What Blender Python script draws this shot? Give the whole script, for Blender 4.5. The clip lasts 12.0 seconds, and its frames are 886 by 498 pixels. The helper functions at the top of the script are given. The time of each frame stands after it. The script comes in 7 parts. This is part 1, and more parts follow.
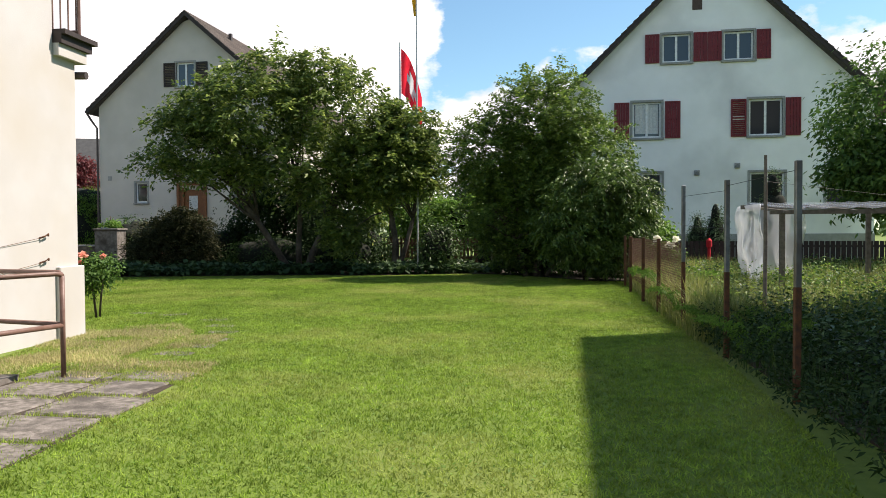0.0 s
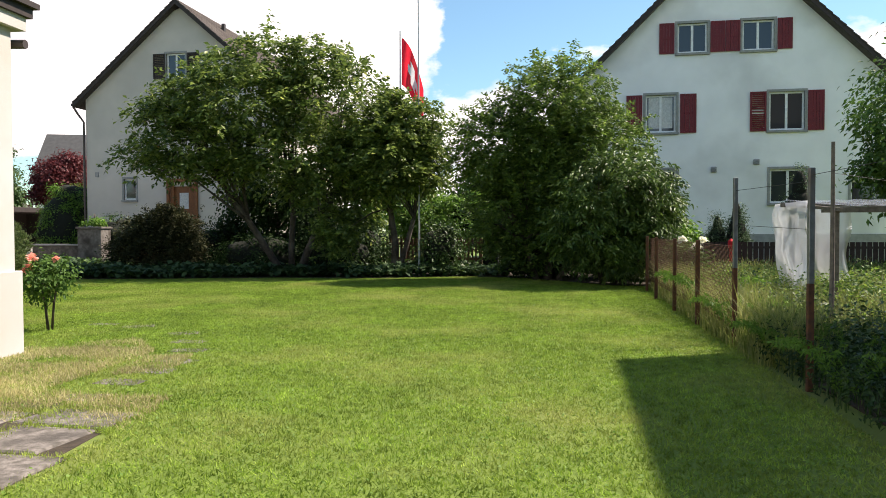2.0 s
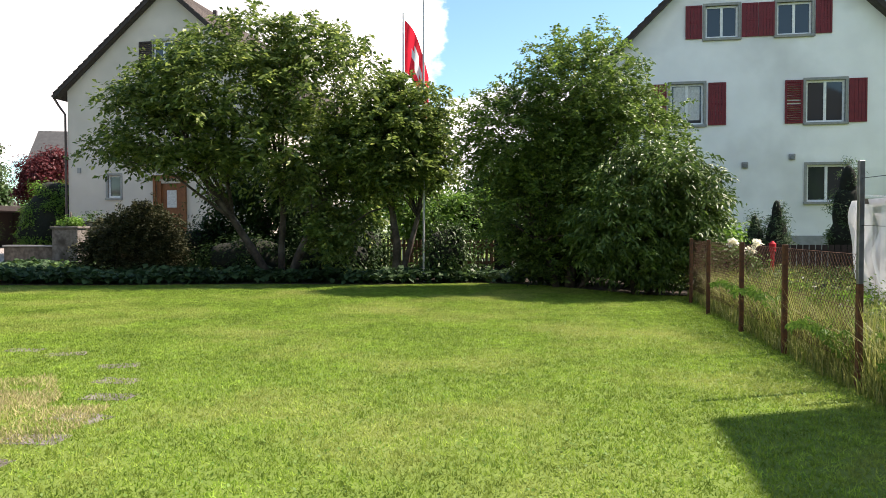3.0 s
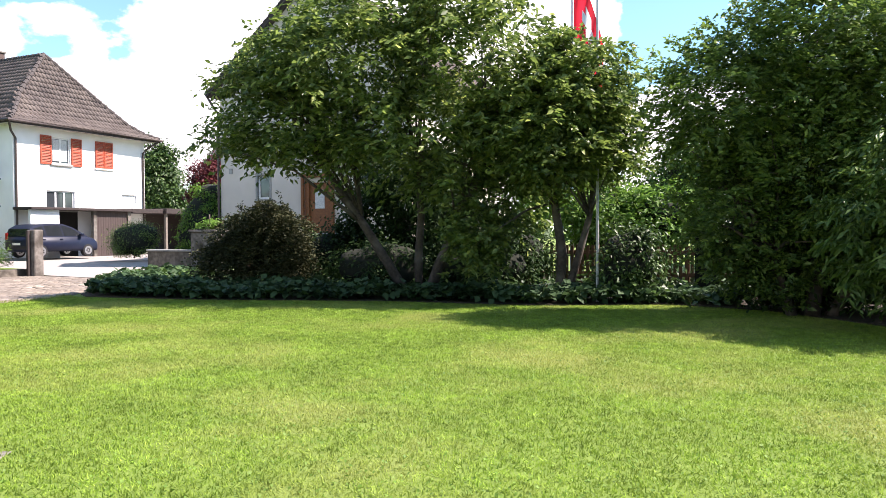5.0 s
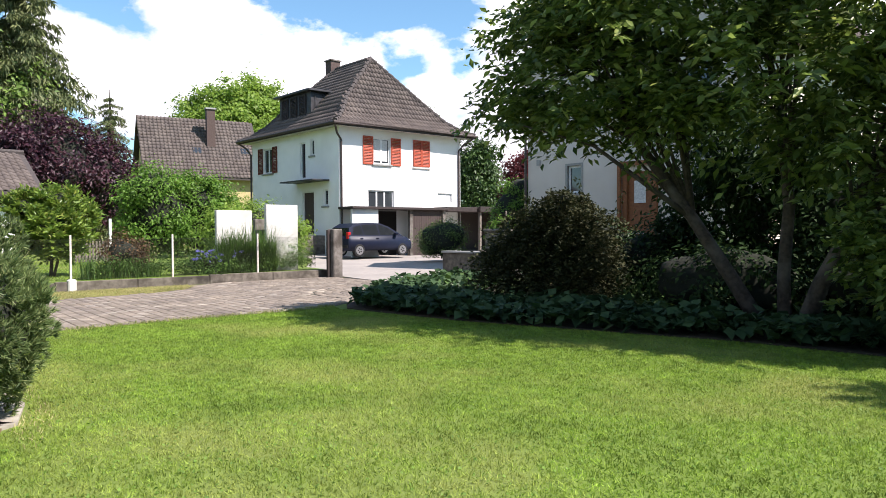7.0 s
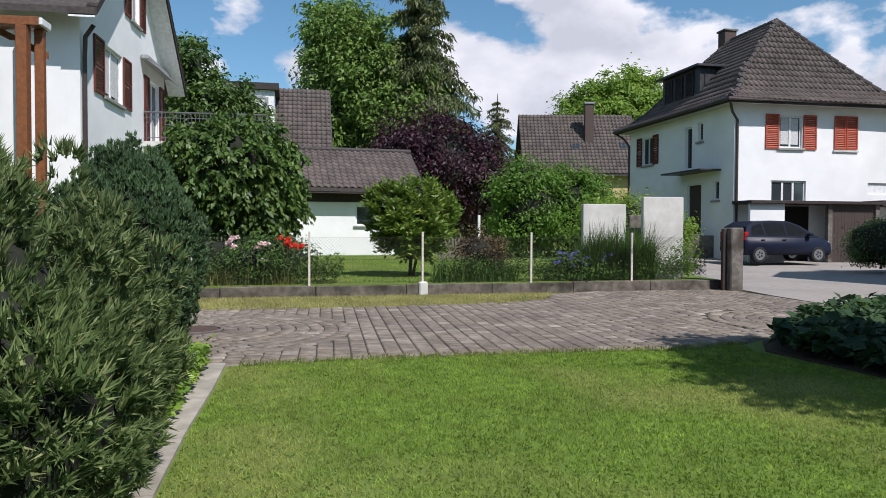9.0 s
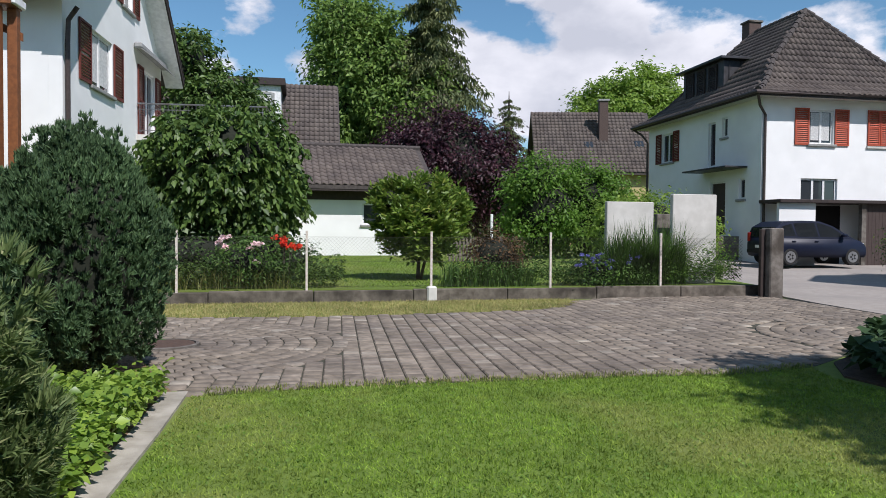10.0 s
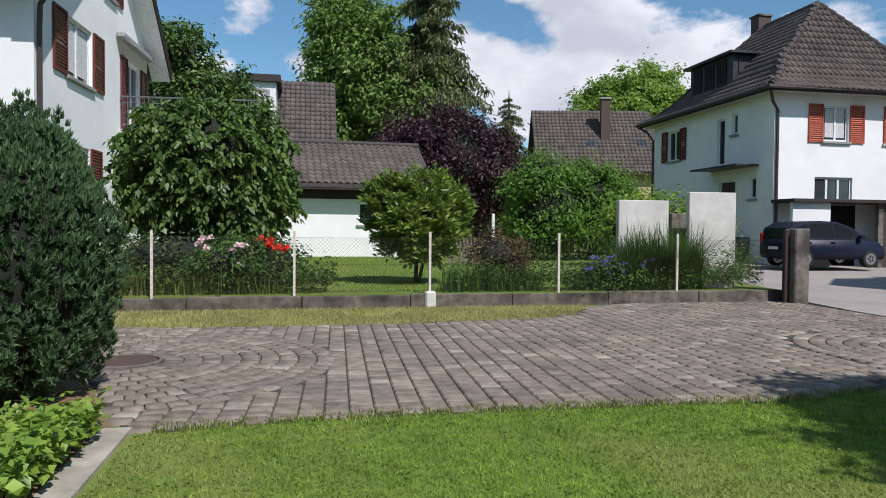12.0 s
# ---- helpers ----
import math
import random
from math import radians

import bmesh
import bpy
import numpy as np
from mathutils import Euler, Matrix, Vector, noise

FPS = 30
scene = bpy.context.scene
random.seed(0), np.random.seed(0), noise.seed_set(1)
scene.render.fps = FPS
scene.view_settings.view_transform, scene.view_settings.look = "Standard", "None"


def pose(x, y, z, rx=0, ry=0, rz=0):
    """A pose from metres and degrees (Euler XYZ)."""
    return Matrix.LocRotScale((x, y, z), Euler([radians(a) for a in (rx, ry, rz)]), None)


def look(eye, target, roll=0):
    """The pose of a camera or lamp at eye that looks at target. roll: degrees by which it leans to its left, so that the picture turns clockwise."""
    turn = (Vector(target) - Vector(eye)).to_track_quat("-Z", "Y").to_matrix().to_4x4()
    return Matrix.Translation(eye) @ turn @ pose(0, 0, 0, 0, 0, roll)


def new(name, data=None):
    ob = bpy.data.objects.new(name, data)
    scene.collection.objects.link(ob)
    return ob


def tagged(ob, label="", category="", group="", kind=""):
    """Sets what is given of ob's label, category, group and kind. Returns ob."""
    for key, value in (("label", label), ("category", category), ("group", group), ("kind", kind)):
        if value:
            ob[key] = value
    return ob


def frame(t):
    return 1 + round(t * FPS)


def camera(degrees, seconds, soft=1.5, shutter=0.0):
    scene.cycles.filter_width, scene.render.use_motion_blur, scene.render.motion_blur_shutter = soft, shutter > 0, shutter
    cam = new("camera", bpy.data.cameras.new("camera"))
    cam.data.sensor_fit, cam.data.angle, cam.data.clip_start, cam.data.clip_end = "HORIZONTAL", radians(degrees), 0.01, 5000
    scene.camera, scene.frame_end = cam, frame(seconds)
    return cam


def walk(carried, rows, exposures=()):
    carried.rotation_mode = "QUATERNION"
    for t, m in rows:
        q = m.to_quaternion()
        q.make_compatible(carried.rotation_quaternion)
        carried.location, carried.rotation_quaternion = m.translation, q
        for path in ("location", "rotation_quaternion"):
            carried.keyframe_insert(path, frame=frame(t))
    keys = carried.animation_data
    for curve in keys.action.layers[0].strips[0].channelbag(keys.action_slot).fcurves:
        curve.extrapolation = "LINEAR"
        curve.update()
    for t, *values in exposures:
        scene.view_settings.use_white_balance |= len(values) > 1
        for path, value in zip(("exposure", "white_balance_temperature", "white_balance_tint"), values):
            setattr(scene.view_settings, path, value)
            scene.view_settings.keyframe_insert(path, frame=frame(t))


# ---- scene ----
cam = camera(62.9, 12.0, soft=0.66)
METRES, EYE, TILT, LEAN, TURN = 19.565, 1.35, 0.0, 0.0, 0.0
ROWS = [
    (0.0, 0.0, 0.0, 0.0, -0.01, -1.47, 0.3),
    (0.5, -0.0005, 0.0117, -0.0, -0.01, -1.48, 0.27),
    (1.0, -0.0013, 0.0266, 0.0003, -0.0, -1.51, 0.25),
    (1.5, -0.0022, 0.0409, 0.0002, 0.0, -1.51, 0.23),
    (2.0, -0.0045, 0.0792, 0.0004, -0.0, -1.54, 0.16),
    (2.5, -0.0096, 0.138, 0.0004, -0.07, -1.52, 0.06),
    (4.5, -0.0115, 0.3542, 0.0038, 8.02, -1.47, 0.28),
    (5.0, -0.0184, 0.4092, 0.0045, 13.69, -1.47, 0.3),
    (5.5, -0.032, 0.4599, 0.005, 19.04, -1.48, 0.26),
    (6.0, -0.0494, 0.5236, 0.0049, 24.51, -1.46, 0.32),
    (6.5, -0.0714, 0.578, 0.0044, 29.68, -1.46, 0.3),
    (7.0, -0.0982, 0.6326, 0.0053, 39.2, -1.44, 0.32),
    (7.5, -0.127, 0.6752, 0.005, 51.15, -1.41, 0.33),
    (9.5, -0.3111, 0.7809, 0.0053, 69.29, -1.56, -0.37),
    (10.0, -0.3378, 0.7904, 0.005, 69.27, -1.56, -0.43),
    (10.5, -0.3501, 0.7946, 0.0046, 69.24, -1.56, -0.46),
    (11.0, -0.3645, 0.7994, 0.0045, 69.22, -1.55, -0.49),
    (11.5, -0.3775, 0.8044, 0.0045, 69.2, -1.55, -0.5),
    (12.0, -0.3927, 0.8104, 0.005, 69.18, -1.54, -0.5),
]
# exposure and white balance follow the clip's own camera
walk(cam, [(t, pose(0, 0, EYE, TILT, LEAN, TURN) @ pose(METRES * x, METRES * y, METRES * z, 90 + pitch, roll, yaw)) for t, x, y, z, yaw, pitch, roll in ROWS],
     exposures=[(0.0, 0.78, 6950, 18), (2.5, 1.0, 7050, 20), (4.5, 1.52, 6680, 24), (6.5, 1.36, 6540, 23), (7.5, 0.46, 6300, 17), (9.5, 0.05, 6050, 17), (12.0, 0.0, 6050, 16)])

# ---- world and sun ----
SUN_DIR = Vector((0.955, 0.28, 1.19)).normalized()
world = bpy.data.worlds.new("sky")
scene.world = world
world.use_nodes = True
wn, wl = world.node_tree.nodes, world.node_tree.links
bg = wn["Background"]
sky = wn.new("ShaderNodeTexSky")
sky.sky_type, sky.sun_disc = "NISHITA", False
sky.sun_elevation = math.asin(SUN_DIR.z)
sky.sun_rotation = math.atan2(SUN_DIR.x, SUN_DIR.y)
sky.air_density, sky.dust_density, sky.ozone_density = 1.0, 0.3, 1.7
tc = wn.new("ShaderNodeTexCoord")
mp = wn.new("ShaderNodeMapping")
mp.inputs["Scale"].default_value = (1.0, 1.0, 1.7)
mp.inputs["Location"].default_value = (0.35, 0.2, 0.1)
wl.new(tc.outputs["Generated"], mp.inputs[0])


def wmath(op, a, b):
    """One sum of the sky's node tree; a and b are sockets or numbers."""
    n = wn.new("ShaderNodeMath")
    n.operation = op
    for i, v in enumerate((a, b)):
        if isinstance(v, (int, float)):
            n.inputs[i].default_value = v
        else:
            wl.new(v, n.inputs[i])
    return n.outputs[0]


cl = wn.new("ShaderNodeTexNoise")
cl.inputs["Scale"].default_value, cl.inputs["Detail"].default_value, cl.inputs["Roughness"].default_value = 5.2, 9.0, 0.55
wl.new(mp.outputs[0], cl.inputs["Vector"])
cover = wmath("SUBTRACT", cl.outputs[0], 0.075)
# cloud banks: direction, half-width in degrees, how dense
for way, wide, dense in (((-0.273, 0.925, 0.265), 17, .24), ((-0.10, 0.972, 0.13), 13, .22), ((-0.481, 0.86, 0.14), 15, .22), ((0.16, 0.974, 0.15), 8, .20), ((0.477, 0.857, 0.19), 7, .16),
                         ((-0.86, 0.445, 0.25), 9, .19), ((-0.77, 0.59, 0.2), 9, .17), ((-0.945, 0.204, 0.21), 5, .12), ((-0.66, 0.72, 0.21), 5, .13), ((-0.97, 0.05, 0.17), 4, .1),
                         ((0.8, -0.5, 0.35), 18, .15), ((-0.3, -0.9, 0.4), 20, .15), ((0.2, -0.5, 0.85), 16, .1)):
    dot = wn.new("ShaderNodeVectorMath")
    dot.operation = "DOT_PRODUCT"
    wl.new(tc.outputs["Generated"], dot.inputs[0])
    dot.inputs[1].default_value = Vector(way).normalized()
    near = wn.new("ShaderNodeMapRange")
    near.interpolation_type = "SMOOTHSTEP"
    near.inputs["From Min"].default_value, near.inputs["From Max"].default_value = math.cos(radians(wide)), math.cos(radians(wide * .35))
    near.inputs["To Min"].default_value, near.inputs["To Max"].default_value = 0.0, dense
    wl.new(dot.outputs["Value"], near.inputs["Value"])
    cover = wmath("ADD", cover, near.outputs[0])
cr = wn.new("ShaderNodeValToRGB")
cr.color_ramp.elements[0].position, cr.color_ramp.elements[1].position = 0.525, 0.60
wl.new(cover, cr.inputs[0])
shade = wn.new("ShaderNodeTexNoise")
shade.inputs["Scale"].default_value, shade.inputs["Detail"].default_value = 6.5, 6.0
wl.new(mp.outputs[0], shade.inputs["Vector"])
sr = wn.new("ShaderNodeValToRGB")
sr.color_ramp.elements[0].position, sr.color_ramp.elements[1].position = 0.36, 0.58
sr.color_ramp.elements[0].color, sr.color_ramp.elements[1].color = (8.8, 9.1, 9.6, 1), (13.4, 13.4, 13.3, 1)
wl.new(shade.outputs[0], sr.inputs[0])
clear = wn.new("ShaderNodeMixRGB")
clear.blend_type = "MULTIPLY"
clear.inputs[0].default_value = 1.0
clear.inputs[2].default_value = (1.2, 1.6, 1.58, 1)
wl.new(sky.outputs[0], clear.inputs[1])
mix = wn.new("ShaderNodeMixRGB")
wl.new(cr.outputs[0], mix.inputs[0])
wl.new(clear.outputs[0], mix.inputs[1])
wl.new(sr.outputs[0], mix.inputs[2])
wl.new(mix.outputs[0], bg.inputs[0])
bg.inputs[1].default_value = 0.067
sun = new("sun", bpy.data.lights.new("sun", "SUN"))
sun.data.energy, sun.data.angle, sun.data.color = 5.0, radians(0.55), (1.0, 0.95, 0.87)
sun.matrix_world = look(SUN_DIR * 60, (0, 0, 0))


# ---- materials ----
def mat(name, c1, c2=None, scale=8.0, rough=0.8, bump=0.0, bscale=60.0, metal=0.0, c3=None, big=0.6, spec=0.4):
    """Two-scale mottled surface in world metres."""
    m = bpy.data.materials.new(name)
    m.use_nodes = True
    n, l = m.node_tree.nodes, m.node_tree.links
    b = n["Principled BSDF"]
    b.inputs["Roughness"].default_value, b.inputs["Metallic"].default_value = rough, metal
    b.inputs["Specular IOR Level"].default_value = spec
    c2 = c2 or tuple(v * 0.82 for v in c1)
    g = n.new("ShaderNodeNewGeometry")
    fine = n.new("ShaderNodeTexNoise")
    fine.inputs["Scale"].default_value, fine.inputs["Detail"].default_value = scale, 6.0
    l.new(g.outputs["Position"], fine.inputs["Vector"])
    r = n.new("ShaderNodeValToRGB")
    r.color_ramp.elements[0].position, r.color_ramp.elements[1].position = 0.35, 0.65
    r.color_ramp.elements[0].color, r.color_ramp.elements[1].color = (*c1, 1), (*c2, 1)
    l.new(fine.outputs[0], r.inputs[0])
    out = r.outputs[0]
    if c3:
        w = n.new("ShaderNodeTexNoise")
        w.inputs["Scale"].default_value, w.inputs["Detail"].default_value = big, 4.0
        l.new(g.outputs["Position"], w.inputs["Vector"])
        r2 = n.new("ShaderNodeValToRGB")
        r2.color_ramp.elements[0].position, r2.color_ramp.elements[1].position = 0.48, 0.68
        l.new(w.outputs[0], r2.inputs[0])
        x = n.new("ShaderNodeMixRGB")
        l.new(r2.outputs[0], x.inputs[0])
        l.new(out, x.inputs[1])
        x.inputs[2].default_value = (*c3, 1)
        out = x.outputs[0]
    l.new(out, b.inputs["Base Color"])
    if bump:
        bn = n.new("ShaderNodeTexNoise")
        bn.inputs["Scale"].default_value, bn.inputs["Detail"].default_value = bscale, 4.0
        l.new(g.outputs["Position"], bn.inputs["Vector"])
        bp = n.new("ShaderNodeBump")
        bp.inputs["Strength"].default_value, bp.inputs["Distance"].default_value = bump, 0.01
        l.new(bn.outputs[0], bp.inputs["Height"])
        l.new(bp.outputs[0], b.inputs["Normal"])
    return m


def varied(name, ca, cb, island=True, rough=0.7, translucent=0.0, spec=0.3, extra=None, tint=None, mottle=0.0):
    """Colour that changes from piece to piece (or from island to island), with light let through for leaves."""
    m = bpy.data.materials.new(name)
    m.use_nodes = True
    n, l = m.node_tree.nodes, m.node_tree.links
    b = n["Principled BSDF"]
    b.inputs["Roughness"].default_value = rough
    b.inputs["Specular IOR Level"].default_value = spec
    g = n.new("ShaderNodeNewGeometry")
    if island:
        rnd = g.outputs["Random Per Island"]
    else:
        rnd = n.new("ShaderNodeObjectInfo").outputs["Random"]
    r = n.new("ShaderNodeValToRGB")
    r.color_ramp.elements[0].color, r.color_ramp.elements[1].color = (*ca, 1), (*cb, 1)
    if extra:
        e = r.color_ramp.elements.new(0.9)
        e.color = (*cb, 1)
        r.color_ramp.elements[2].color = (*extra, 1)
    l.new(rnd, r.inputs[0])
    ns = n.new("ShaderNodeTexNoise")
    ns.inputs["Scale"].default_value, ns.inputs["Detail"].default_value = 1.1, 5.0
    l.new(g.outputs["Position"], ns.inputs["Vector"])
    x = n.new("ShaderNodeMixRGB")
    x.blend_type = "MULTIPLY"
    x.inputs[0].default_value = 0.7
    rr = n.new("ShaderNodeValToRGB")
    rr.color_ramp.elements[0].position, rr.color_ramp.elements[1].position = 0.3, 0.7
    rr.color_ramp.elements[0].color, rr.color_ramp.elements[1].color = (0.62, 0.62, 0.62, 1), (1.25, 1.25, 1.15, 1)
    l.new(ns.outputs[0], rr.inputs[0])
    l.new(r.outputs[0], x.inputs[1])
    l.new(rr.outputs[0], x.inputs[2])
    col = x.outputs[0]
    if mottle:
        mn = n.new("ShaderNodeTexNoise")
        mn.inputs["Scale"].default_value, mn.inputs["Detail"].default_value, mn.inputs["Roughness"].default_value = 7.5, 3.0, 0.6
        l.new(g.outputs["Position"], mn.inputs["Vector"])
        mr = n.new("ShaderNodeValToRGB")
        mr.color_ramp.elements[0].position, mr.color_ramp.elements[1].position = 0.33, 0.67
        lo, hi = 1 - mottle, 1 + mottle * 0.7
        mr.color_ramp.elements[0].color, mr.color_ramp.elements[1].color = (lo, lo, lo, 1), (hi, hi, hi, 1)
        l.new(mn.outputs[0], mr.inputs[0])
        mm = n.new("ShaderNodeMixRGB")
        mm.blend_type = "MULTIPLY"
        mm.inputs[0].default_value = 1.0
        l.new(col, mm.inputs[1])
        l.new(mr.outputs[0], mm.inputs[2])
        col = mm.outputs[0]
    if tint:
        tn = n.new("ShaderNodeTexNoise")
        tn.inputs["Scale"].default_value, tn.inputs["Detail"].default_value, tn.inputs["Roughness"].default_value = 0.42, 5.0, 0.62
        l.new(g.outputs["Position"], tn.inputs["Vector"])
        tr = n.new("ShaderNodeValToRGB")
        tr.color_ramp.elements[0].position, tr.color_ramp.elements[1].position = 0.47, 0.77
        l.new(tn.outputs[0], tr.inputs[0])
        tx = n.new("ShaderNodeMixRGB")
        l.new(tr.outputs[0], tx.inputs[0])
        l.new(col, tx.inputs[1])
        tx.inputs[2].default_value = (*tint, 1)
        col = tx.outputs[0]
    l.new(col, b.inputs["Base Color"])
    if translucent:
        t = n.new("ShaderNodeBsdfTranslucent")
        hs = n.new("ShaderNodeHueSaturation")
        hs.inputs["Value"].default_value = 1.5
        l.new(col, hs.inputs["Color"])
        l.new(hs.outputs[0], t.inputs[0])
        mx = n.new("ShaderNodeMixShader")
        mx.inputs[0].default_value = translucent
        l.new(b.outputs[0], mx.inputs[1])
        l.new(t.outputs[0], mx.inputs[2])
        l.new(mx.outputs[0], n["Material Output"].inputs[0])
    return m


def glassy(name, col, rough=0.05, alpha=1.0):
    m = bpy.data.materials.new(name)
    m.use_nodes = True
    b = m.node_tree.nodes["Principled BSDF"]
    b.inputs["Base Color"].default_value = (*col, 1)
    b.inputs["Roughness"].default_value = rough
    b.inputs["Specular IOR Level"].default_value = 0.8
    b.inputs["Alpha"].default_value = alpha
    return m


M_GRASS = mat("lawn_soil_and_thatch", (0.10, 0.16, 0.02), (0.135, 0.20, 0.028), 9.0, 0.95, 0.6, 120.0, c3=(0.16, 0.19, 0.045), big=0.42)
M_BLADE = varied("grass_blades", (0.13, 0.22, 0.026), (0.27, 0.38, 0.062), rough=0.7, translucent=0.32, spec=0.12, tint=(0.38, 0.395, 0.12), mottle=0.42)
M_WILD = varied("long_grass", (0.11, 0.16, 0.026), (0.32, 0.32, 0.11), rough=0.6, translucent=0.35)
M_SOIL = mat("dark_bed_soil", (0.035, 0.027, 0.018), (0.06, 0.045, 0.03), 14.0, 0.95, 0.8, 50.0)
M_DRY = mat("dry_needle_litter", (0.24, 0.16, 0.08), (0.12, 0.08, 0.045), 25.0, 0.95, 0.6, 90.0)
M_CREAM = mat("cream_render", (0.51, 0.497, 0.478), (0.475, 0.46, 0.435), 2.0, 0.9, 0.25, 140.0, c3=(0.47, 0.44, 0.39), big=0.7)
M_WHITE = mat("white_render", (0.82, 0.82, 0.80), (0.78, 0.78, 0.76), 1.4, 0.9, 0.3, 110.0, c3=(0.72, 0.72, 0.70), big=0.45)
M_OFFWHITE = mat("weathered_white_render", (0.86, 0.855, 0.85), (0.80, 0.795, 0.79), 1.1, 0.92, 0.35, 100.0, c3=(0.66, 0.655, 0.65), big=0.4)
M_BEIGE = mat("beige_render", (0.57, 0.52, 0.465), (0.525, 0.48, 0.425), 1.2, 0.92, 0.35, 100.0, c3=(0.48, 0.44, 0.39), big=0.4)
M_YELLOW = mat("ochre_render", (0.55, 0.45, 0.22), None, 1.2, 0.9)
M_PLINTH = mat("grey_plinth", (0.33, 0.33, 0.32), (0.26, 0.26, 0.25), 5.0, 0.9, 0.3)
M_STONE = mat("window_sill_stone", (0.30, 0.30, 0.28), (0.24, 0.24, 0.225), 9.0, 0.85, 0.2)
M_SHUT = mat("dark_red_paint", (0.17, 0.012, 0.018), (0.13, 0.010, 0.015), 6.0, 0.55, 0.15, 40.0)
M_SHUTO = mat("faded_red_paint", (0.42, 0.075, 0.032), (0.34, 0.06, 0.028), 6.0, 0.6, 0.15, 40.0)
M_SHUTB = mat("maroon_paint", (0.105, 0.022, 0.014), (0.14, 0.03, 0.018), 6.0, 0.6, 0.15, 40.0)
M_FRAME = mat("white_window_paint", (0.78, 0.78, 0.76), None, 8.0, 0.5)
M_GLASS = glassy("window_glass", (0.03, 0.035, 0.04))
M_CURTAIN = mat("net_curtain", (0.62, 0.62, 0.60), (0.45, 0.45, 0.44), 18.0, 0.9)
# near-black: unlit rooms and carport shade, also the dark cabinet's own colour
M_DARK = mat("unlit_room_and_cabinet", (0.012, 0.011, 0.010), None, 5.0, 0.9)
M_TILE = varied("weathered_roof_tiles", (0.09, 0.072, 0.065), (0.122, 0.10, 0.091), rough=0.8)
M_TILEB = mat("roof_battens", (0.05, 0.041, 0.037), (0.08, 0.068, 0.062), 9.0, 0.9, 0.4, 12.0)
M_EAVE = mat("dark_eave_boards", (0.028, 0.020, 0.018), (0.045, 0.032, 0.028), 9.0, 0.7)
M_BRICK = mat("chimney_brick", (0.075, 0.05, 0.043), (0.10, 0.07, 0.06), 15.0, 0.9, 0.4, 30.0)
M_COPPER = mat("dark_sheet_metal", (0.05, 0.048, 0.05), (0.08, 0.078, 0.082), 4.0, 0.45, metal=0.5)
M_PIPE = mat("downpipe_metal", (0.06, 0.045, 0.04), (0.085, 0.065, 0.058), 12.0, 0.5, metal=0.3)
M_WOOD = mat("brown_timber", (0.23, 0.085, 0.028), (0.16, 0.058, 0.02), 12.0, 0.6, 0.3, 30.0)
M_OLDWOOD = mat("grey_old_timber", (0.20, 0.17, 0.14), (0.13, 0.11, 0.09), 16.0, 0.85, 0.5, 45.0)
M_PICKET = mat("brown_picket_stain", (0.12, 0.065, 0.032), (0.08, 0.043, 0.022), 12.0, 0.75, 0.3)
M_RUST = mat("rusty_steel", (0.15, 0.065, 0.032), (0.085, 0.045, 0.03), 22.0, 0.85, 0.5, 80.0, metal=0.3)
M_GALV = mat("galvanised_steel", (0.25, 0.26, 0.27), (0.18, 0.19, 0.195), 16.0, 0.5, metal=0.7, c3=(0.17, 0.15, 0.14), big=3.0)
M_RAIL = mat("brown_painted_rail", (0.14, 0.075, 0.055), (0.19, 0.115, 0.09), 14.0, 0.5, 0.2, 60.0)
M_WHITEPOST = mat("flaking_white_post", (0.66, 0.62, 0.57), (0.48, 0.40, 0.33), 26.0, 0.8, 0.4)
M_CONC = mat("old_concrete", (0.19, 0.172, 0.15), (0.115, 0.10, 0.085), 9.0, 0.92, 0.5, 60.0, c3=(0.06, 0.05, 0.04), big=2.2)
M_WALLC = mat("stained_wall_concrete", (0.17, 0.148, 0.12), (0.085, 0.072, 0.056), 7.0, 0.95, 0.8, 40.0, c3=(0.038, 0.032, 0.025), big=1.7)
M_CONCL = mat("pale_concrete", (0.60, 0.585, 0.54), (0.53, 0.515, 0.47), 5.0, 0.9, 0.35, 60.0, c3=(0.45, 0.44, 0.40), big=1.2)
M_SLAB = mat("worn_garden_slab", (0.23, 0.205, 0.18), (0.095, 0.085, 0.07), 16.0, 0.92, 0.8, 45.0, c3=(0.075, 0.066, 0.056), big=3.0)
M_PAVER = varied("concrete_paver", (0.175, 0.145, 0.118), (0.245, 0.205, 0.17), island=False, rough=0.9, extra=(0.31, 0.275, 0.235), mottle=.28)
M_PAVERI = varied("concrete_pavers", (0.175, 0.145, 0.118), (0.245, 0.205, 0.17), rough=0.9, extra=(0.31, 0.275, 0.235), mottle=.28)
M_JOINT = mat("mossy_joint_sand", (0.045, 0.045, 0.03), (0.075, 0.07, 0.05), 20.0, 0.95, 0.4)
M_ASPH = mat("pale_asphalt", (0.34, 0.305, 0.27), (0.29, 0.26, 0.23), 6.0, 0.9, 0.4, 160.0, c3=(0.27, 0.245, 0.22), big=0.5)
M_BARK = mat("bark", (0.085, 0.065, 0.05), (0.045, 0.035, 0.028), 18.0, 0.95, 0.9, 26.0, c3=(0.13, 0.11, 0.09), big=3.0)
# near-black fill colour for the shade deep inside foliage
M_SHADECORE = mat("crown_shade_core", (0.02, 0.024, 0.014), (0.012, 0.014, 0.009), 9.0, 1.0)
M_CHERRY = varied("cherry_leaves", (0.05, 0.092, 0.02), (0.185, 0.25, 0.056), rough=0.42, translucent=0.38, spec=0.36, extra=(0.38, 0.43, 0.12))
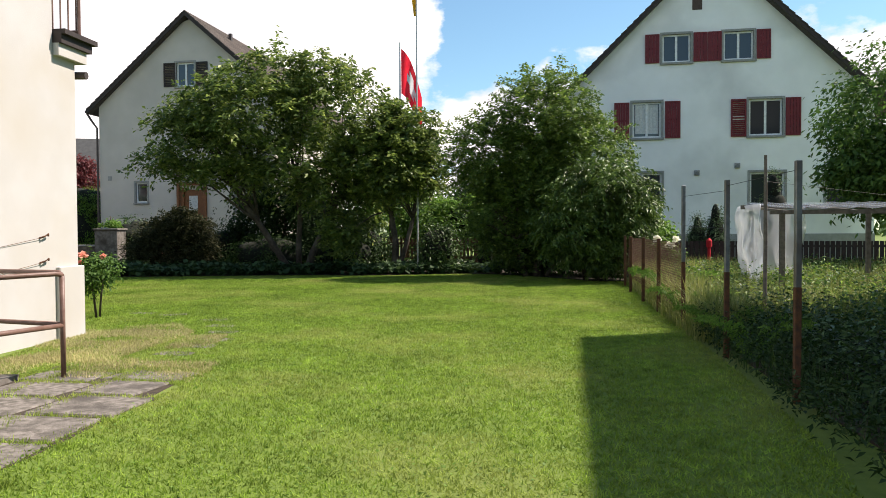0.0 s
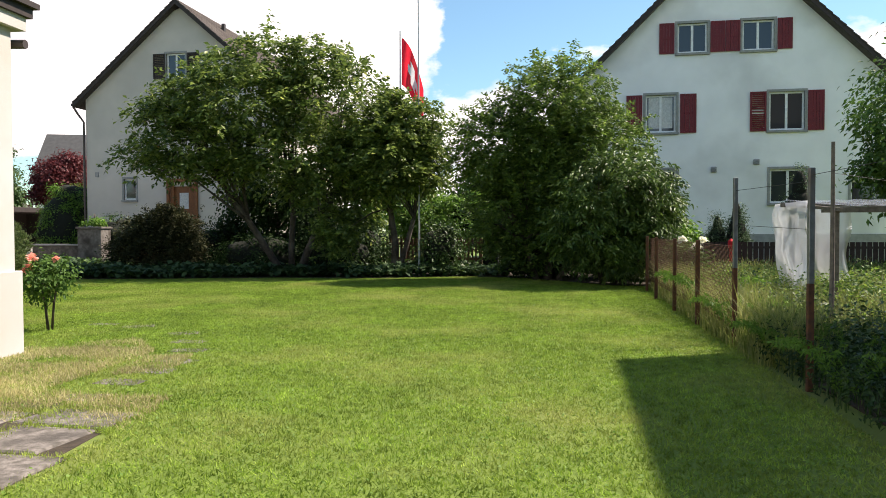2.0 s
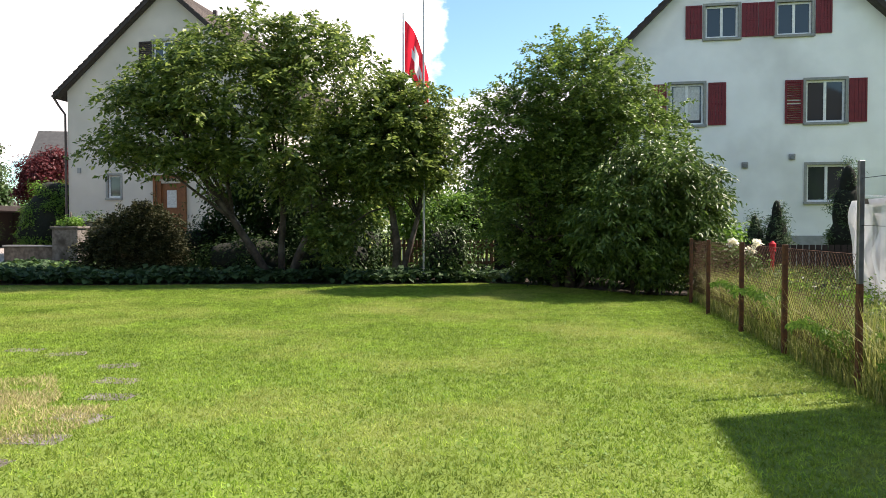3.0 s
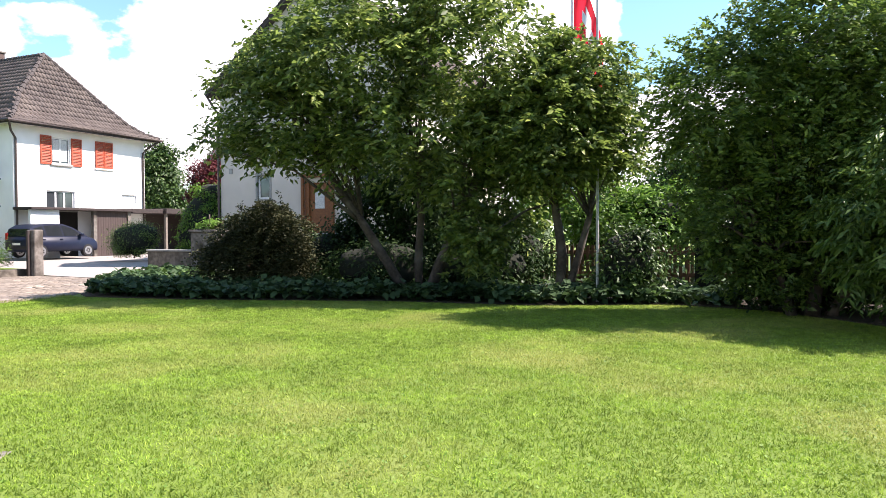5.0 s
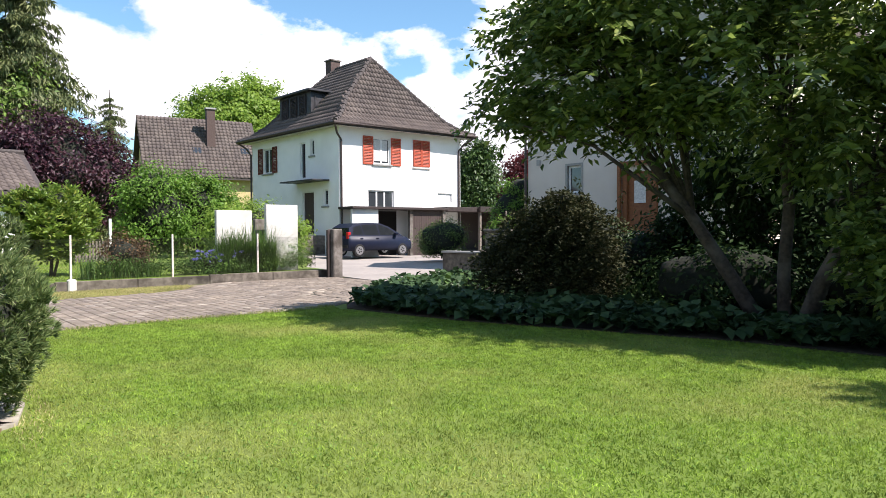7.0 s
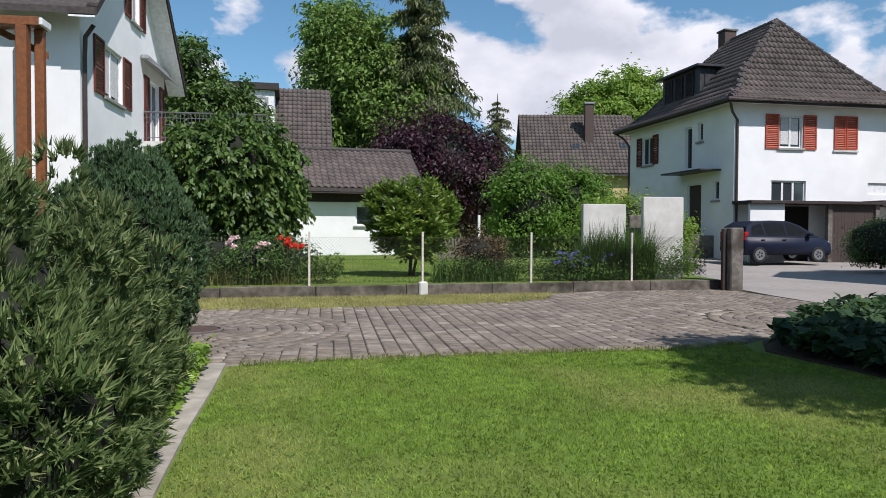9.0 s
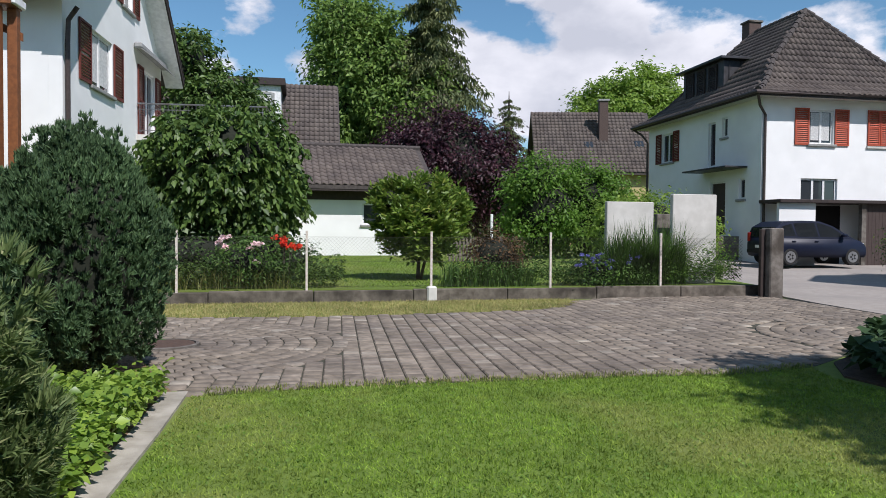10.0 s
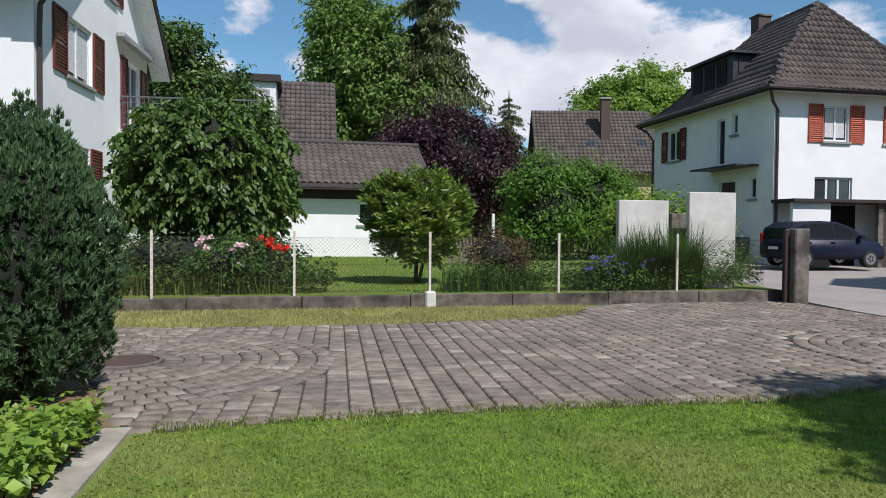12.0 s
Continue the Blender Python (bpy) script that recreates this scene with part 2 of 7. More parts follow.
M_FINE = varied("fine_lilac_leaves", (0.038, 0.082, 0.015), (0.125, 0.195, 0.04), rough=0.42, translucent=0.3, spec=0.4, extra=(0.23, 0.31, 0.07))
M_MAGNOLIA = varied("magnolia_leaves", (0.08, 0.15, 0.026), (0.22, 0.31, 0.05), rough=0.4, translucent=0.32, spec=0.4, extra=(0.33, 0.33, 0.08))
# leaf colour lowered to carry the shade under trees and beside the house
M_SHADELEAF = varied("shade_dark_leaves", (0.016, 0.040, 0.011), (0.042, 0.075, 0.023), rough=0.6, translucent=0.15, spec=0.12)
M_LILAC = varied("lilac_leaves", (0.042, 0.098, 0.02), (0.11, 0.20, 0.04), rough=0.55, translucent=0.25, spec=0.2)
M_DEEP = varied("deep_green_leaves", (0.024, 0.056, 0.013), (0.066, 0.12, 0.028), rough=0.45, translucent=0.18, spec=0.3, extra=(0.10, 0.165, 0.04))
M_BRIGHT = varied("bright_green_leaves", (0.075, 0.16, 0.02), (0.15, 0.27, 0.04), rough=0.5, translucent=0.38)
M_LILACTREE = varied("lilac_tree_leaves", (0.05, 0.10, 0.019), (0.155, 0.235, 0.046), rough=0.45, translucent=0.35, spec=0.35, extra=(0.27, 0.36, 0.08))
M_MAPLE = varied("maple_leaves", (0.08, 0.145, 0.03), (0.20, 0.30, 0.065), rough=0.5, translucent=0.3, spec=0.25)
M_HORN = varied("hornbeam_leaves", (0.036, 0.075, 0.017), (0.115, 0.185, 0.04), rough=0.45, translucent=0.22, spec=0.3, extra=(0.14, 0.21, 0.05))
M_YELG = varied("yellow_green_leaves", (0.13, 0.22, 0.03), (0.24, 0.34, 0.06), rough=0.5, translucent=0.4)
M_PURPLE = varied("copper_beech_leaves", (0.022, 0.010, 0.016), (0.065, 0.022, 0.032), rough=0.45, translucent=0.2)
M_RED = varied("red_maple_leaves", (0.08, 0.015, 0.018), (0.15, 0.03, 0.03), rough=0.5, translucent=0.3)
M_SPRUCE = varied("spruce_needles", (0.06, 0.085, 0.032), (0.175, 0.195, 0.08), rough=0.6, translucent=0.1)
M_YEW = varied("blue_green_needles", (0.034, 0.072, 0.032), (0.115, 0.19, 0.08), rough=0.6, translucent=0.15)
M_PINE = varied("pine_needles", (0.055, 0.098, 0.032), (0.18, 0.235, 0.085), rough=0.55, translucent=0.25, extra=(0.30, 0.32, 0.15))
M_COVER = varied("ground_cover_leaves", (0.026, 0.056, 0.024), (0.068, 0.118, 0.05), rough=0.6, translucent=0.2, spec=0.15)
M_LIME = varied("lime_green_leaves", (0.11, 0.20, 0.025), (0.27, 0.38, 0.055), rough=0.4, translucent=0.3, spec=0.5)
M_PINK = varied("salmon_petals", (0.75, 0.28, 0.20), (0.85, 0.42, 0.34), rough=0.6, translucent=0.3)
M_POPPY = varied("red_petals", (0.75, 0.04, 0.02), (0.85, 0.08, 0.03), rough=0.6, translucent=0.3)
M_PALEPINK = varied("pale_pink_petals", (0.75, 0.5, 0.55), (0.85, 0.7, 0.72), rough=0.6, translucent=0.3)
M_BLUEFL = varied("blue_petals", (0.16, 0.17, 0.5), (0.3, 0.3, 0.65), rough=0.6, translucent=0.3)
M_CREAMFL = varied("cream_petals", (0.75, 0.72, 0.6), (0.85, 0.82, 0.72), rough=0.6, translucent=0.3)
M_FLAG = mat("red_flag_cloth", (0.62, 0.02, 0.03), (0.55, 0.018, 0.028), 3.0, 0.8)
M_FLAGR = varied("red_flag_fabric", (0.66, 0.025, 0.045), (0.66, 0.025, 0.045), rough=0.8, translucent=0.5)
M_FLAGW = mat("white_flag_cloth", (0.8, 0.8, 0.8), None, 3.0, 0.8)
M_PENNANT = mat("yellow_pennant_cloth", (0.75, 0.45, 0.03), None, 3.0, 0.8)
M_POLE = mat("pale_flagpole", (0.5, 0.5, 0.5), (0.42, 0.42, 0.42), 8.0, 0.45, metal=0.3)
M_CAR = mat("dark_blue_car_paint", (0.010, 0.014, 0.032), None, 3.0, 0.42, spec=0.2)
M_TYRE = mat("tyre_rubber", (0.018, 0.018, 0.018), None, 20.0, 0.85)
M_RIM = mat("silver_rim", (0.5, 0.5, 0.51), None, 9.0, 0.35, metal=0.8)
M_LAMPR = mat("red_tail_lamp", (0.45, 0.02, 0.02), None, 9.0, 0.25)
M_LAMPW = mat("clear_headlamp", (0.6, 0.62, 0.64), None, 9.0, 0.15)
M_IRON = mat("manhole_iron", (0.12, 0.075, 0.055), (0.09, 0.06, 0.048), 24.0, 0.8, 0.5, 60.0, metal=0.3)
M_FILM = glassy("plastic_film", (0.9, 0.91, 0.92), 0.35, 0.55)
M_SHEET = glassy("clear_plastic_sheet", (0.6, 0.66, 0.75), 0.15, 0.22)
M_BROWNDOOR = mat("brown_garage_boards", (0.06, 0.042, 0.036), (0.05, 0.034, 0.03), 9.0, 0.7, 0.2, 20.0)


# ---- building blocks ----
def part(name, bm, material, parent=None, label="", smooth=False, kind=""):
    me = bpy.data.meshes.new(name)
    bm.normal_update()
    bm.to_mesh(me)
    bm.free()
    me.materials.append(material)
    if smooth:
        me.polygons.foreach_set("use_smooth", [True] * len(me.polygons))
    ob = new(name, me)
    if parent is not None:
        ob.parent = parent
    if label or kind:
        tagged(ob, label, kind=kind)
    return ob


def thing(name, m, label, category, group="", kind=""):
    ob = new(name)
    ob.matrix_world = m
    return tagged(ob, label, category, group, kind)


def box(bm, x0, x1, y0, y1, z0, z1, m=None):
    vs = [bm.verts.new(Vector(c) if m is None else m @ Vector(c)) for c in
          ((x0, y0, z0), (x1, y0, z0), (x1, y1, z0), (x0, y1, z0), (x0, y0, z1), (x1, y0, z1), (x1, y1, z1), (x0, y1, z1))]
    for f in ((3, 2, 1, 0), (4, 5, 6, 7), (0, 1, 5, 4), (1, 2, 6, 5), (2, 3, 7, 6), (3, 0, 4, 7)):
        bm.faces.new([vs[i] for i in f])
    return bm


def boxes(*bs, bevel=0.0):
    bm = bmesh.new()
    for b in bs:
        box(bm, *b)
    if bevel:
        bmesh.ops.bevel(bm, geom=bm.edges[:], offset=bevel, segments=1, affect="EDGES")
    return bm


def tube(bm, pts, radii, sides=7):
    rings = []
    for i, p in enumerate(pts):
        p = Vector(p)
        d = (Vector(pts[min(i + 1, len(pts) - 1)]) - Vector(pts[max(i - 1, 0)])).normalized()
        a = d.cross(Vector((0.31, 0.95, 0.05))).normalized()
        if a.length < 0.1:
            a = Vector((1, 0, 0))
        b = d.cross(a)
        r = radii[i] if isinstance(radii, (list, tuple)) else radii
        rings.append([bm.verts.new(p + r * (math.cos(k * 2 * math.pi / sides) * a + math.sin(k * 2 * math.pi / sides) * b)) for k in range(sides)])
    for q, s in zip(rings, rings[1:]):
        for k in range(sides):
            bm.faces.new((q[k], q[(k + 1) % sides], s[(k + 1) % sides], s[k]))
    bm.faces.new(rings[0][::-1])
    bm.faces.new(rings[-1])
    return bm


def prism(pts, z0, z1):
    """An upright block over a polygon."""
    bm = bmesh.new()
    lo = [bm.verts.new((x, y, z0)) for x, y in pts]
    hi = [bm.verts.new((x, y, z1)) for x, y in pts]
    n = len(pts)
    bm.faces.new(lo[::-1])
    bm.faces.new(hi)
    for i in range(n):
        bm.faces.new((lo[i], lo[(i + 1) % n], hi[(i + 1) % n], hi[i]))
    bmesh.ops.recalc_face_normals(bm, faces=bm.faces[:])
    return bm


def raw(name, verts, faces_n, material, parent=None, label="", kind="stuff"):
    """A mesh from number arrays: verts (n, 3), faces as an array of equal-sized loops."""
    me = bpy.data.meshes.new(name)
    k = faces_n.shape[1]
    me.vertices.add(len(verts))
    me.vertices.foreach_set("co", np.ascontiguousarray(verts, dtype=np.float32).ravel())
    me.loops.add(faces_n.size)
    me.loops.foreach_set("vertex_index", np.ascontiguousarray(faces_n, dtype=np.int32).ravel())
    me.polygons.add(len(faces_n))
    me.polygons.foreach_set("loop_start", np.arange(0, faces_n.size, k, dtype=np.int32))
    me.polygons.foreach_set("loop_total", np.full(len(faces_n), k, dtype=np.int32))
    me.update(calc_edges=True)
    me.materials.append(material)
    ob = new(name, me)
    if parent is not None:
        ob.parent = parent
    return tagged(ob, label, kind=kind)


RNG = np.random.default_rng(7)


def unit(n):
    v = RNG.normal(size=(n, 3))
    return v / np.linalg.norm(v, axis=1)[:, None]


def leaves(pos, size, aspect=0.5, out=None, droop=0.25, up=0.55):
    """Folded leaves, two triangles each, at the places given; normals lean up and outwards."""
    n = len(pos)
    nrm = unit(n) * 0.75 + np.array([0, 0, up])
    if out is not None:
        nrm += out * 0.5
    nrm /= np.linalg.norm(nrm, axis=1)[:, None]
    d = unit(n)
    d[:, 2] -= droop
    if out is not None:
        d += out * 0.6
    d -= nrm * np.sum(d * nrm, axis=1)[:, None]
    d /= np.linalg.norm(d, axis=1)[:, None] + 1e-9
    s = np.cross(nrm, d)
    ln = (size * RNG.uniform(0.65, 1.3, n))[:, None]
    w = ln * aspect * 0.5
    v = np.empty((n, 4, 3))
    v[:, 0] = pos
    v[:, 1] = pos + d * ln * 0.45 + s * w + nrm * ln * 0.08
    v[:, 2] = pos + d * ln - np.array([0, 0, 1]) * ln * droop * 0.5
    v[:, 3] = pos + d * ln * 0.45 - s * w + nrm * ln * 0.08
    i = np.arange(n)[:, None] * 4
    f = np.concatenate([i + np.array([[0, 1, 2]]), i + np.array([[0, 2, 3]])], axis=0)
    return v.reshape(-1, 3), f


def clumps_in(blobs, count, shell=0.55):
    """Clump centres in a set of ellipsoids (centre, radii), nearer the outside than the middle."""
    vol = np.array([r[0] * r[1] * r[2] for _, r in blobs]) ** 0.8
    out, way = [], []
    for (c, r), share in zip(blobs, vol / vol.sum()):
        k = max(3, int(count * share))
        u = unit(k)
        rad = RNG.uniform(shell, 1.0, k) ** 0.7 * RNG.uniform(0.86, 1.1, k)
        out.append(np.array(c) + u * rad[:, None] * np.array(r))
        way.append(u)
    return np.concatenate(out), np.concatenate(way)


def foliage(name, blobs, clumps, per, spread, size, material, parent, aspect=0.5, droop=0.25, label="", shell=0.45, flat=0.75, floor=0.05):
    c, w = clumps_in(blobs, clumps, shell)
    n = len(c) * per
    k = np.repeat(np.arange(len(c)), per)
    sp = spread * RNG.uniform(0.6, 1.3, len(c))[k]
    off = RNG.normal(size=(n, 3)) * np.array([1, 1, flat])
    pos = c[k] + off * sp[:, None]
    keep = pos[:, 2] > floor
    pos, out = pos[keep], (w[k] * 0.6 + off * 0.5)[keep]
    v, f = leaves(pos, size, aspect, out, droop)
    raw(name, v, f, material, parent, label)
    return c


def sprays(name, blobs, count, length, per, size, material, parent, aspect=0.42, droop=0.3, rise=0.0, shell=0.35, level=0.45, fan=0.85, label="", floor=0.15, bow=0.35, tilt=0.75):
    """Leafy twigs: each runs outwards from inside the crown, bows down and carries leaves on both sides, held nearly level."""
    c, w = clumps_in(blobs, count, shell)
    n = len(c)
    d = w * np.array([1, 1, level]) + RNG.normal(size=(n, 3)) * .38 + np.array([0, 0, rise])
    d /= np.linalg.norm(d, axis=1)[:, None]
    ln = length * RNG.uniform(.6, 1.35, n)
    k, j = np.repeat(np.arange(n), per), np.tile(np.arange(per), n)
    t = (j + RNG.uniform(.2, .8, n * per)) / per
    side = np.cross(d, np.array([0, 0, 1.0]))
    side /= np.linalg.norm(side, axis=1)[:, None] + 1e-6
    pos = c[k] + d[k] * (ln[k] * (t - .55))[:, None]
    pos[:, 2] -= bow * ln[k] * t * t
    pos += RNG.normal(size=pos.shape) * length * .06
    g = d[k] * .55 + side[k] * (np.where(j % 2 == 0, fan, -fan))[:, None] + RNG.normal(size=pos.shape) * .3
    g[:, 2] -= droop
    g /= np.linalg.norm(g, axis=1)[:, None]
    nrm = np.array([0, 0, 1.0]) + RNG.normal(size=pos.shape) * tilt
    nrm -= g * np.sum(nrm * g, axis=1)[:, None]
    nrm /= np.linalg.norm(nrm, axis=1)[:, None] + 1e-6
    q = np.cross(nrm, g)
    keep = pos[:, 2] > floor
    pos, g, nrm, q = pos[keep], g[keep], nrm[keep], q[keep]
    sz = (size * RNG.uniform(.6, 1.25, len(pos)))[:, None]
    v = np.empty((len(pos), 4, 3))
    v[:, 0] = pos
    v[:, 1] = pos + g * sz * .48 + q * sz * aspect * .5 + nrm * sz * .07
    v[:, 2] = pos + g * sz - np.array([0, 0, 1]) * sz * droop * .25
    v[:, 3] = pos + g * sz * .48 - q * sz * aspect * .5 + nrm * sz * .07
    i = np.arange(len(pos))[:, None] * 4
    raw(name, v.reshape(-1, 3), np.concatenate([i + np.array([[0, 1, 2]]), i + np.array([[0, 2, 3]])]), material, parent, label)
    return c


def limbs(bm, base, top, tips, r0, sides=6):
    """Branches from a stem point out to clump centres."""
    for tip in tips:
        a, b = Vector(top), Vector(tip)
        mid = a.lerp(b, 0.5) + Vector((random.uniform(-.2, .2), random.uniform(-.2, .2), 0.12 * (b - a).length))
        tube(bm, [a, a.lerp(mid, 0.6), mid, b], [r0, r0 * 0.75, r0 * 0.5, r0 * 0.16], sides)


def tree(name, base, stems, blobs, clumps, per, spread, size, leaf, label, category="tree", bark=None, aspect=0.5, droop=0.25, nlimb=24, core=0.0, flat=0.75, shell=0.45, crown_label="", twig=None):
    """stems: lists of (points, radii) from the ground; blobs: crown ellipsoids; all in world metres about the base."""
    root = thing(name, pose(*base), label, category)
    bm = bmesh.new()
    if twig:
        c_world = sprays("crown", blobs, clumps, spread, per, size, leaf, root, aspect, droop, label=crown_label, shell=shell, **twig)
    else:
        c_world = foliage("crown", blobs, clumps, per, spread, size, leaf, root, aspect, droop, crown_label, shell, flat)
    for pts, radii in stems:
        tube(bm, pts, radii, 9)
    part("trunk", bm, bark or M_BARK, root, smooth=True)
    bm = bmesh.new()
    pick = c_world[RNG.permutation(len(c_world))[:nlimb]]
    for p in pick:
        pts, radii = min(stems, key=lambda s: (Vector(s[0][-1]) - Vector(p)).length)
        k = random.randrange(max(1, len(pts) // 2), len(pts))
        limbs(bm, pts[0], pts[k], [p], radii[k] * random.uniform(.3, .6))
    if nlimb:
        part("branchwork", bm, bark or M_BARK, root, smooth=True)
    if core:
        # solid dark core stands in for the shade inside the crown
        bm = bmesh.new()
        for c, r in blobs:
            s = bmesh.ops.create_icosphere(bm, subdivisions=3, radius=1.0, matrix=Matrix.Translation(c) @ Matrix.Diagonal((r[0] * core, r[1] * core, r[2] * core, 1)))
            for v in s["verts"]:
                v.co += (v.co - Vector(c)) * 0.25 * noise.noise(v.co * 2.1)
        part("shade_core", bm, M_SHADECORE, root, smooth=True)
    return root


def bush(name, base, blobs, clumps, per, spread, size, leaf, label, core=0.7, aspect=0.5, droop=0.2, category="bush", **kw):
    root = tree(name, base, [([(0, 0, 0), (0.02, 0.03, 0.25), (0.0, 0.05, 0.5)], [0.04, 0.03, 0.02])], blobs, clumps, per, spread, size, leaf, label,
                category, aspect=aspect, droop=droop, nlimb=kw.pop("nlimb", 8), core=core, **kw)
    return root


# ---- windows, shutters and walls ----
def pane_window(parent, x, z0, w, h, y=0.0, axis="y", depth=0.12, casements=2, sill=True, curtain=False, surround=None, name="window"):
    """A window set into a wall whose outer face is y (facing -y) or x = y (facing +x): reveal, frame, mullion, panes and sill."""
    win = new(name)
    win.parent = parent
    if axis == "y":
        win.matrix_local = pose(x, y, z0)
    else:
        win.matrix_local = pose(y, x, z0, 0, 0, 90)
    t = 0.07
    part("frame", boxes((0, w, depth - .04, depth + .02, 0, t), (0, w, depth - .04, depth + .02, h - t, h), (0, t, depth - .04, depth + .02, t, h - t), (w - t, w, depth - .04, depth + .02, t, h - t)), M_FRAME, win)
    step = (w - 2 * t) / casements
    for i in range(casements):
        a = t + i * step
        if i:
            part("mullion", boxes((a - .045, a + .045, depth - .045, depth + .01, t, h - t)), M_FRAME, win)
        part("pane", boxes((a + (.045 if i else 0), a + step - (.045 if i < casements - 1 else 0), depth - .01, depth + .004, t, h - t)), M_GLASS, win)
        if curtain:
            bm = bmesh.new()
            n = 14
            for k in range(n):
                c0, c1 = a + .05 + (step - .1) * k / n, a + .05 + (step - .1) * (k + 1) / n
                yo, y1 = depth - .014 - .004 * (k % 2), depth - .014 - .004 * ((k + 1) % 2)
                vs = [bm.verts.new(c) for c in ((c0, yo, h * .12), (c1, y1, h * .12), (c1, y1, h - t - .02), (c0, yo, h - t - .02))]
                bm.faces.new(vs)
            part("net_curtain", bm, M_CURTAIN, win)
    if surround:
        s = 0.09
        part("surround", boxes((-s, 0, -.025, depth, -s, h + s), (w, w + s, -.025, depth, -s, h + s), (0, w, -.025, depth, h, h + s)), surround, win)
    if sill:
        part("sill", boxes((-.1, w + .1, -.09, depth, -.1, -.005), bevel=.012), M_STONE, win)
    return win


def shutter(parent, x, z0, w, h, material, y=0.0, axis="y", louvred=True, name="shutter"):
    """A hinged shutter: stiles, rails and slats."""
    sh = new(name)
    sh.parent = parent
    sh.matrix_local = pose(x, y, z0) if axis == "y" else pose(y, x, z0, 0, 0, 90)
    t = 0.06
    part("shutter_frame", boxes((0, t, -.055, -.015, 0, h), (w - t, w, -.055, -.015, 0, h), (t, w - t, -.055, -.015, 0, t), (t, w - t, -.055, -.015, h - t, h), (t, w - t, -.055, -.015, h / 2 - t / 2, h / 2 + t / 2)), material, sh)
    if louvred:
        n = int((h - 2 * t) / 0.075)
        proto = None
        for i in range(n):
            zc = t + (i + .5) * (h - 2 * t) / n
            if abs(zc - h / 2) < .05:
                continue
            if proto is None:
                bm = bmesh.new()
                box(bm, t, w - t, -.006, .006, -.034, .034, pose(0, -.033, 0, -32))
                proto = part("slat", bm, material, sh)
                proto.location.z = zc
            else:
                s = proto.copy()
                scene.collection.objects.link(s)
                s.location.z = zc
    else:
        n = max(2, round((w - 2 * t) / .1))
        for i in range(n):
            a = t + i * (w - 2 * t) / n
            part("board", boxes((a + .004, a + (w - 2 * t) / n - .004, -.046, -.022, t, h - t)), material, sh)
    return sh


def wall_y(parent, name, x0, x1, z0, top, holes, material, y=0.0, thick=0.3, axis="y", label=""):
    """A wall with openings through it. top: a height or a function of x. The outer face is at y."""
    xs = sorted({x0, x1, *[h[0] for h in holes], *[h[0] + h[2] for h in holes]})
    f = top if callable(top) else (lambda x: top)
    if callable(top):
        xs = sorted({*xs, *[x0 + (x1 - x0) * i / 24 for i in range(25)]})
    bm = bmesh.new()
    for a, b in zip(xs, xs[1:]):
        if b - a < 1e-4:
            continue
        m = (a + b) / 2
        hs = sorted((h[1], h[1] + h[3]) for h in holes if h[0] - 1e-6 <= m <= h[0] + h[2] + 1e-6)
        lo = z0
        spans = []
        for p, q in hs:
            spans.append((lo, p))
            lo = q
        spans.append((lo, None))
        for p, q in spans:
            za, zb = (f(a), f(b)) if q is None else (q, q)
            if min(za, zb) - p < -1e-3 and q is not None:
                continue
            if q is None and max(za, zb) <= p:
                continue
            c = [(a, 0, p), (b, 0, p), (b, thick, p), (a, thick, p), (a, 0, za), (b, 0, zb), (b, thick, zb), (a, thick, za)]
            vs = [bm.verts.new(v) for v in c]
            for g in ((3, 2, 1, 0), (4, 5, 6, 7), (0, 1, 5, 4), (1, 2, 6, 5), (2, 3, 7, 6), (3, 0, 4, 7)):
                bm.faces.new([vs[i] for i in g])
    ob = part(name, bm, material, parent, label)
    ob.matrix_local = pose(0, y, 0) if axis == "y" else pose(y, 0, 0, 0, 0, 90)
    return ob


def tiles_on(quad, tw=0.24, th=0.34, inside=None):
    """Overlapping curved tiles on a plane: quad = (origin, along, up-slope), inside(a, b) keeps a tile."""
    o, a, b = (Vector(p) for p in quad)
    la, lb = a.length, b.length
    ea, eb = a.normalized(), b.normalized()
    nn = ea.cross(eb).normalized()
    if nn.z < 0:
        nn = -nn
    V, F = [], []
    rows, cols = max(1, round(lb / th)), int(la / tw)
    th = lb / rows
    prof = [(0, 0.0), (0.22, 0.055), (0.48, 0.04), (0.74, -0.012), (1.0, 0.0)]
    for r in range(rows):
        for c in range(cols):
            if inside and not inside((c + .5) * tw, (r + .5) * th):
                continue
            j = random.uniform(-.012, .012)
            k = len(V)
            for px, pz in prof:
                V.append(o + ea * (c * tw + px * tw * .97) + eb * (r * th + j) + nn * (pz + .058))
            for px, pz in prof:
                V.append(o + ea * (c * tw + px * tw * .97) + eb * ((r + 1.12) * th + j) + nn * (pz + .012))
            for px, pz in prof:
                V.append(o + ea * (c * tw + px * tw * .97) + eb * (r * th + j) + nn * (pz + .012))
            for i in range(4):
                F.append((k + i, k + i + 1, k + 6 + i, k + 5 + i))
                F.append((k + 10 + i, k + 11 + i, k + i + 1, k + i))
    return np.array([tuple(v) for v in V]), np.array(F)


def roof_slab(pts, thick=0.14):
    """A thick plate under a planar roof polygon."""
    bm = bmesh.new()
    hi = [bm.verts.new(p) for p in pts]
    lo = [bm.verts.new((p[0], p[1], p[2] - thick)) for p in pts]
    n = len(pts)
    bm.faces.new(hi)
    bm.faces.new(lo[::-1])
    for i in range(n):
        bm.faces.new((hi[i], lo[i], lo[(i + 1) % n], hi[(i + 1) % n]))
    bmesh.ops.recalc_face_normals(bm, faces=bm.faces[:])
    return bm


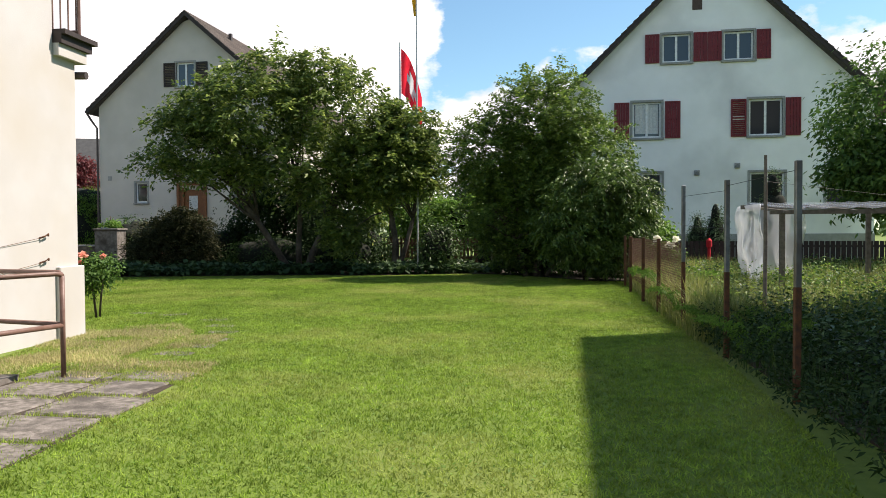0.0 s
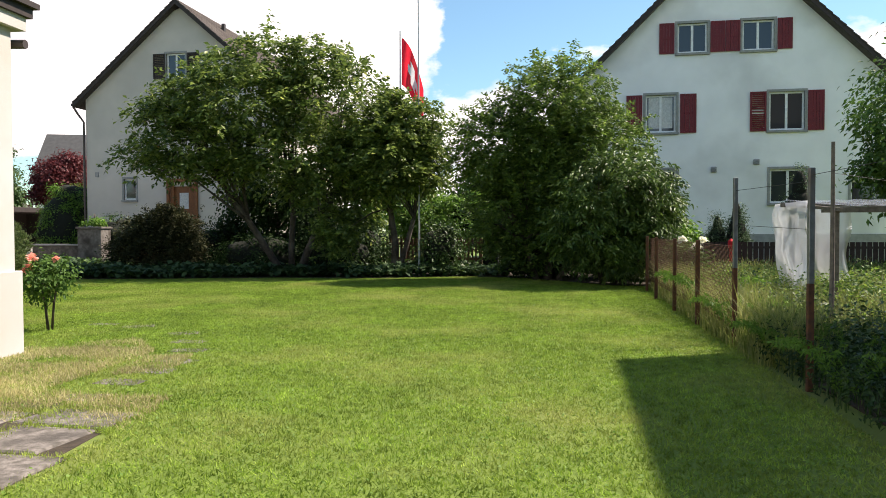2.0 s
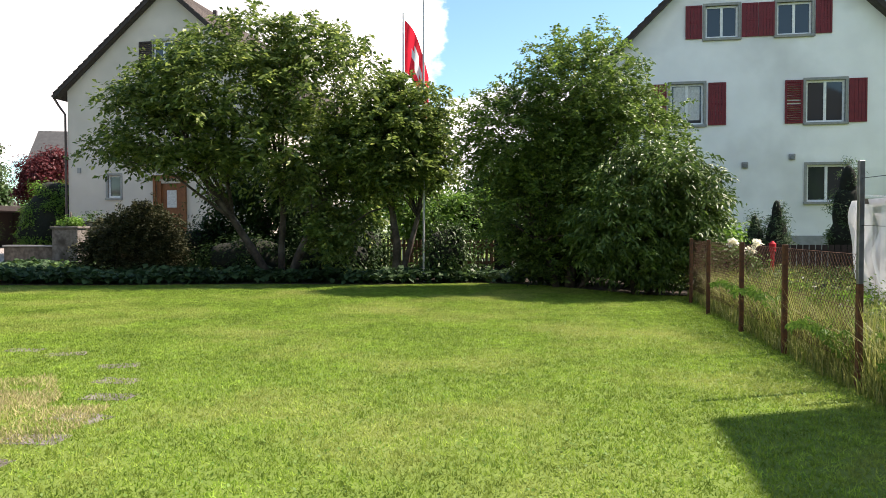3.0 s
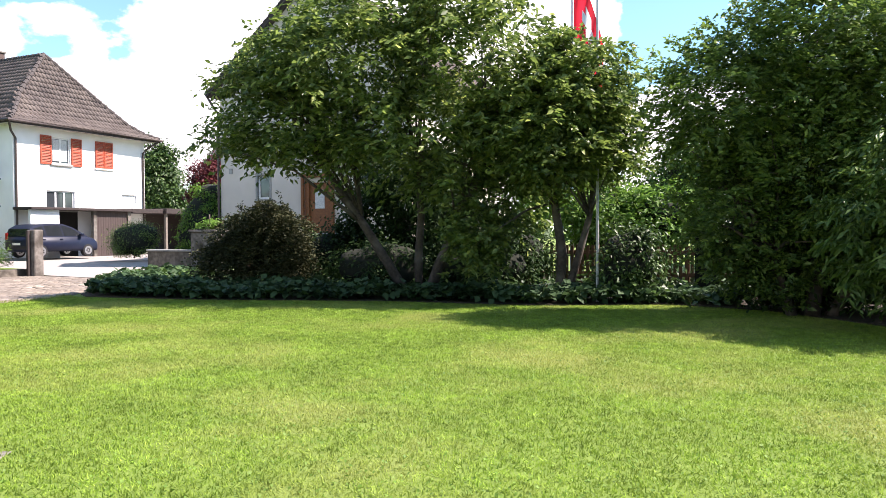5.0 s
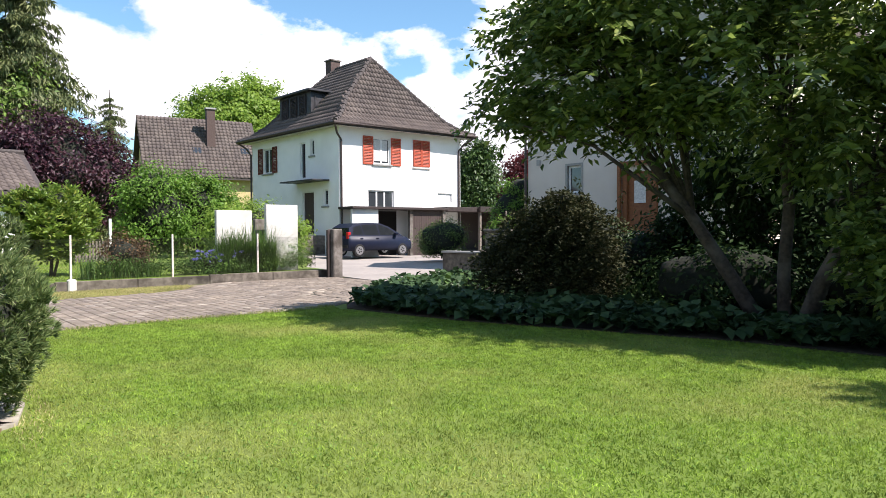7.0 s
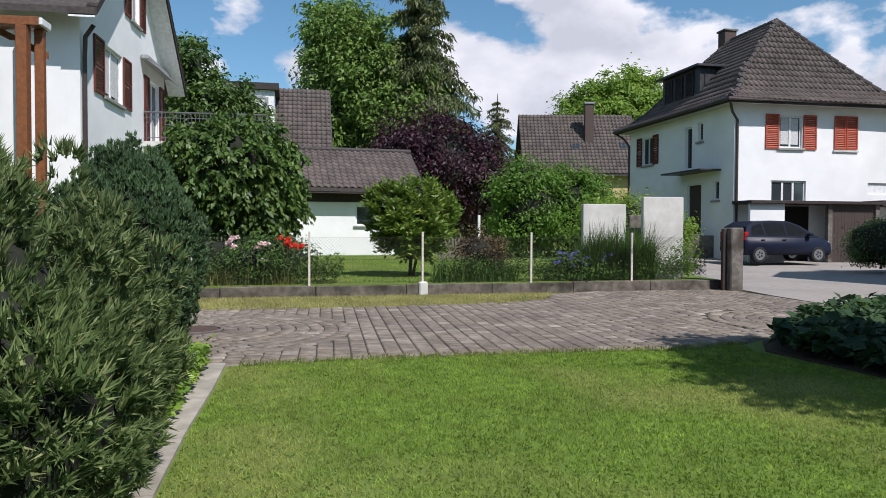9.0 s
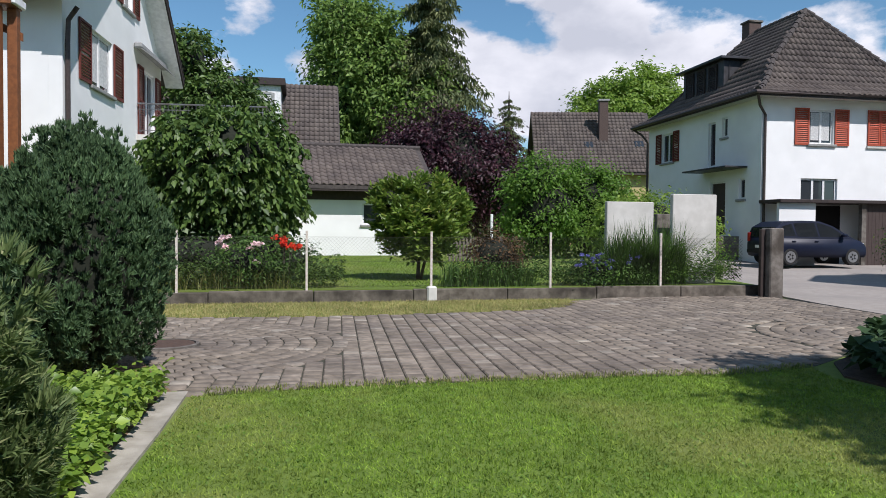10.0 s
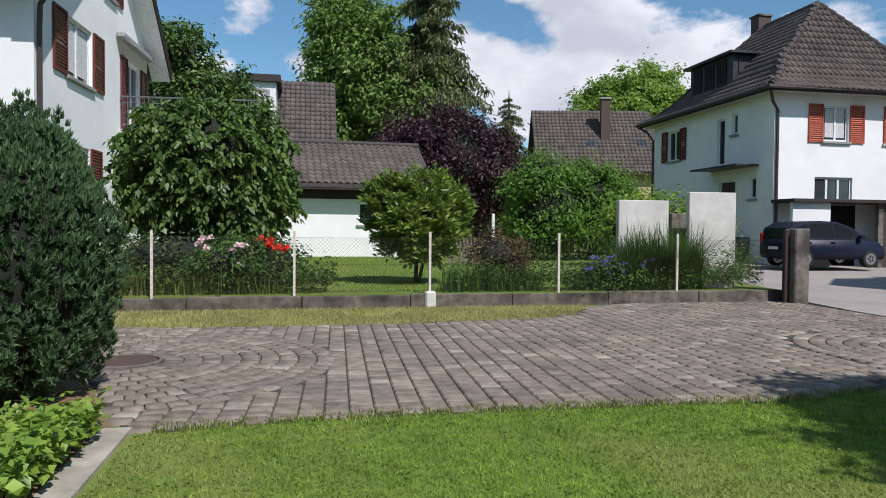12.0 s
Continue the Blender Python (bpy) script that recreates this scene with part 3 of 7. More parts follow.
# ---- ground ----
def ground_sheet():
    xs = [-400, -120, -60, -25, -14, -5.6, -4.02, 0, 6, 20, 60, 400]
    ys = [-400, -60, -15, 5.1, 6.5, 12, 22, 40, 80, 200, 600]
    bm = bmesh.new()
    vs = {(i, j): bm.verts.new((x, y, 0)) for i, x in enumerate(xs) for j, y in enumerate(ys)}
    for i in range(len(xs) - 1):
        for j in range(len(ys) - 1):
            if xs[i] == -5.6 and ys[j] == 5.1:
                continue  # the cellar stairwell
            bm.faces.new((vs[i, j], vs[i + 1, j], vs[i + 1, j + 1], vs[i, j + 1]))
    return part("ground", bm, M_GRASS)


tagged(ground_sheet(), "mown lawn and garden ground reaching the horizon", "ground", kind="structure")

ROT = -10.0
U, V2 = Vector((0.985, -0.174)), Vector((0.174, 0.985))


def poly_plate(name, pts, z0, z1, material, label, category, kind="structure"):
    ob = part(name, prism(pts, z0, z1), material)
    return tagged(ob, label, category, kind=kind)


BED = [(-12.5, 22.3), (-11.9, 21.75), (-9.0, 21.55), (-5.0, 22.0), (-2.0, 21.75), (0.6, 22.4), (2.2, 21.6), (4.0, 18.8), (5.2, 18.6), (6.5, 30), (-16.5, 33.5), (-15.2, 28)]
poly_plate("planting_bed", BED, -0.1, 0.02, M_SOIL, "dark earth bed under the shrubs and trees", "bed")
poly_plate("garden_plot", [(2.5, 3.0), (2.8, 5.5), (3.25, 8.6), (3.8, 12.6), (4.9, 18.4), (6.4, 24), (16, 22), (14, 3)], -0.1, 0.015, M_SOIL, "overgrown vegetable plot with dark soil", "garden bed")
poly_plate("shrub_bed", [(-13.2, 15.5), (-10.4, 15.0), (-8.5, 14.8), (-7.75, 14.4), (-7.6, 12.5), (-8.5, 11), (-16.2, 12.2), (-16.0, 15.0)], -0.1, 0.02, M_DRY, "bed of dry needle litter beneath evergreen shrubs", "bed")

# neighbouring garden stands a step higher, behind its low wall
NEIGH = [(-21.43, 14.0), (-19.25, 27.8), (-21.6, 28.7), (-26.3, 33.2), (-30, 35.3), (-60, 44), (-110, 44), (-110, -20), (-24, -20)]
poly_plate("neighbour_lawn", NEIGH, -0.1, 0.25, M_GRASS, "neighbour's raised lawn behind a low concrete wall", "lawn")
DRIVE = [(-19.2, 28.2), (-17.4, 27.55), (-15.0, 26.9), (-14.3, 28.5), (-16.0, 30.4), (-16.3, 33.7), (-17.0, 40), (-15, 50), (-33, 52), (-30, 36), (-27, 32.5), (-21.5, 28.4)]
drv = poly_plate("driveway", DRIVE, -0.1, 0.035, M_ASPH, "pale worn asphalt driveway rising to the garage", "driveway")
for v in drv.data.vertices:
    if v.co.z > 0:
        v.co.z += .24 * min(1, max(0, (v.co.y - 29.5) / 6))

M_EDGE = mat("edging_concrete", (0.42, 0.385, 0.32), (0.31, 0.28, 0.225), 7.0, 0.92, 0.5, 60.0, c3=(0.22, 0.2, 0.16), big=1.4)
# concrete edging of the shrub bed
for i, (a, b) in enumerate((((-13.25, 15.62), (-12.0, 15.40)), ((-12.0, 15.40), (-10.7, 15.14)), ((-10.7, 15.14), (-9.4, 14.92)), ((-9.4, 14.92), (-8.5, 14.85)), ((-8.5, 14.85), (-7.85, 14.55)), ((-7.85, 14.55), (-7.6, 14.0)), ((-7.6, 14.0), (-7.55, 13.2)))):
    a, b = Vector(a), Vector(b)
    d = (b - a).normalized()
    n = Vector((-d.y, d.x))
    e = part("edging_strip", prism([tuple(a + d * .006), tuple(b - d * .006), tuple(b - d * .006 - n * .2), tuple(a + d * .006 - n * .2)], -.1, .025), M_EDGE)
    tagged(e, "pale concrete edging strip along the shrub bed", "edging", "bed edging", "structure")

# ---- buildings ----
def gable_roof(parent, x0, x1, apex_x, apex_z, eave_z, y0, y1, over=0.6, tiles=None, verge=True, thick=0.16):
    """Two slopes with the ridge along y; eaves at x0 and x1."""
    for name, xe in (("roof_slope", x0), ("roof_slope", x1)):
        pts = [(xe, y0, eave_z), (apex_x, y0, apex_z), (apex_x, y1, apex_z), (xe, y1, eave_z)]
        sl = part(name, roof_slab(pts, thick), M_TILEB, parent)
        part("verge_board", roof_slab([(xe, y0 - .03, eave_z + .02), (apex_x, y0 - .03, apex_z + .02), (apex_x, y0 + .02, apex_z + .02), (xe, y0 + .02, eave_z + .02)], .2), M_EAVE, parent)
        if tiles and name and (xe == x1 if tiles == "right" else True):
            o = Vector((xe, y0, eave_z)) if xe > apex_x else Vector((xe, y1, eave_z))
            al = Vector((0, y1 - y0, 0)) if xe > apex_x else Vector((0, y0 - y1, 0))
            v, f = tiles_on((o, al, Vector((apex_x - xe, 0, apex_z - eave_z))))
            raw("roof_tiles", v, f, M_TILE, parent)
        # verge tiles seen edge-on
        n = int(math.hypot(apex_x - xe, apex_z - eave_z) / .33)
        d = Vector((apex_x - xe, 0, apex_z - eave_z)) / n
        bm = bmesh.new()
        for i in range(n):
            p = Vector((xe, y0 - .05, eave_z + .05)) + d * i
            q = p + d * 1.1
            c = [p + Vector((0, 0, .05)), q + Vector((0, 0, .0)), q + Vector((0, 0, -.04)), p + Vector((0, 0, -.02))]
            a = [bm.verts.new(k) for k in c]
            b = [bm.verts.new(k + Vector((0, .25, 0))) for k in c]
            bm.faces.new(a[::-1])
            bm.faces.new(b)
            for k in range(4):
                bm.faces.new((a[k], a[(k + 1) % 4], b[(k + 1) % 4], b[k]))
        part("verge_tiles", bm, M_TILEB, parent, kind="stuff")


# house with dark red shutters behind the vegetable plot
hb = thing("house", pose(9.02, 29.7, 0, 0, 0, ROT), "weathered white gabled house with dark red shutters", "house")
AX, AZ = 1.83, 12.65
rake = lambda x: AZ - abs(x - AX) * 0.985 - 0.12
WB = [(-1.22, 5.1, 1.14, 1.45), (3.31, 5.08, 1.26, 1.45), (-.04, 8.13, 1.1, 1.13), (2.33, 8.13, 1.14, 1.13), (-.85, 2.35, .8, 1.3), (3.36, 2.33, 1.3, 1.28), (6.2, 2.2, .9, .95)]
wall_y(hb, "wall", -4.3, 7.95, 0.0, rake, WB, M_OFFWHITE)
part("plinth", boxes((-4.33, 7.98, -.03, .02, 0, 1.15)), M_PLINTH, hb)
for b in ((-4.3, -4.0, .3, 10, 0, 6.4), (7.65, 7.95, .3, 10, 0, 6.4), (-4.0, 7.65, 9.7, 10, 0, 6.4)):
    part("side_wall", boxes(b), M_OFFWHITE, hb)
# black panel stands in for the unlit rooms behind the windows
part("unlit_room_panel", boxes((-4.0, 7.65, 1.6, 1.8, 0, 6.3), (-1.4, 5.0, 1.6, 1.8, 6.3, 9.4)), M_DARK, hb)
for i, (x, z, w, h) in enumerate(WB):
    pane_window(hb, x, z, w, h, surround=M_STONE, curtain=i == 0, casements=1 if i in (4, 6) else 2)
for x, z, w, h, lv in ((-1.95, 5.06, .6, 1.5, 0), (.07, 5.06, .6, 1.5, 0), (2.62, 5.05, .58, 1.5, 1), (4.68, 5.05, .57, 1.5, 0), (-.72, 8.12, .56, 1.17, 0), (1.17, 8.12, .54, 1.17, 0), (1.73, 8.12, .52, 1.17, 0), (3.58, 8.13, .53, 1.16, 0)):
    shutter(hb, x, z, w, h, M_SHUT, louvred=bool(lv))
gable_roof(hb, -5.0, 8.65, AX, AZ, AZ - 6.82 * .985, -.45, 10.4)
part("attic_vent", boxes((1.12, 1.5, -.02, .02, 10.2, 10.65)), M_BRICK, hb)
for x, z in ((1.32, 3.63), (2.87, 3.89)):
    bm = boxes((x - .11, x + .11, -.06, .0, z - .11, z + .11), bevel=.02)
    v = part("wall_vent", bm, M_PLINTH, hb)
    bm = bmesh.new()
    tube(bm, [(x, -.1, z - .02), (x, -.05, z - .02)], [.075, .085], 12)
    part("vent_cap", bm, M_GALV, v)

# beige house behind the cherry tree
ha = thing("house", pose(-17.05, 36.14, 0, 0, 0, ROT), "beige rendered gabled house with dark roof, half hidden by a tree", "house")
rk = lambda x: 11.85 - abs(x - 4.85) * 0.86 - .12
WA = [(1.94, 2.8, .62, .98), (4.2, 8.4, .95, 1.15), (4.45, 1.35, 1.05, 2.05), (7.2, 2.3, 1.0, 1.3), (6.6, 5.3, 1.0, 1.3)]
wall_y(ha, "wall", 0, 9.15, 0, rk, WA, M_BEIGE)
for b in ((0, .3, .3, 11, 0, 7.7), (8.85, 9.15, .3, 11, 0, 7.7), (.3, 8.85, 10.7, 11, 0, 7.7)):
    part("side_wall", boxes(b), M_BEIGE, ha)
part("unlit_room_panel", boxes((.3, 8.85, 1.6, 1.8, 0, 7.4), (2.4, 6.7, 1.6, 1.8, 7.4, 9.6)), M_DARK, ha)
for i, (x, z, w, h) in enumerate(WA):
    if i == 2:
        d = new("door")
        d.parent = ha
        part("leaf", boxes((x + .06, x + w - .06, .08, .13, z, z + h)), M_WOOD, d)
        part("door_frame", boxes((x - .12, x + .06, -.03, .12, z, z + h + .1), (x + w - .06, x + w + .12, -.03, .12, z, z + h + .1)), M_WOOD, d)
        part("door_pane", boxes((x + .3, x + w - .3, .06, .078, z + 1.0, z + 1.75)), M_CURTAIN, d)
    else:
        pane_window(ha, x, z, w, h, casements=1 if i == 0 else 2, surround=M_STONE)
shutter(ha, 3.55, 8.4, .6, 1.15, M_EAVE)
shutter(ha, 5.25, 8.4, .6, 1.15, M_EAVE)
for x0, x1, z0, z1 in ((4.2, 4.32, 1.2, 3.75), (5.62, 5.74, 1.2, 3.75), (4.32, 5.62, 3.6, 3.75), (4.32, 5.62, 1.2, 1.32)):
    part("porch_frame", boxes((x0, x1, -.16, -.04, z0, z1), bevel=.01), M_WOOD, ha)
part("porch_base", boxes((3.9, 6.1, -1.5, -.02, 0, 1.15)), M_PLINTH, ha)
for i in range(4):
    part("porch_step", boxes((4.2, 5.8, -1.9 - .3 * i, -1.6 - .3 * i, 0, .95 - .22 * i)), M_STONE, ha)
part("meter_box", boxes((.47, .63, -.05, -.001, 3.9, 4.12)), M_PLINTH, ha)
gable_roof(ha, -.45, 10.15, 4.85, 11.9, 11.9 - 5.3 * .86, -.32, 11.5, tiles="right")
bm = bmesh.new()
tube(bm, [(-.52, -.28, 7.3), (-.52, 11.4, 7.3)], .075, 8)
tube(bm, [(-.5, -.22, 7.22), (-.35, -.12, 6.9), (-.06, -.08, 6.5), (-.06, -.08, 0.1)], .05, 8)
part("gutter", bm, M_PIPE, ha)
for y in (2.5,):
    part("roof_vent", boxes((5.7, 5.85, y, y + .16, 10.8, 11.55)), M_PIPE, ha)

# white hipped house with red shutters beyond the driveway
hc = thing("house", pose(-28.9, 36.8, 0.1, 0, 0, ROT), "white rendered house with hipped brown tile roof and red shutters", "house")
Y0, Y1, XL = 0.4, 8.55, -9.5
WR = [(2.5, 4.85, 1.08, 1.35), (2.15, 2.5, 1.65, .98), (6.85, 2.95, 1.05, .5)]
wall_y(hc, "wall", Y0, Y1, 0, 6.75, WR, M_WHITE, y=0.0, axis="x")
WL = [(-8.1, 4.72, 1.15, 1.42), (-3.85, 4.17, .57, 1.95), (-2.77, 5.36, .4, .85), (-3.65, 1.2, 1.2, 2.3), (-1.5, 2.68, .44, .84)]
wall_y(hc, "wall", XL, -.301, 0, 6.75, WL, M_WHITE, y=Y0)
for b in ((XL, XL + .3, Y0 + .3, Y1, 0, 6.75), (XL + .3, -.3, Y1 - .3, Y1, 0, 6.75)):
    part("back_wall", boxes(b), M_WHITE, hc)
part("unlit_room_panels", boxes((-1.9, -1.75, 2, 7, 0, 6.5), (-8, -2.2, 2.1, 2.25, 0, 6.5)), M_DARK, hc)
pane_window(hc, 2.5, 4.85, 1.08, 1.35, y=0, axis="x", curtain=True)
pane_window(hc, 2.15, 2.5, 1.65, .98, y=0, axis="x", casements=3)
shutter(hc, 1.83, 4.8, .63, 1.45, M_SHUTO, y=0, axis="x")
shutter(hc, 3.62, 4.8, .63, 1.45, M_SHUTO, y=0, axis="x")
shutter(hc, 5.12, 4.85, .56, 1.42, M_SHUTO, y=0, axis="x")
shutter(hc, 5.70, 4.85, .56, 1.42, M_SHUTO, y=0, axis="x")
part("sill", boxes((-.02, .07, 5.08, 6.3, 4.74, 4.82)), M_CONCL, hc)
part("blind_recess", boxes((-.12, -.08, 6.85, 7.9, 2.95, 3.45)), M_FRAME, hc)
pane_window(hc, -8.1, 4.72, 1.15, 1.42, y=Y0)
shutter(hc, -8.68, 4.7, .55, 1.48, M_SHUTB, y=Y0)
shutter(hc, -6.93, 4.7, .55, 1.48, M_SHUTB, y=Y0)
pane_window(hc, -3.85, 4.17, .57, 1.95, y=Y0, casements=1, sill=False)
pane_window(hc, -2.77, 5.36, .4, .85, y=Y0, casements=1)
pane_window(hc, -1.5, 2.68, .44, .84, y=Y0, casements=1)
d = new("door")
d.parent = hc
part("leaf", boxes((-3.58, -2.52, Y0 + .12, Y0 + .18, 1.2, 3.42)), M_BROWNDOOR, d)
part("door_frame", boxes((-3.65, -3.58, Y0 + .06, Y0 + .2, 1.2, 3.5), (-2.52, -2.45, Y0 + .06, Y0 + .2, 1.2, 3.5), (-3.58, -2.52, Y0 + .06, Y0 + .2, 3.42, 3.5)), M_FRAME, d)
part("canopy", boxes((-4.3, -.9, Y0 - 1.0, Y0, 3.93, 4.0), bevel=.01), M_COPPER, hc)
part("entrance_steps", boxes((-3.3, -1.4, Y0 - 1.2, Y0, 0, 1.15), (-3.3, -1.4, Y0 - 1.6, Y0 - 1.2, 0, .8), (-3.3, -1.4, Y0 - 2.0, Y0 - 1.6, 0, .4)), M_CONC, hc)
# hipped roof: a flatter skirt at the eaves, then the main slopes
e, ez = 0.62, 6.72
RINGS = [(0.0, ez), (0.6, 6.98), (1.25, 7.5), (2.0, 8.4)]
ring = lambda d, z: [(XL - e + d, Y0 - e + d, z), (e - d, Y0 - e + d, z), (e - d, Y1 + e - d, z), (XL - e + d, Y1 + e - d, z)]
YM, RZ = (Y0 + Y1) / 2, 11.05
AP = [(XL + 2.9, YM), (-3.0, YM)]
bm = bmesh.new()
lv = [[bm.verts.new(p) for p in ring(d, z)] for d, z in RINGS]
c = [bm.verts.new((*p, RZ)) for p in AP]
for a, b in zip(lv, lv[1:]):
    for i in range(4):
        bm.faces.new((a[i], a[(i + 1) % 4], b[(i + 1) % 4], b[i]))
b = lv[-1]
bm.faces.new((b[0], b[1], c[1], c[0]))
bm.faces.new((b[1], b[2], c[1]))
bm.faces.new((b[2], b[3], c[0], c[1]))
bm.faces.new((b[3], b[0], c[0]))
bm.faces.new(lv[0][::-1])
part("roof", bm, M_TILEB, hc)
part("soffit", boxes((XL - e + .05, e - .05, Y0 - e + .05, Y1 + e - .05, ez - .12, ez - .02)), M_CREAM, hc)
part("eave_board", boxes((XL - e - .02, e + .02, Y0 - e - .02, Y0 - e + .03, ez - .16, ez + .02), (e - .03, e + .02, Y0 - e + .03, Y1 + e + .02, ez - .16, ez + .02)), M_EAVE, hc)
bm = bmesh.new()
tube(bm, [(XL - e, Y0 - e - .08, ez - .03), (e + .08, Y0 - e - .08, ez - .03), (e + .08, Y1 + e + .08, ez - .03)], .075, 8)
tube(bm, [(e, Y0 - e, ez - .1), (.3, Y0 - .3, ez - .5), (.06, Y0 + .1, ez - .8), (.06, Y0 + .1, 0.1)], .055, 8)
tube(bm, [(e, Y1 + e - .1, ez - .1), (.3, Y1, ez - .5), (.06, Y1 - .15, ez - .8), (.06, Y1 - .15, 0.1)], .055, 8)
tube(bm, [(XL - e + .1, Y0 - e, ez - .1), (XL - .2, Y0 - .3, ez - .4), (XL - .05, Y0 - .06, ez - .8), (XL - .05, Y0 - .06, .1)], .055, 8)
part("gutter", bm, M_PIPE, hc)


def hip_tiles(p0, p1, q0, q1, parent):
    """Tiles on a trapezoid p0-p1 (eave) to q0-q1 (upper edge)."""
    p0, p1, q0, q1 = map(Vector, (p0, p1, q0, q1))
    al = p1 - p0
    ea = al.normalized()
    up = (q0 - p0) - ea * (q0 - p0).dot(ea)
    l, h = al.length, up.length
    s0, s1 = (q0 - p0).dot(ea) / h, (p1 - q1).dot(ea) / h
    v, f = tiles_on((p0, al, up), inside=lambda x, y: s0 * y - .06 <= x <= l - s1 * y + .06)
    raw("roof_tiles", v, f, M_TILE, parent)


rg = [ring(d, z) for d, z in RINGS]
ap = [(*p, RZ) for p in AP]
for (i, j), (m, n) in (((0, 1), (0, 1)), ((1, 2), (1, 1))):
    for lo_r, hi_r in zip(rg, rg[1:]):
        hip_tiles(lo_r[i], lo_r[j], hi_r[i], hi_r[j], hc)
    hip_tiles(rg[-1][i], rg[-1][j], ap[m], ap[n], hc)
bm = bmesh.new()
hips = [(lo_r[k], hi_r[k]) for lo_r, hi_r in zip(rg, rg[1:]) for k in (0, 1, 2)]
for p, q in hips + [(rg[-1][0], ap[0]), (rg[-1][1], ap[1]), (rg[-1][2], ap[1]), (ap[1], ap[0])]:
    p, q = Vector(p), Vector(q)
    n = max(2, int((q - p).length / .38))
    for i in range(n):
        s, t = p.lerp(q, i / n), p.lerp(q, (i + 1.1) / n)
        tube(bm, [s + Vector((0, 0, .05)), t + Vector((0, 0, .03))], [.13, .105], 8)
part("ridge_tiles", bm, M_TILEB, hc, kind="stuff")
ch = part("chimney", boxes((-7.3, -6.68, YM - .3, YM + .36, 9.0, 11.62), bevel=.01), M_BRICK, hc)
part("chimney_cap", boxes((-7.36, -6.62, YM - .36, YM + .42, 11.62, 11.7)), M_CONC, ch)
# flat dormer clad in dark metal
dm = new("dormer")
dm.parent = hc
part("cladding", boxes((-7.6, -4.1, 1.25, 4.4, 7.4, 9.05)), M_COPPER, dm)
part("dormer_roof", boxes((-7.85, -3.85, .95, 4.6, 9.05, 9.17), bevel=.02), M_COPPER, dm)
for k in range(4):
    part("seam", boxes((-4.096, -4.06, 1.5 + k * .55, 1.54 + k * .55, 7.4, 9.04)), M_COPPER, dm)
for x in (-7.3, -6.3, -5.3):
    shutter(dm, x, 7.75, .7, 1.2, M_EAVE, y=1.24)
# garage wing and carport in front of the facade
gp = thing("carport", pose(-28.9, 36.8, 0.05, 0, 0, ROT), "low flat-roofed garage and carport in brown and grey", "carport")
part("white_panel", boxes((1.0, 1.15, .4, 1.95, 0, 2.5)), M_WHITE, gp)
part("flat_roof", boxes((.02, 1.35, .3, 6.5, 2.5, 2.63), bevel=.015), M_EAVE, gp)
part("post", boxes((1.0, 1.18, 3.95, 4.15, 0, 2.5)), M_CONC, gp)
part("post", boxes((1.0, 1.18, 6.2, 6.4, 0, 2.5)), M_CONC, gp)
for k in range(13):
    part("board", boxes((1.05, 1.1, 4.16 + k * .157, 4.16 + k * .157 + .15, 0, 2.5)), M_BROWNDOOR, gp)
# black sheet painted in for the shade under the flat roof
part("back_shade", boxes((-.02, .01, 2.0, 3.95, .0, 2.45)), M_DARK, gp)
part("carport_roof", boxes((-3.5, 1.4, 8.8, 14.5, 2.45, 2.75), (.02, 1.2, 6.52, 8.78, 2.45, 2.7), bevel=.015), M_EAVE, gp)
part("carport_back", boxes((-2.4, -2.2, 6.5, 14.4, 0, 2.45), (-2.2, 1.2, 14.2, 14.4, 0, 2.45)), M_BROWNDOOR, gp)
for y in (8.9, 11.6, 14.2):
    part("post", boxes((1.1, 1.24, y, y + .14, 0, 2.45)), M_OLDWOOD, gp)

# white gabled house beside the yew
hd = thing("house", pose(-25.3, 13.2, 0.2, 0, 0, 167), "white gabled house with brown shutters, balcony and awning", "house")
WD = [(1.86, 4.86, 1.75, 1.45), (6.7, 4.15, 1.4, 2.15), (1.9, 1.85, 1.5, 1.4), (6.4, 1.4, 1.4, 1.7), (4.55, 7.7, 1.0, 1.3)]
DX = 4.4
rd = lambda x: 10.85 - abs(x - DX) * .85 - .1
wall_y(hd, "wall", 0, 9.0, 0, rd, WD, M_WHITE)
wall_y(hd, "wall", -10.0, -.301, 0, 6.75, [(-4.5, 4.8, 1.1, 1.4)], M_WHITE, y=0.0, axis="x").matrix_local = pose(0, 0, 0, 0, 0, -90) @ pose(0, 0, 0)
for b in ((8.7, 9.0, .3, 10, 0, 6.75), (.3, 8.7, 9.7, 10, 0, 6.75)):
    part("back_wall", boxes(b), M_WHITE, hd)
part("unlit_room_panel", boxes((.6, 8.4, 1.6, 1.8, 0, 6.8), (2.4, 6.4, 1.6, 1.8, 6.8, 8.6)), M_DARK, hd)
for i, (x, z, w, h) in enumerate(WD):
    pane_window(hd, x, z, w, h, curtain=i == 0)
    sw = .82 if i in (0, 2) else .62
    shutter(hd, x - sw - .05, z - .02, sw, h + .04, M_SHUTB)
    shutter(hd, x + w + .05, z - .02, sw, h + .04, M_SHUTB)
gable_roof(hd, -.8, 9.65, DX, 10.95, 10.95 - 5.25 * .85, -.62, 10.6)
for xe in (-.8, 9.65):
    part("soffit", roof_slab([(xe, -.6, 6.28), (DX, -.6, 10.74), (DX, .0, 10.74), (xe, .0, 6.28)], .03), M_FRAME, hd)
aw = new("awning")
aw.parent = hd
part("cassette", boxes((5.6, 8.9, -.26, -.02, 6.72, 6.9), bevel=.04), M_PLINTH, aw)
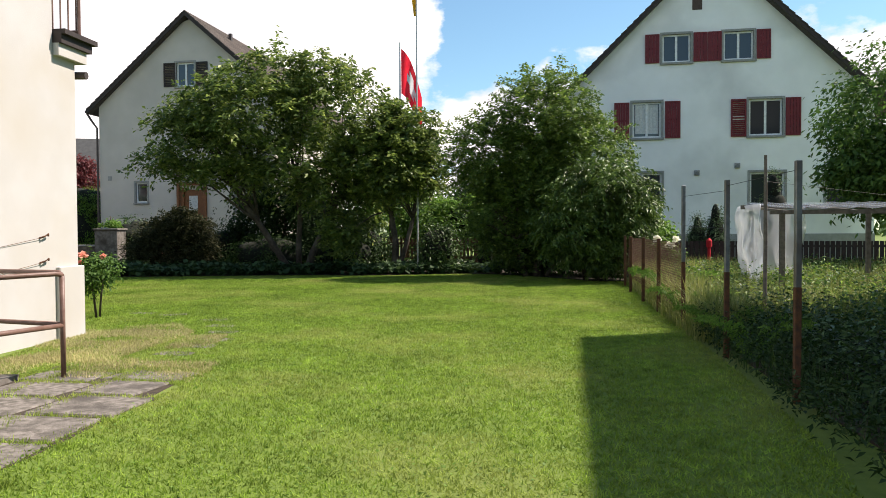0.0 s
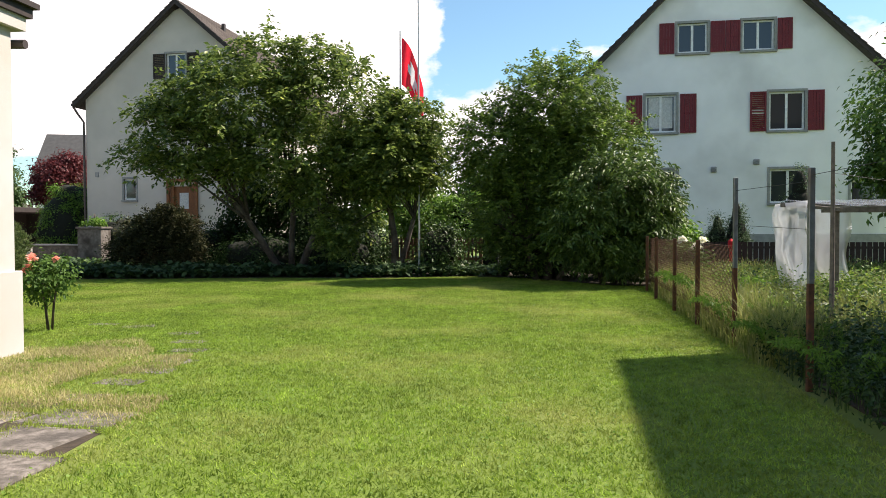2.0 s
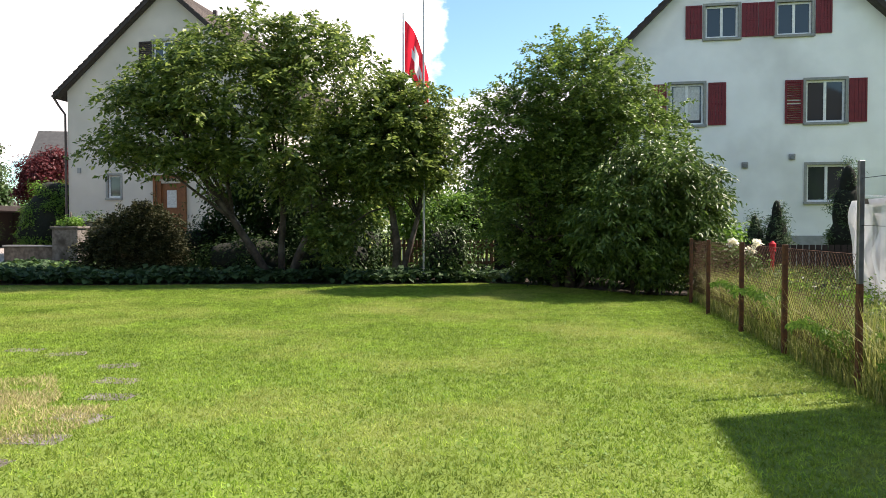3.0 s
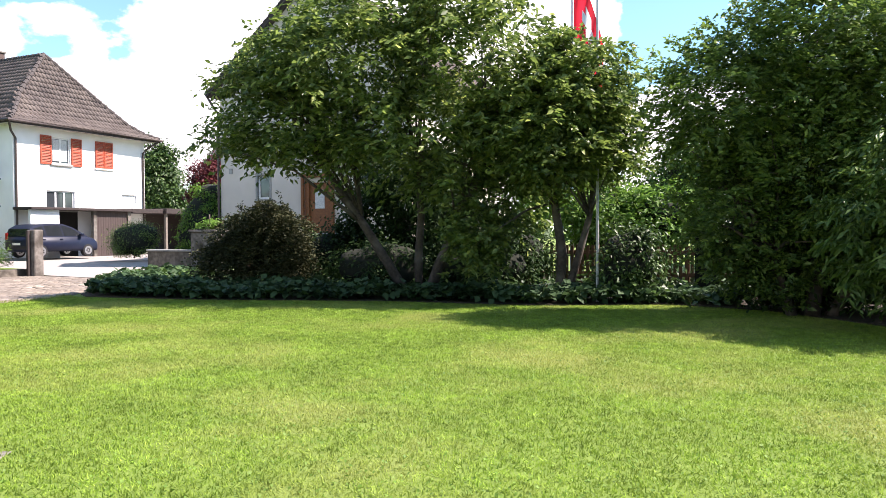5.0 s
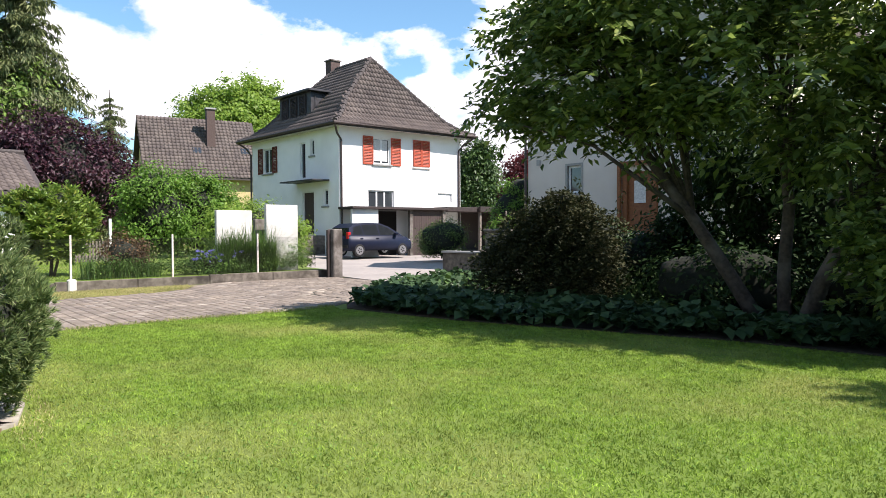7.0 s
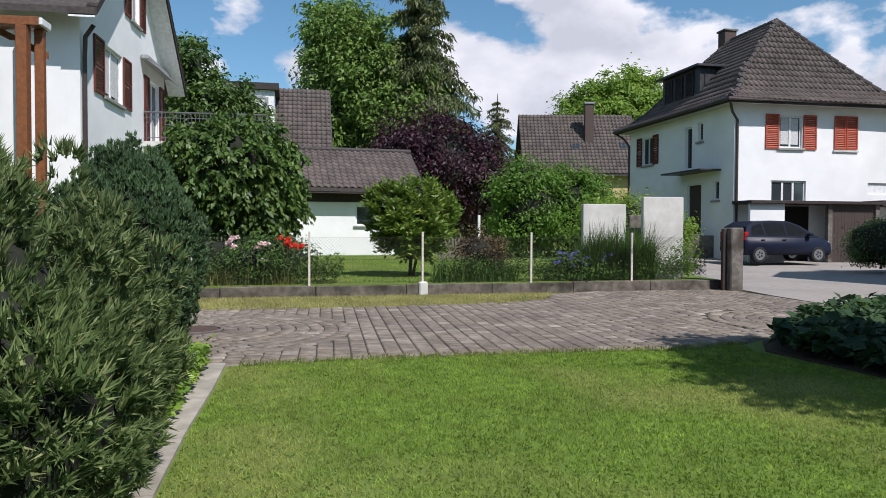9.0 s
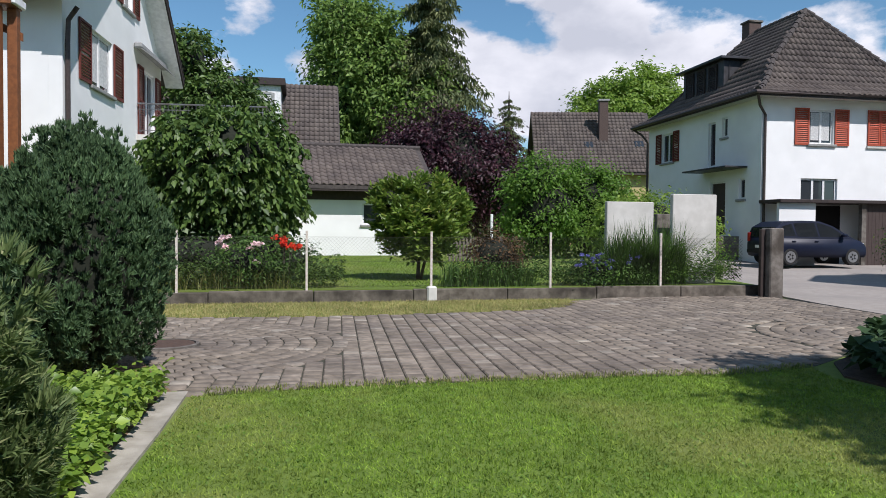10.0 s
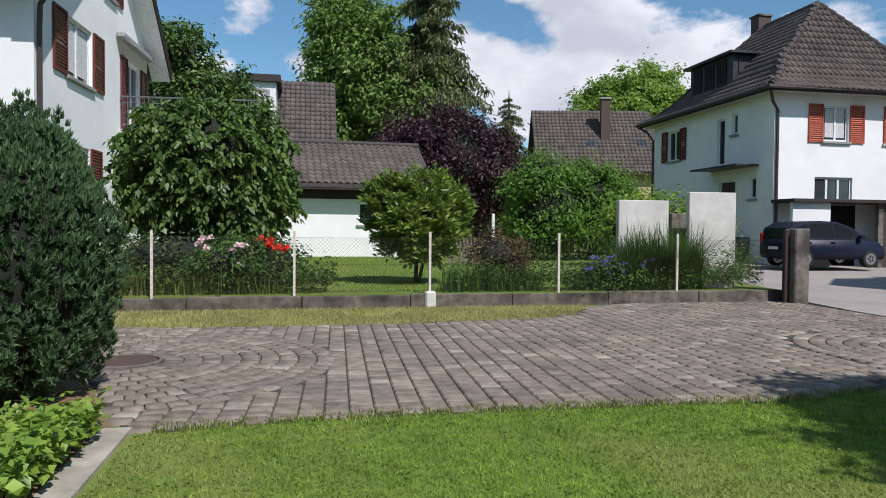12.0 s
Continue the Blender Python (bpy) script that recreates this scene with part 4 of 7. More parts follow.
part("valance", roof_slab([(5.65, -.55, 6.5), (8.85, -.55, 6.5), (8.85, -.2, 6.76), (5.65, -.2, 6.76)], .03), M_PLINTH, aw)
bal = new("balcony")
bal.parent = hd
part("floor_slab", boxes((5.9, 8.95, -4.0, -.001, 3.95, 4.12)), M_CONCL, bal)
for z, r in ((5.08, .025), (4.9, .012), (4.25, .012)):
    bm = bmesh.new()
    tube(bm, [(5.95, -.02, z), (5.95, -3.95, z), (8.9, -3.95, z), (8.9, -.02, z)], r, 6)
    part("handrail" if r > .02 else "lower_rail", bm, M_GALV, bal)
for k in range(33):
    bm = bmesh.new()
    tube(bm, [(5.95, -.1 - k * .12, 4.12), (5.95, -.1 - k * .12, 5.07)], .008, 5)
    part("baluster", bm, M_GALV, bal)
bm = bmesh.new()
tube(bm, [(.1, -.3, 6.3), (.1, -.1, 6.0), (.1, -.08, 5.5), (.1, -.08, 0.1)], .055, 8)
part("downpipe", bm, M_PIPE, hd)
wg = thing("timber_porch", pose(-25.3, 13.2, 0.2, 0, 0, 167), "brown timber porch frame with pale infill panels", "porch")
for x0, x1, y0, y1, z0, z1 in ((-2.62, -2.45, -.12, .06, 0, 5.45), (-2.95, -2.7, .09, .3, 0, 5.45), (-2.7, -2.45, 2.85, 3.1, 0, 5.45), (-2.66, -2.47, .31, 2.84, 2.19, 2.33), (-2.9, -2.35, -.12, 3.8, 5.46, 5.64)):
    part("beam", boxes((x0, x1, y0, y1, z0, z1), bevel=.01), M_WOOD, wg)
part("infill_panel", boxes((-2.6, -2.5, .31, 2.84, 0, 2.18), (-2.6, -2.5, .31, 2.84, 2.34, 5.2)), M_WHITE, wg)
part("beam_cap", boxes((-2.88, -2.37, -.2, -.121, 5.47, 5.63), bevel=.02), M_FRAME, wg)
part("roof_board", roof_slab([(-2.44, -.15, 5.02), (-2.40, -.15, 5.02), (-2.40, 1.6, 5.9), (-2.44, 1.6, 5.9)], .16), M_WOOD, wg)

# long low building with a tiled roof on the neighbour's lawn
hg = thing("garage", pose(-37.45, 26.7, 0.2, 0, 0, ROT + 3), "low white outbuilding with brown tiled roof", "outbuilding")
wall_y(hg, "wall", -14, -1.0, 0, 3.0, [(-3.25, 1.43, .9, .93)], M_WHITE, y=0.0, axis="x")
pane_window(hg, -3.25, 1.43, .9, .93, y=0, axis="x", casements=1)
part("gable_wall", boxes((-6, -.3, -1.3, -1.0, 0, 3.0)), M_WHITE, hg)
# first box darkens the wall top as overhang shade; second is the eave board
part("fascia_and_eave_shade", boxes((.004, .06, -13.9, -1.0, 2.5, 2.99), (.7, .78, -14.3, -.1, 2.86, 3.04)), M_EAVE, hg)
part("roof_slope", roof_slab([(.8, -14.4, 3.1), (.8, -.1, 3.1), (-3.0, -.05, 5.15), (-3.0, -14.4, 5.15)], .16), M_TILEB, hg)
part("roof_slope", roof_slab([(-6.8, -14.4, 3.1), (-6.8, -.1, 3.1), (-3.0, -.05, 5.15), (-3.0, -14.4, 5.15)], .16), M_TILEB, hg)
v, f = tiles_on(((.8, -14.4, 3.1), (0, 14.3, 0), (-3.8, 0, 2.05)), .3, .38)
raw("roof_tiles", v, f, M_TILE, hg)
bm = bmesh.new()
tube(bm, [(-3.0, -14.4, 5.2), (-3.0, -.05, 5.2)], .13, 8)
part("ridge_tiles", bm, M_TILEB, hg)

# house with a box dormer behind it
he = thing("house", pose(-55.8, 26.1, 0, 0, 0, ROT), "house with steep brown tiled roof and white dormer", "house")
part("wall", boxes((-9, 0, -16, 0, 0, 6.0)), M_WHITE, he)
part("roof_slope", roof_slab([(.7, -16, 5.8), (.7, .4, 5.8), (-4.0, .4, 11.9), (-4.0, -16, 11.9)], .2), M_TILEB, he)
part("roof_slope", roof_slab([(-9.7, -16, 5.8), (-9.7, .4, 5.8), (-4.0, .4, 11.9), (-4.0, -16, 11.9)], .2), M_TILEB, he)
v, f = tiles_on(((.7, -16, 5.8), (0, 16.4, 0), (-4.7, 0, 6.1)), .34, .42)
raw("roof_tiles", v, f, M_TILE, he)
dm = new("dormer")
dm.parent = he
part("dormer_wall", boxes((-3.0, .2, -6.5, -3.6, 7.2, 11.0)), M_FRAME, dm)
part("dormer_roof", boxes((-4.0, .5, -7.2, -3.3, 11.0, 11.45)), M_EAVE, dm)
part("dormer_blind", boxes((.2, .25, -6.0, -4.2, 8.0, 10.4)), M_CURTAIN, dm)
part("dormer_frame", boxes((.2, .3, -6.2, -6.0, 7.9, 10.5), (.2, .3, -4.2, -4.0, 7.9, 10.5), (.2, .3, -6.0, -4.2, 10.4, 10.55)), M_PLINTH, dm)

# ochre house with chimney farther off
hf = thing("house", pose(-60.8, 56.2, 0, 0, 0, ROT - 12), "ochre house with big weathered tile roof and dark chimney", "house")
part("wall", boxes((-9.0, 0, -10.2, 0, 0, 7.0)), M_YELLOW, hf)
bm = bmesh.new()
g = [bm.verts.new(p) for p in ((0, -10.2, 7), (-9, -10.2, 7), (-4.5, -10.2, 12.2))]
bm.faces.new(g)
part("gable_wall", bm, M_YELLOW, hf)
for xe in (.7, -9.7):
    part("roof_slope", roof_slab([(xe, -10.7, 6.6), (xe, .4, 6.6), (-4.5, .4, 12.7), (-4.5, -10.7, 12.7)], .2), M_TILEB, hf)
v, f = tiles_on(((.7, -10.7, 6.6), (0, 11.1, 0), (-5.2, 0, 6.1)), .36, .45)
raw("roof_tiles", v, f, M_TILE, hf)
ch = part("chimney", boxes((-2.6, -1.9, -4.6, -3.8, 8.5, 13.4)), M_BRICK, hf)
part("chimney_cap", boxes((-2.7, -1.8, -4.7, -3.7, 13.4, 13.55)), M_PLINTH, ch)
for y, z in ((-6.0, 9.5), (-1.4, 9.6)):
    k = (z - 6.6) / 6.1 * 5.2
    part("skylight", roof_slab([(.7 - k + .45, y, z - .4), (.7 - k + .45, y + .8, z - .4), (.7 - k, y + .8, z + .12), (.7 - k, y, z + .12)], .1), M_GLASS, hf)

sd = thing("garden_shed", pose(-36.2, 58.6, 0, 0, 0, ROT), "small pale shed with a brown gabled roof", "shed")
part("wall", boxes((-1.6, 1.6, 0, 3, 0, 3.0)), M_WHITE, sd)
bm = bmesh.new()
bm.faces.new([bm.verts.new(c) for c in ((-1.6, 0, 3.0), (1.6, 0, 3.0), (0, 0, 4.1))])
part("gable", bm, M_WHITE, sd)
for xe in (-2.1, 2.1):
    part("roof_slope", roof_slab([(xe, -.4, 2.85), (0, -.4, 4.3), (0, 3.3, 4.3), (xe, 3.3, 2.85)], .14), M_TILEB, sd)

# grey-roofed house glimpsed beyond the beige one
M_GREYROOF = mat("grey_roof_slates", (0.085, 0.085, 0.082), (0.065, 0.065, 0.063), 3.0, 0.85, 0.4, 9.0)
hh = thing("house", pose(-30.6, 66, 0, 0, 0, ROT + 20), "distant pale house with grey tiled roof", "house")
part("wall", boxes((-5, 5, 0, 8, 0, 5.7)), M_WHITE, hh)
part("roof_slope", roof_slab([(-5.6, -.6, 5.6), (5.6, -.6, 5.6), (5.6, 4, 10.3), (-5.6, 4, 10.3)], .2), M_GREYROOF, hh)
part("roof_slope", roof_slab([(-5.6, 8.6, 5.6), (5.6, 8.6, 5.6), (5.6, 4, 10.3), (-5.6, 4, 10.3)], .2), M_GREYROOF, hh)
part("skylight", roof_slab([(-2, .9, 6.6), (-1, .9, 6.6), (-1, 1.9, 7.6), (-2, 1.9, 7.6)], .05), M_GLASS, hh)

# the house beside the lawn: main block, low wing with roof terrace, plinth
ho = thing("house", pose(-4.77, 9.46, 0, 0, 0, -7), "cream rendered house with a roof terrace and grey plinth", "house")
part("wall", boxes((-9, 0, -.44, 0, .02, 3.549)), M_CREAM, ho)
part("main_wall", boxes((-9, 0.004, -16, -.44, .0, 7.5)), M_CREAM, ho)
part("plinth", boxes((-9, .06, -.45, .05, -.1, .92), bevel=.01), M_CREAM, ho)
part("terrace_slab", boxes((-9, .12, -.43, .2, 3.7, 3.81), (-9, .17, -.43, .25, 3.81, 3.87)), M_EAVE, ho)
part("terrace_soffit", boxes((-9, .08, -.43, .14, 3.55, 3.699)), M_CREAM, ho)
bm = bmesh.new()
tube(bm, [(-.9, .06, 3.42), (.1, .1, 3.4)], .05, 8)
part("gutter", bm, M_PIPE, ho)
for k in range(9):
    bm = bmesh.new()
    x = -.02 - k * .11
    tube(bm, [(x, .08, 3.87), (x, .08, 4.9)], .011, 5)
    part("baluster", bm, M_RAIL, ho)
bm = bmesh.new()
for z in (3.97, 4.9):
    tube(bm, [(.02, .08, z), (-4, .08, z)], .022, 6)
tube(bm, [(.02, .08, 3.87), (.02, .08, 4.9)], .022, 6)
part("terrace_rail", bm, M_RAIL, ho)
for z in (.98, 1.28):
    bm = bmesh.new()
    tube(bm, [(.0, -.75, z), (.05, -.72, z + .02), (.06, -.66, z + .05), (.03, -.62, z + .03)], .012, 6)
    tube(bm, [(.03, -.72, z + .01), (.01, -1.6, z - .12), (.02, -3.0, z - .05)], .003, 4)
    part("clothes_line_hook", bm, M_RUST, ho)

# unseen tall plain house beside the plot, whose shadow lies on the lawn
hn = thing("house", pose(8.1, 10.9, 0, 0, 0, ROT), "unseen plain neighbouring house shading the lawn beside the vegetable plot", "house")
part("wall", boxes((0, 11, -14, 0, 0, 7.796)), M_BROWNDOOR, hn)
# ridge added to block more sky light; the eave sets the shadow edge
bm = bmesh.new()
wedge = [bm.verts.new(c) for c in ((0, -14, 7.8), (11, -14, 7.8), (11, 0, 7.8), (0, 0, 7.8), (0, -14, 8.0), (11, -14, 8.0), (11, 0, 8.0), (0, 0, 8.0), (5.5, -14, 11.4), (5.5, -1.5, 11.4))]
for q in ((3, 2, 1, 0), (0, 1, 5, 8, 4), (2, 3, 7, 9, 6), (3, 0, 4, 7), (1, 2, 6, 5), (7, 4, 8, 9), (5, 6, 9, 8)):
    bm.faces.new([wedge[i] for i in q])
part("roof", bm, M_TILEB, hn)

# ---- west side: low wall, chain-link fence, paving ----
lw = thing("garden_wall", pose(-21.24, 14.2, 0, 0, 0, -8.5), "low weathered concrete garden wall with dark stains", "wall")
for k in range(7):
    part("block", boxes((-.18, 0, k * 1.97 + .006, k * 1.97 + 1.964, -.1, .215 + .012 * (k % 2) + .006 * k), bevel=.014), M_WALLC, lw)
gpst = thing("gate_post", pose(-18.9, 27.84, 0, 0, 0, -8.5), "square weathered concrete gate post", "post")
part("shaft", boxes((-.17, .17, -.17, .17, -.1, 1.53), bevel=.025), M_CONC, gpst)
part("timber_post", boxes((-.07, .02, -.29, -.19, .0, 1.5), bevel=.01), M_EAVE, gpst)


def chainlink(name, length, h, z0, pitch, r, material, label, m):
    """Diagonal wires woven both ways, with three straining wires."""
    root = thing(name, m, label, "fence")

    def mesh_of(wires, part_name, width):
        V, F = [], []
        for p, q in wires:
            p, q = Vector(p), Vector(q)
            d = (q - p).normalized()
            a = d.cross(Vector((0, 1, 0))).normalized() * width
            b = Vector((0, width, 0))
            k = len(V)
            V.extend(tuple(c) for c in (p + a, p - a * .5 + b, p - a * .5 - b, q + a, q - a * .5 + b, q - a * .5 - b))
            F.extend([(k, k + 1, k + 4, k + 3), (k + 1, k + 2, k + 5, k + 4), (k + 2, k, k + 3, k + 5)])
        raw(part_name, np.array(V), np.array(F), material, root, kind="")

    woven = []
    for i in range(-int(h / pitch), int(length / pitch)):
        for s in (1, -1):
            x0, x1 = i * pitch, i * pitch + h
            a, b = max(x0, 0), min(x1, length)
            if b <= a:
                continue
            za, zb = z0 + (a - x0), z0 + (b - x0)
            if s < 0:
                za, zb = 2 * z0 + h - za, 2 * z0 + h - zb
            woven.append(((a, .004 * s, za), (b, .004 * s, zb)))
    mesh_of(woven, "wire_mesh", r)
    for z in (z0, z0 + h / 2, z0 + h):
        mesh_of([((0, 0, z), (length, 0, z))], "straining_wire", r * 1.4)


M_WIRE = mat("dull_wire", (0.05, 0.045, 0.04), None, 8.0, 0.7, metal=0.4)
M_RUSTWIRE = mat("rusty_wire", (0.12, 0.06, 0.035), None, 8.0, 0.85, metal=0.2)
chainlink("wire_fence", 13.4, .98, .3, .075, .0019, M_WIRE, "thin chain-link fence on the low garden wall", Matrix.Translation((-21.37, 14.22, 0)) @ pose(0, 0, 0, 0, 0, 90 - 8.5))
first = None
for k, y in enumerate((-1.0, 1.4, 3.81, 6.29, 8.84, 11.37)):
    p = thing("fence_post", lw.matrix_world @ pose(-.09, y, 0), "thin flaking white steel fence post", "post", "fence posts")
    part("post", boxes((-.025, .025, -.022, .022, .2, 1.4)), M_WHITEPOST, p)
    if k == 3:
        part("footing", boxes((-.02, .14, -.1, .1, -.05, .3), bevel=.03), M_CONCL, p)


# ---- paving ----
MAN = Vector((-15.96, 15.43))
MAN2 = Vector((-13.75, 24.9))
poly_plate("pavement", [(-13.12, 15.66), (-13.1, 16.8), (-13.0, 17.5), (-12.86, 18.4), (-12.66, 19.5), (-12.36, 20.9), (-12.42, 21.9), (-13.3, 24.0), (-14.8, 26.95), (-17.4, 27.6), (-19.25, 28.1), (-19.8, 24.4), (-19.6, 23.3), (-18.6, 22.4), (-18.2, 21.6), (-18.22, 19.6), (-18.4, 17.4), (-18.7, 16.2), (-19.1, 14.8), (-19.6, 12), (-16.0, 11.5), (-16.0, 15.0), (-13.3, 15.55)],
           -.08, .004, M_JOINT, "paved drive of grey-brown concrete blocks with mossy joints", "paving")


def inside(poly, x, y):
    c = False
    for (x0, y0), (x1, y1) in zip(poly, poly[1:] + poly[:1]):
        if (y0 > y) != (y1 > y) and x < (x1 - x0) * (y - y0) / (y1 - y0) + x0:
            c = not c
    return c


PAV = [(-13.14, 15.62), (-13.17, 16.8), (-13.08, 17.5), (-12.94, 18.45), (-12.74, 19.5), (-12.45, 20.9), (-12.5, 21.8), (-13.4, 24.0), (-14.9, 26.9), (-17.4, 27.55), (-19.2, 28.0), (-19.72, 24.4), (-19.5, 23.3), (-18.5, 22.5), (-18.1, 21.6), (-18.12, 19.6), (-18.3, 17.4), (-18.6, 16.2), (-19.0, 14.8), (-19.5, 12), (-16.1, 11.6), (-16.1, 15.05), (-13.4, 15.5)]

# ---- the lawn's blades ----
LAWN = [(-13.2, 15.66), (-12.0, 15.43), (-10.6, 15.14), (-9.4, 14.95), (-8.5, 14.88), (-7.8, 14.58), (-7.5, 14.0), (-7.45, 12.9), (-7.2, 12.4), (-6.2, 10.6), (-4.9, 9.7), (-4.7, 6.64), (-3.3, 6.7), (-2.3, 6.3), (-2.5, 5.2), (-2.8, 3.9), (-1.8, 2.0), (1.5, 1.6), (2.35, 4.4), (2.75, 6.6), (3.15, 9.2), (3.7, 12.7), (4.75, 18.5), (3.9, 18.9), (2.2, 21.5), (.6, 22.3), (-2, 21.7), (-5, 21.95), (-9, 21.5), (-11.9, 21.6), (-12.55, 21.95), (-12.42, 20.9), (-12.72, 19.5), (-12.92, 18.4), (-13.06, 17.5), (-13.16, 16.5)]


def inside_np(poly, p):
    c = np.zeros(len(p), bool)
    for (x0, y0), (x1, y1) in zip(poly, poly[1:] + poly[:1]):
        if y0 == y1:
            continue
        k = ((y0 > p[:, 1]) != (y1 > p[:, 1])) & (p[:, 0] < (x1 - x0) * (p[:, 1] - y0) / (y1 - y0) + x0)
        c ^= k
    return c


def blades(poly, per_m2, h, w, lean=0.5, z=0.0):
    q = np.array(poly)
    lo, hi = q.min(0), q.max(0)
    n = int((hi - lo).prod() * per_m2)
    p = RNG.uniform(lo, hi, (n, 2))
    p = p[inside_np(poly, p)]
    n = len(p)
    a = RNG.uniform(0, 2 * np.pi, n)
    ln = h * RNG.uniform(.55, 1.25, n)
    t = RNG.uniform(0, lean, n)
    b = a + RNG.uniform(-1, 1, n) * 2
    v = np.zeros((n, 3, 3))
    v[:, 0] = np.c_[p[:, 0] - np.sin(a) * w / 2, p[:, 1] + np.cos(a) * w / 2, np.full(n, z - .004)]
    v[:, 1] = np.c_[p[:, 0] + np.sin(a) * w / 2, p[:, 1] - np.cos(a) * w / 2, np.full(n, z - .004)]
    v[:, 2] = np.c_[p[:, 0] + np.cos(b) * ln * t * 1.6, p[:, 1] + np.sin(b) * ln * t * 1.6, z + ln * (1 - .4 * t)]
    return v.reshape(-1, 3), np.arange(n * 3).reshape(-1, 3)


v, f = blades(LAWN, 3600, .031, .0115, 1.2)
tagged(raw("lawn_grass", v, f, M_BLADE, None, "short mown lawn grass with dry yellow patches"), category="grass")
STRIP = [(-18.95, 14.8), (-18.55, 16.2), (-18.3, 17.4), (-18.08, 19.6), (-18.05, 21.6), (-18.45, 22.5), (-19.4, 23.3), (-19.86, 23.3), (-21.2, 14.5)]
v, f = blades(STRIP, 420, .055, .013, 1.0)
v2, f2 = blades(STRIP, 1300, .05, .013, 1.1)
tagged(raw("dry_verge", v2, f2, varied("dry_verge_grass", (.34, .29, .11), (.48, .42, .2), rough=.8, translucent=.25), None, "straw-coloured grass of the dry verge"), category="grass")
tagged(raw("verge_grass", v, f, M_WILD, None, "dry grass verge between the paving and the low wall"), category="grass")
v, f = blades([(-21.6, 14.4), (-20.0, 24.5), (-38, 27), (-38, 16)], 160, .06, .02, 0.9, .25)
tagged(raw("neighbour_grass", v, f, M_BLADE, None, "short grass of the neighbour's lawn"), category="grass")

# ---- trees and shrubs ----
B = (-4.75, 23.3, 0)
tree("cherry_tree", B,
     [([(-.15, 0, 0), (-.55, -.1, .7), (-1.1, -.2, 1.6), (-1.9, -.4, 2.8), (-2.6, -.5, 4.0)], [.12, .105, .09, .07, .04]),
      ([(.1, .1, 0), (.08, .1, .8), (.15, .1, 1.8), (.0, .2, 3.0), (-.3, .2, 4.8)], [.1, .09, .08, .06, .03]),
      ([(.35, -.05, 0), (.6, -.1, .7), (1.0, -.2, 1.5), (1.6, -.3, 2.7), (2.0, -.2, 4.2)], [.13, .115, .1, .07, .04])],
     [((-2.7, -0.45, 3.9), (1.9, 1.35, .95)), ((-1.2, -0.55, 5.2), (2.1, 1.9, 1.5)), ((1.5, -0.25, 5.0), (1.9, 1.9, 1.7)), ((2.4, -0.15, 3.6), (1.4, 1.6, 1.3)), ((-4.3, -0.35, 3.65), (1.15, .7, .38)), ((.2, -0.55, 3.6), (2.2, 1.5, .8)), ((-2.4, -0.25, 5.3), (1.5, 1.3, 1.0)), ((-3.2, -0.45, 4.75), (1.3, 1.1, .7)), ((-.6, -0.25, 6.4), (1.5, 1.3, .95)), ((1.0, -0.15, 6.3), (1.3, 1.2, .95)), ((-3.7, -0.45, 4.95), (.8, .9, .35)), ((-1.6, -0.65, 3.2), (1.6, 1.2, .55)), ((1.0, -0.55, 2.8), (1.5, 1.2, .75)), ((-3.3, -0.45, 3.35), (1.2, .9, .4)), ((2.2, 0.05, 2.2), (.9, .8, .8))],
     1800, 24, .8, .172, M_CHERRY, "broad cherry tree with dark glossy leaves on leaning stems", aspect=.46, droop=.32, nlimb=70, shell=.42, twig=dict(level=.35, bow=.32, rise=.08, tilt=.6))
tree("young_tree", (-1.55, 22.9, 0), [([(0, 0, 0), (.05, 0, 1.0), (-.1, .05, 2.0), (.1, 0, 3.6)], [.11, .1, .08, .04]), ([(.1, .05, 0), (.35, .1, .8), (.6, 0, 1.7), (.8, 0, 3.0)], [.09, .08, .06, .03])],
     [((-.1, -.4, 3.5), (1.4, 1.3, 1.4)), ((.6, -.2, 4.3), (1.1, 1.1, 1.05)), ((.8, -.1, 3.1), (1.0, .9, .8)), ((-1.6, -.6, 1.35), (.75, .7, .95)), ((.0, -.3, 5.1), (.5, .5, .45))], 1200, 26, .5, .13, M_CHERRY, "slender multi-stemmed tree with dense green leaves", aspect=.55, nlimb=50, shell=.3, twig=dict(level=.5, bow=.3))
tree("lilac_tree", (2.7, 20.9, 0), [([(0, 0, 0), (.1, 0, 1.2), (.0, .1, 2.6), (-.1, 0, 4.2)], [.13, .11, .08, .03]), ([(-.3, 0, 0), (-.6, 0, 1.0), (-1.1, .1, 2.2)], [.09, .08, .04]), ([(.3, 0, 0), (.8, -.1, 1.2), (1.4, -.2, 2.6)], [.09, .08, .04])],
     [((.2, 0, 4.5), (1.75, 1.5, 1.7)), ((-1.35, -.1, 3.6), (1.5, 1.3, 1.35)), ((1.2, -.2, 3.4), (1.6, 1.4, 1.6)), ((-.2, .1, 2.6), (1.5, 1.1, .85)), ((.8, -.3, 1.9), (1.4, 1.2, 1.4)), ((-1.2, 0, 1.8), (1.1, .9, 1.2)), ((-.3, .2, 1.0), (1.5, .9, .9))], 3500, 28, .5, .105, M_LILACTREE, "tall lilac with a dense uneven green crown", aspect=.48, nlimb=60, shell=.35, twig=dict(level=.45, bow=.25, rise=.1))
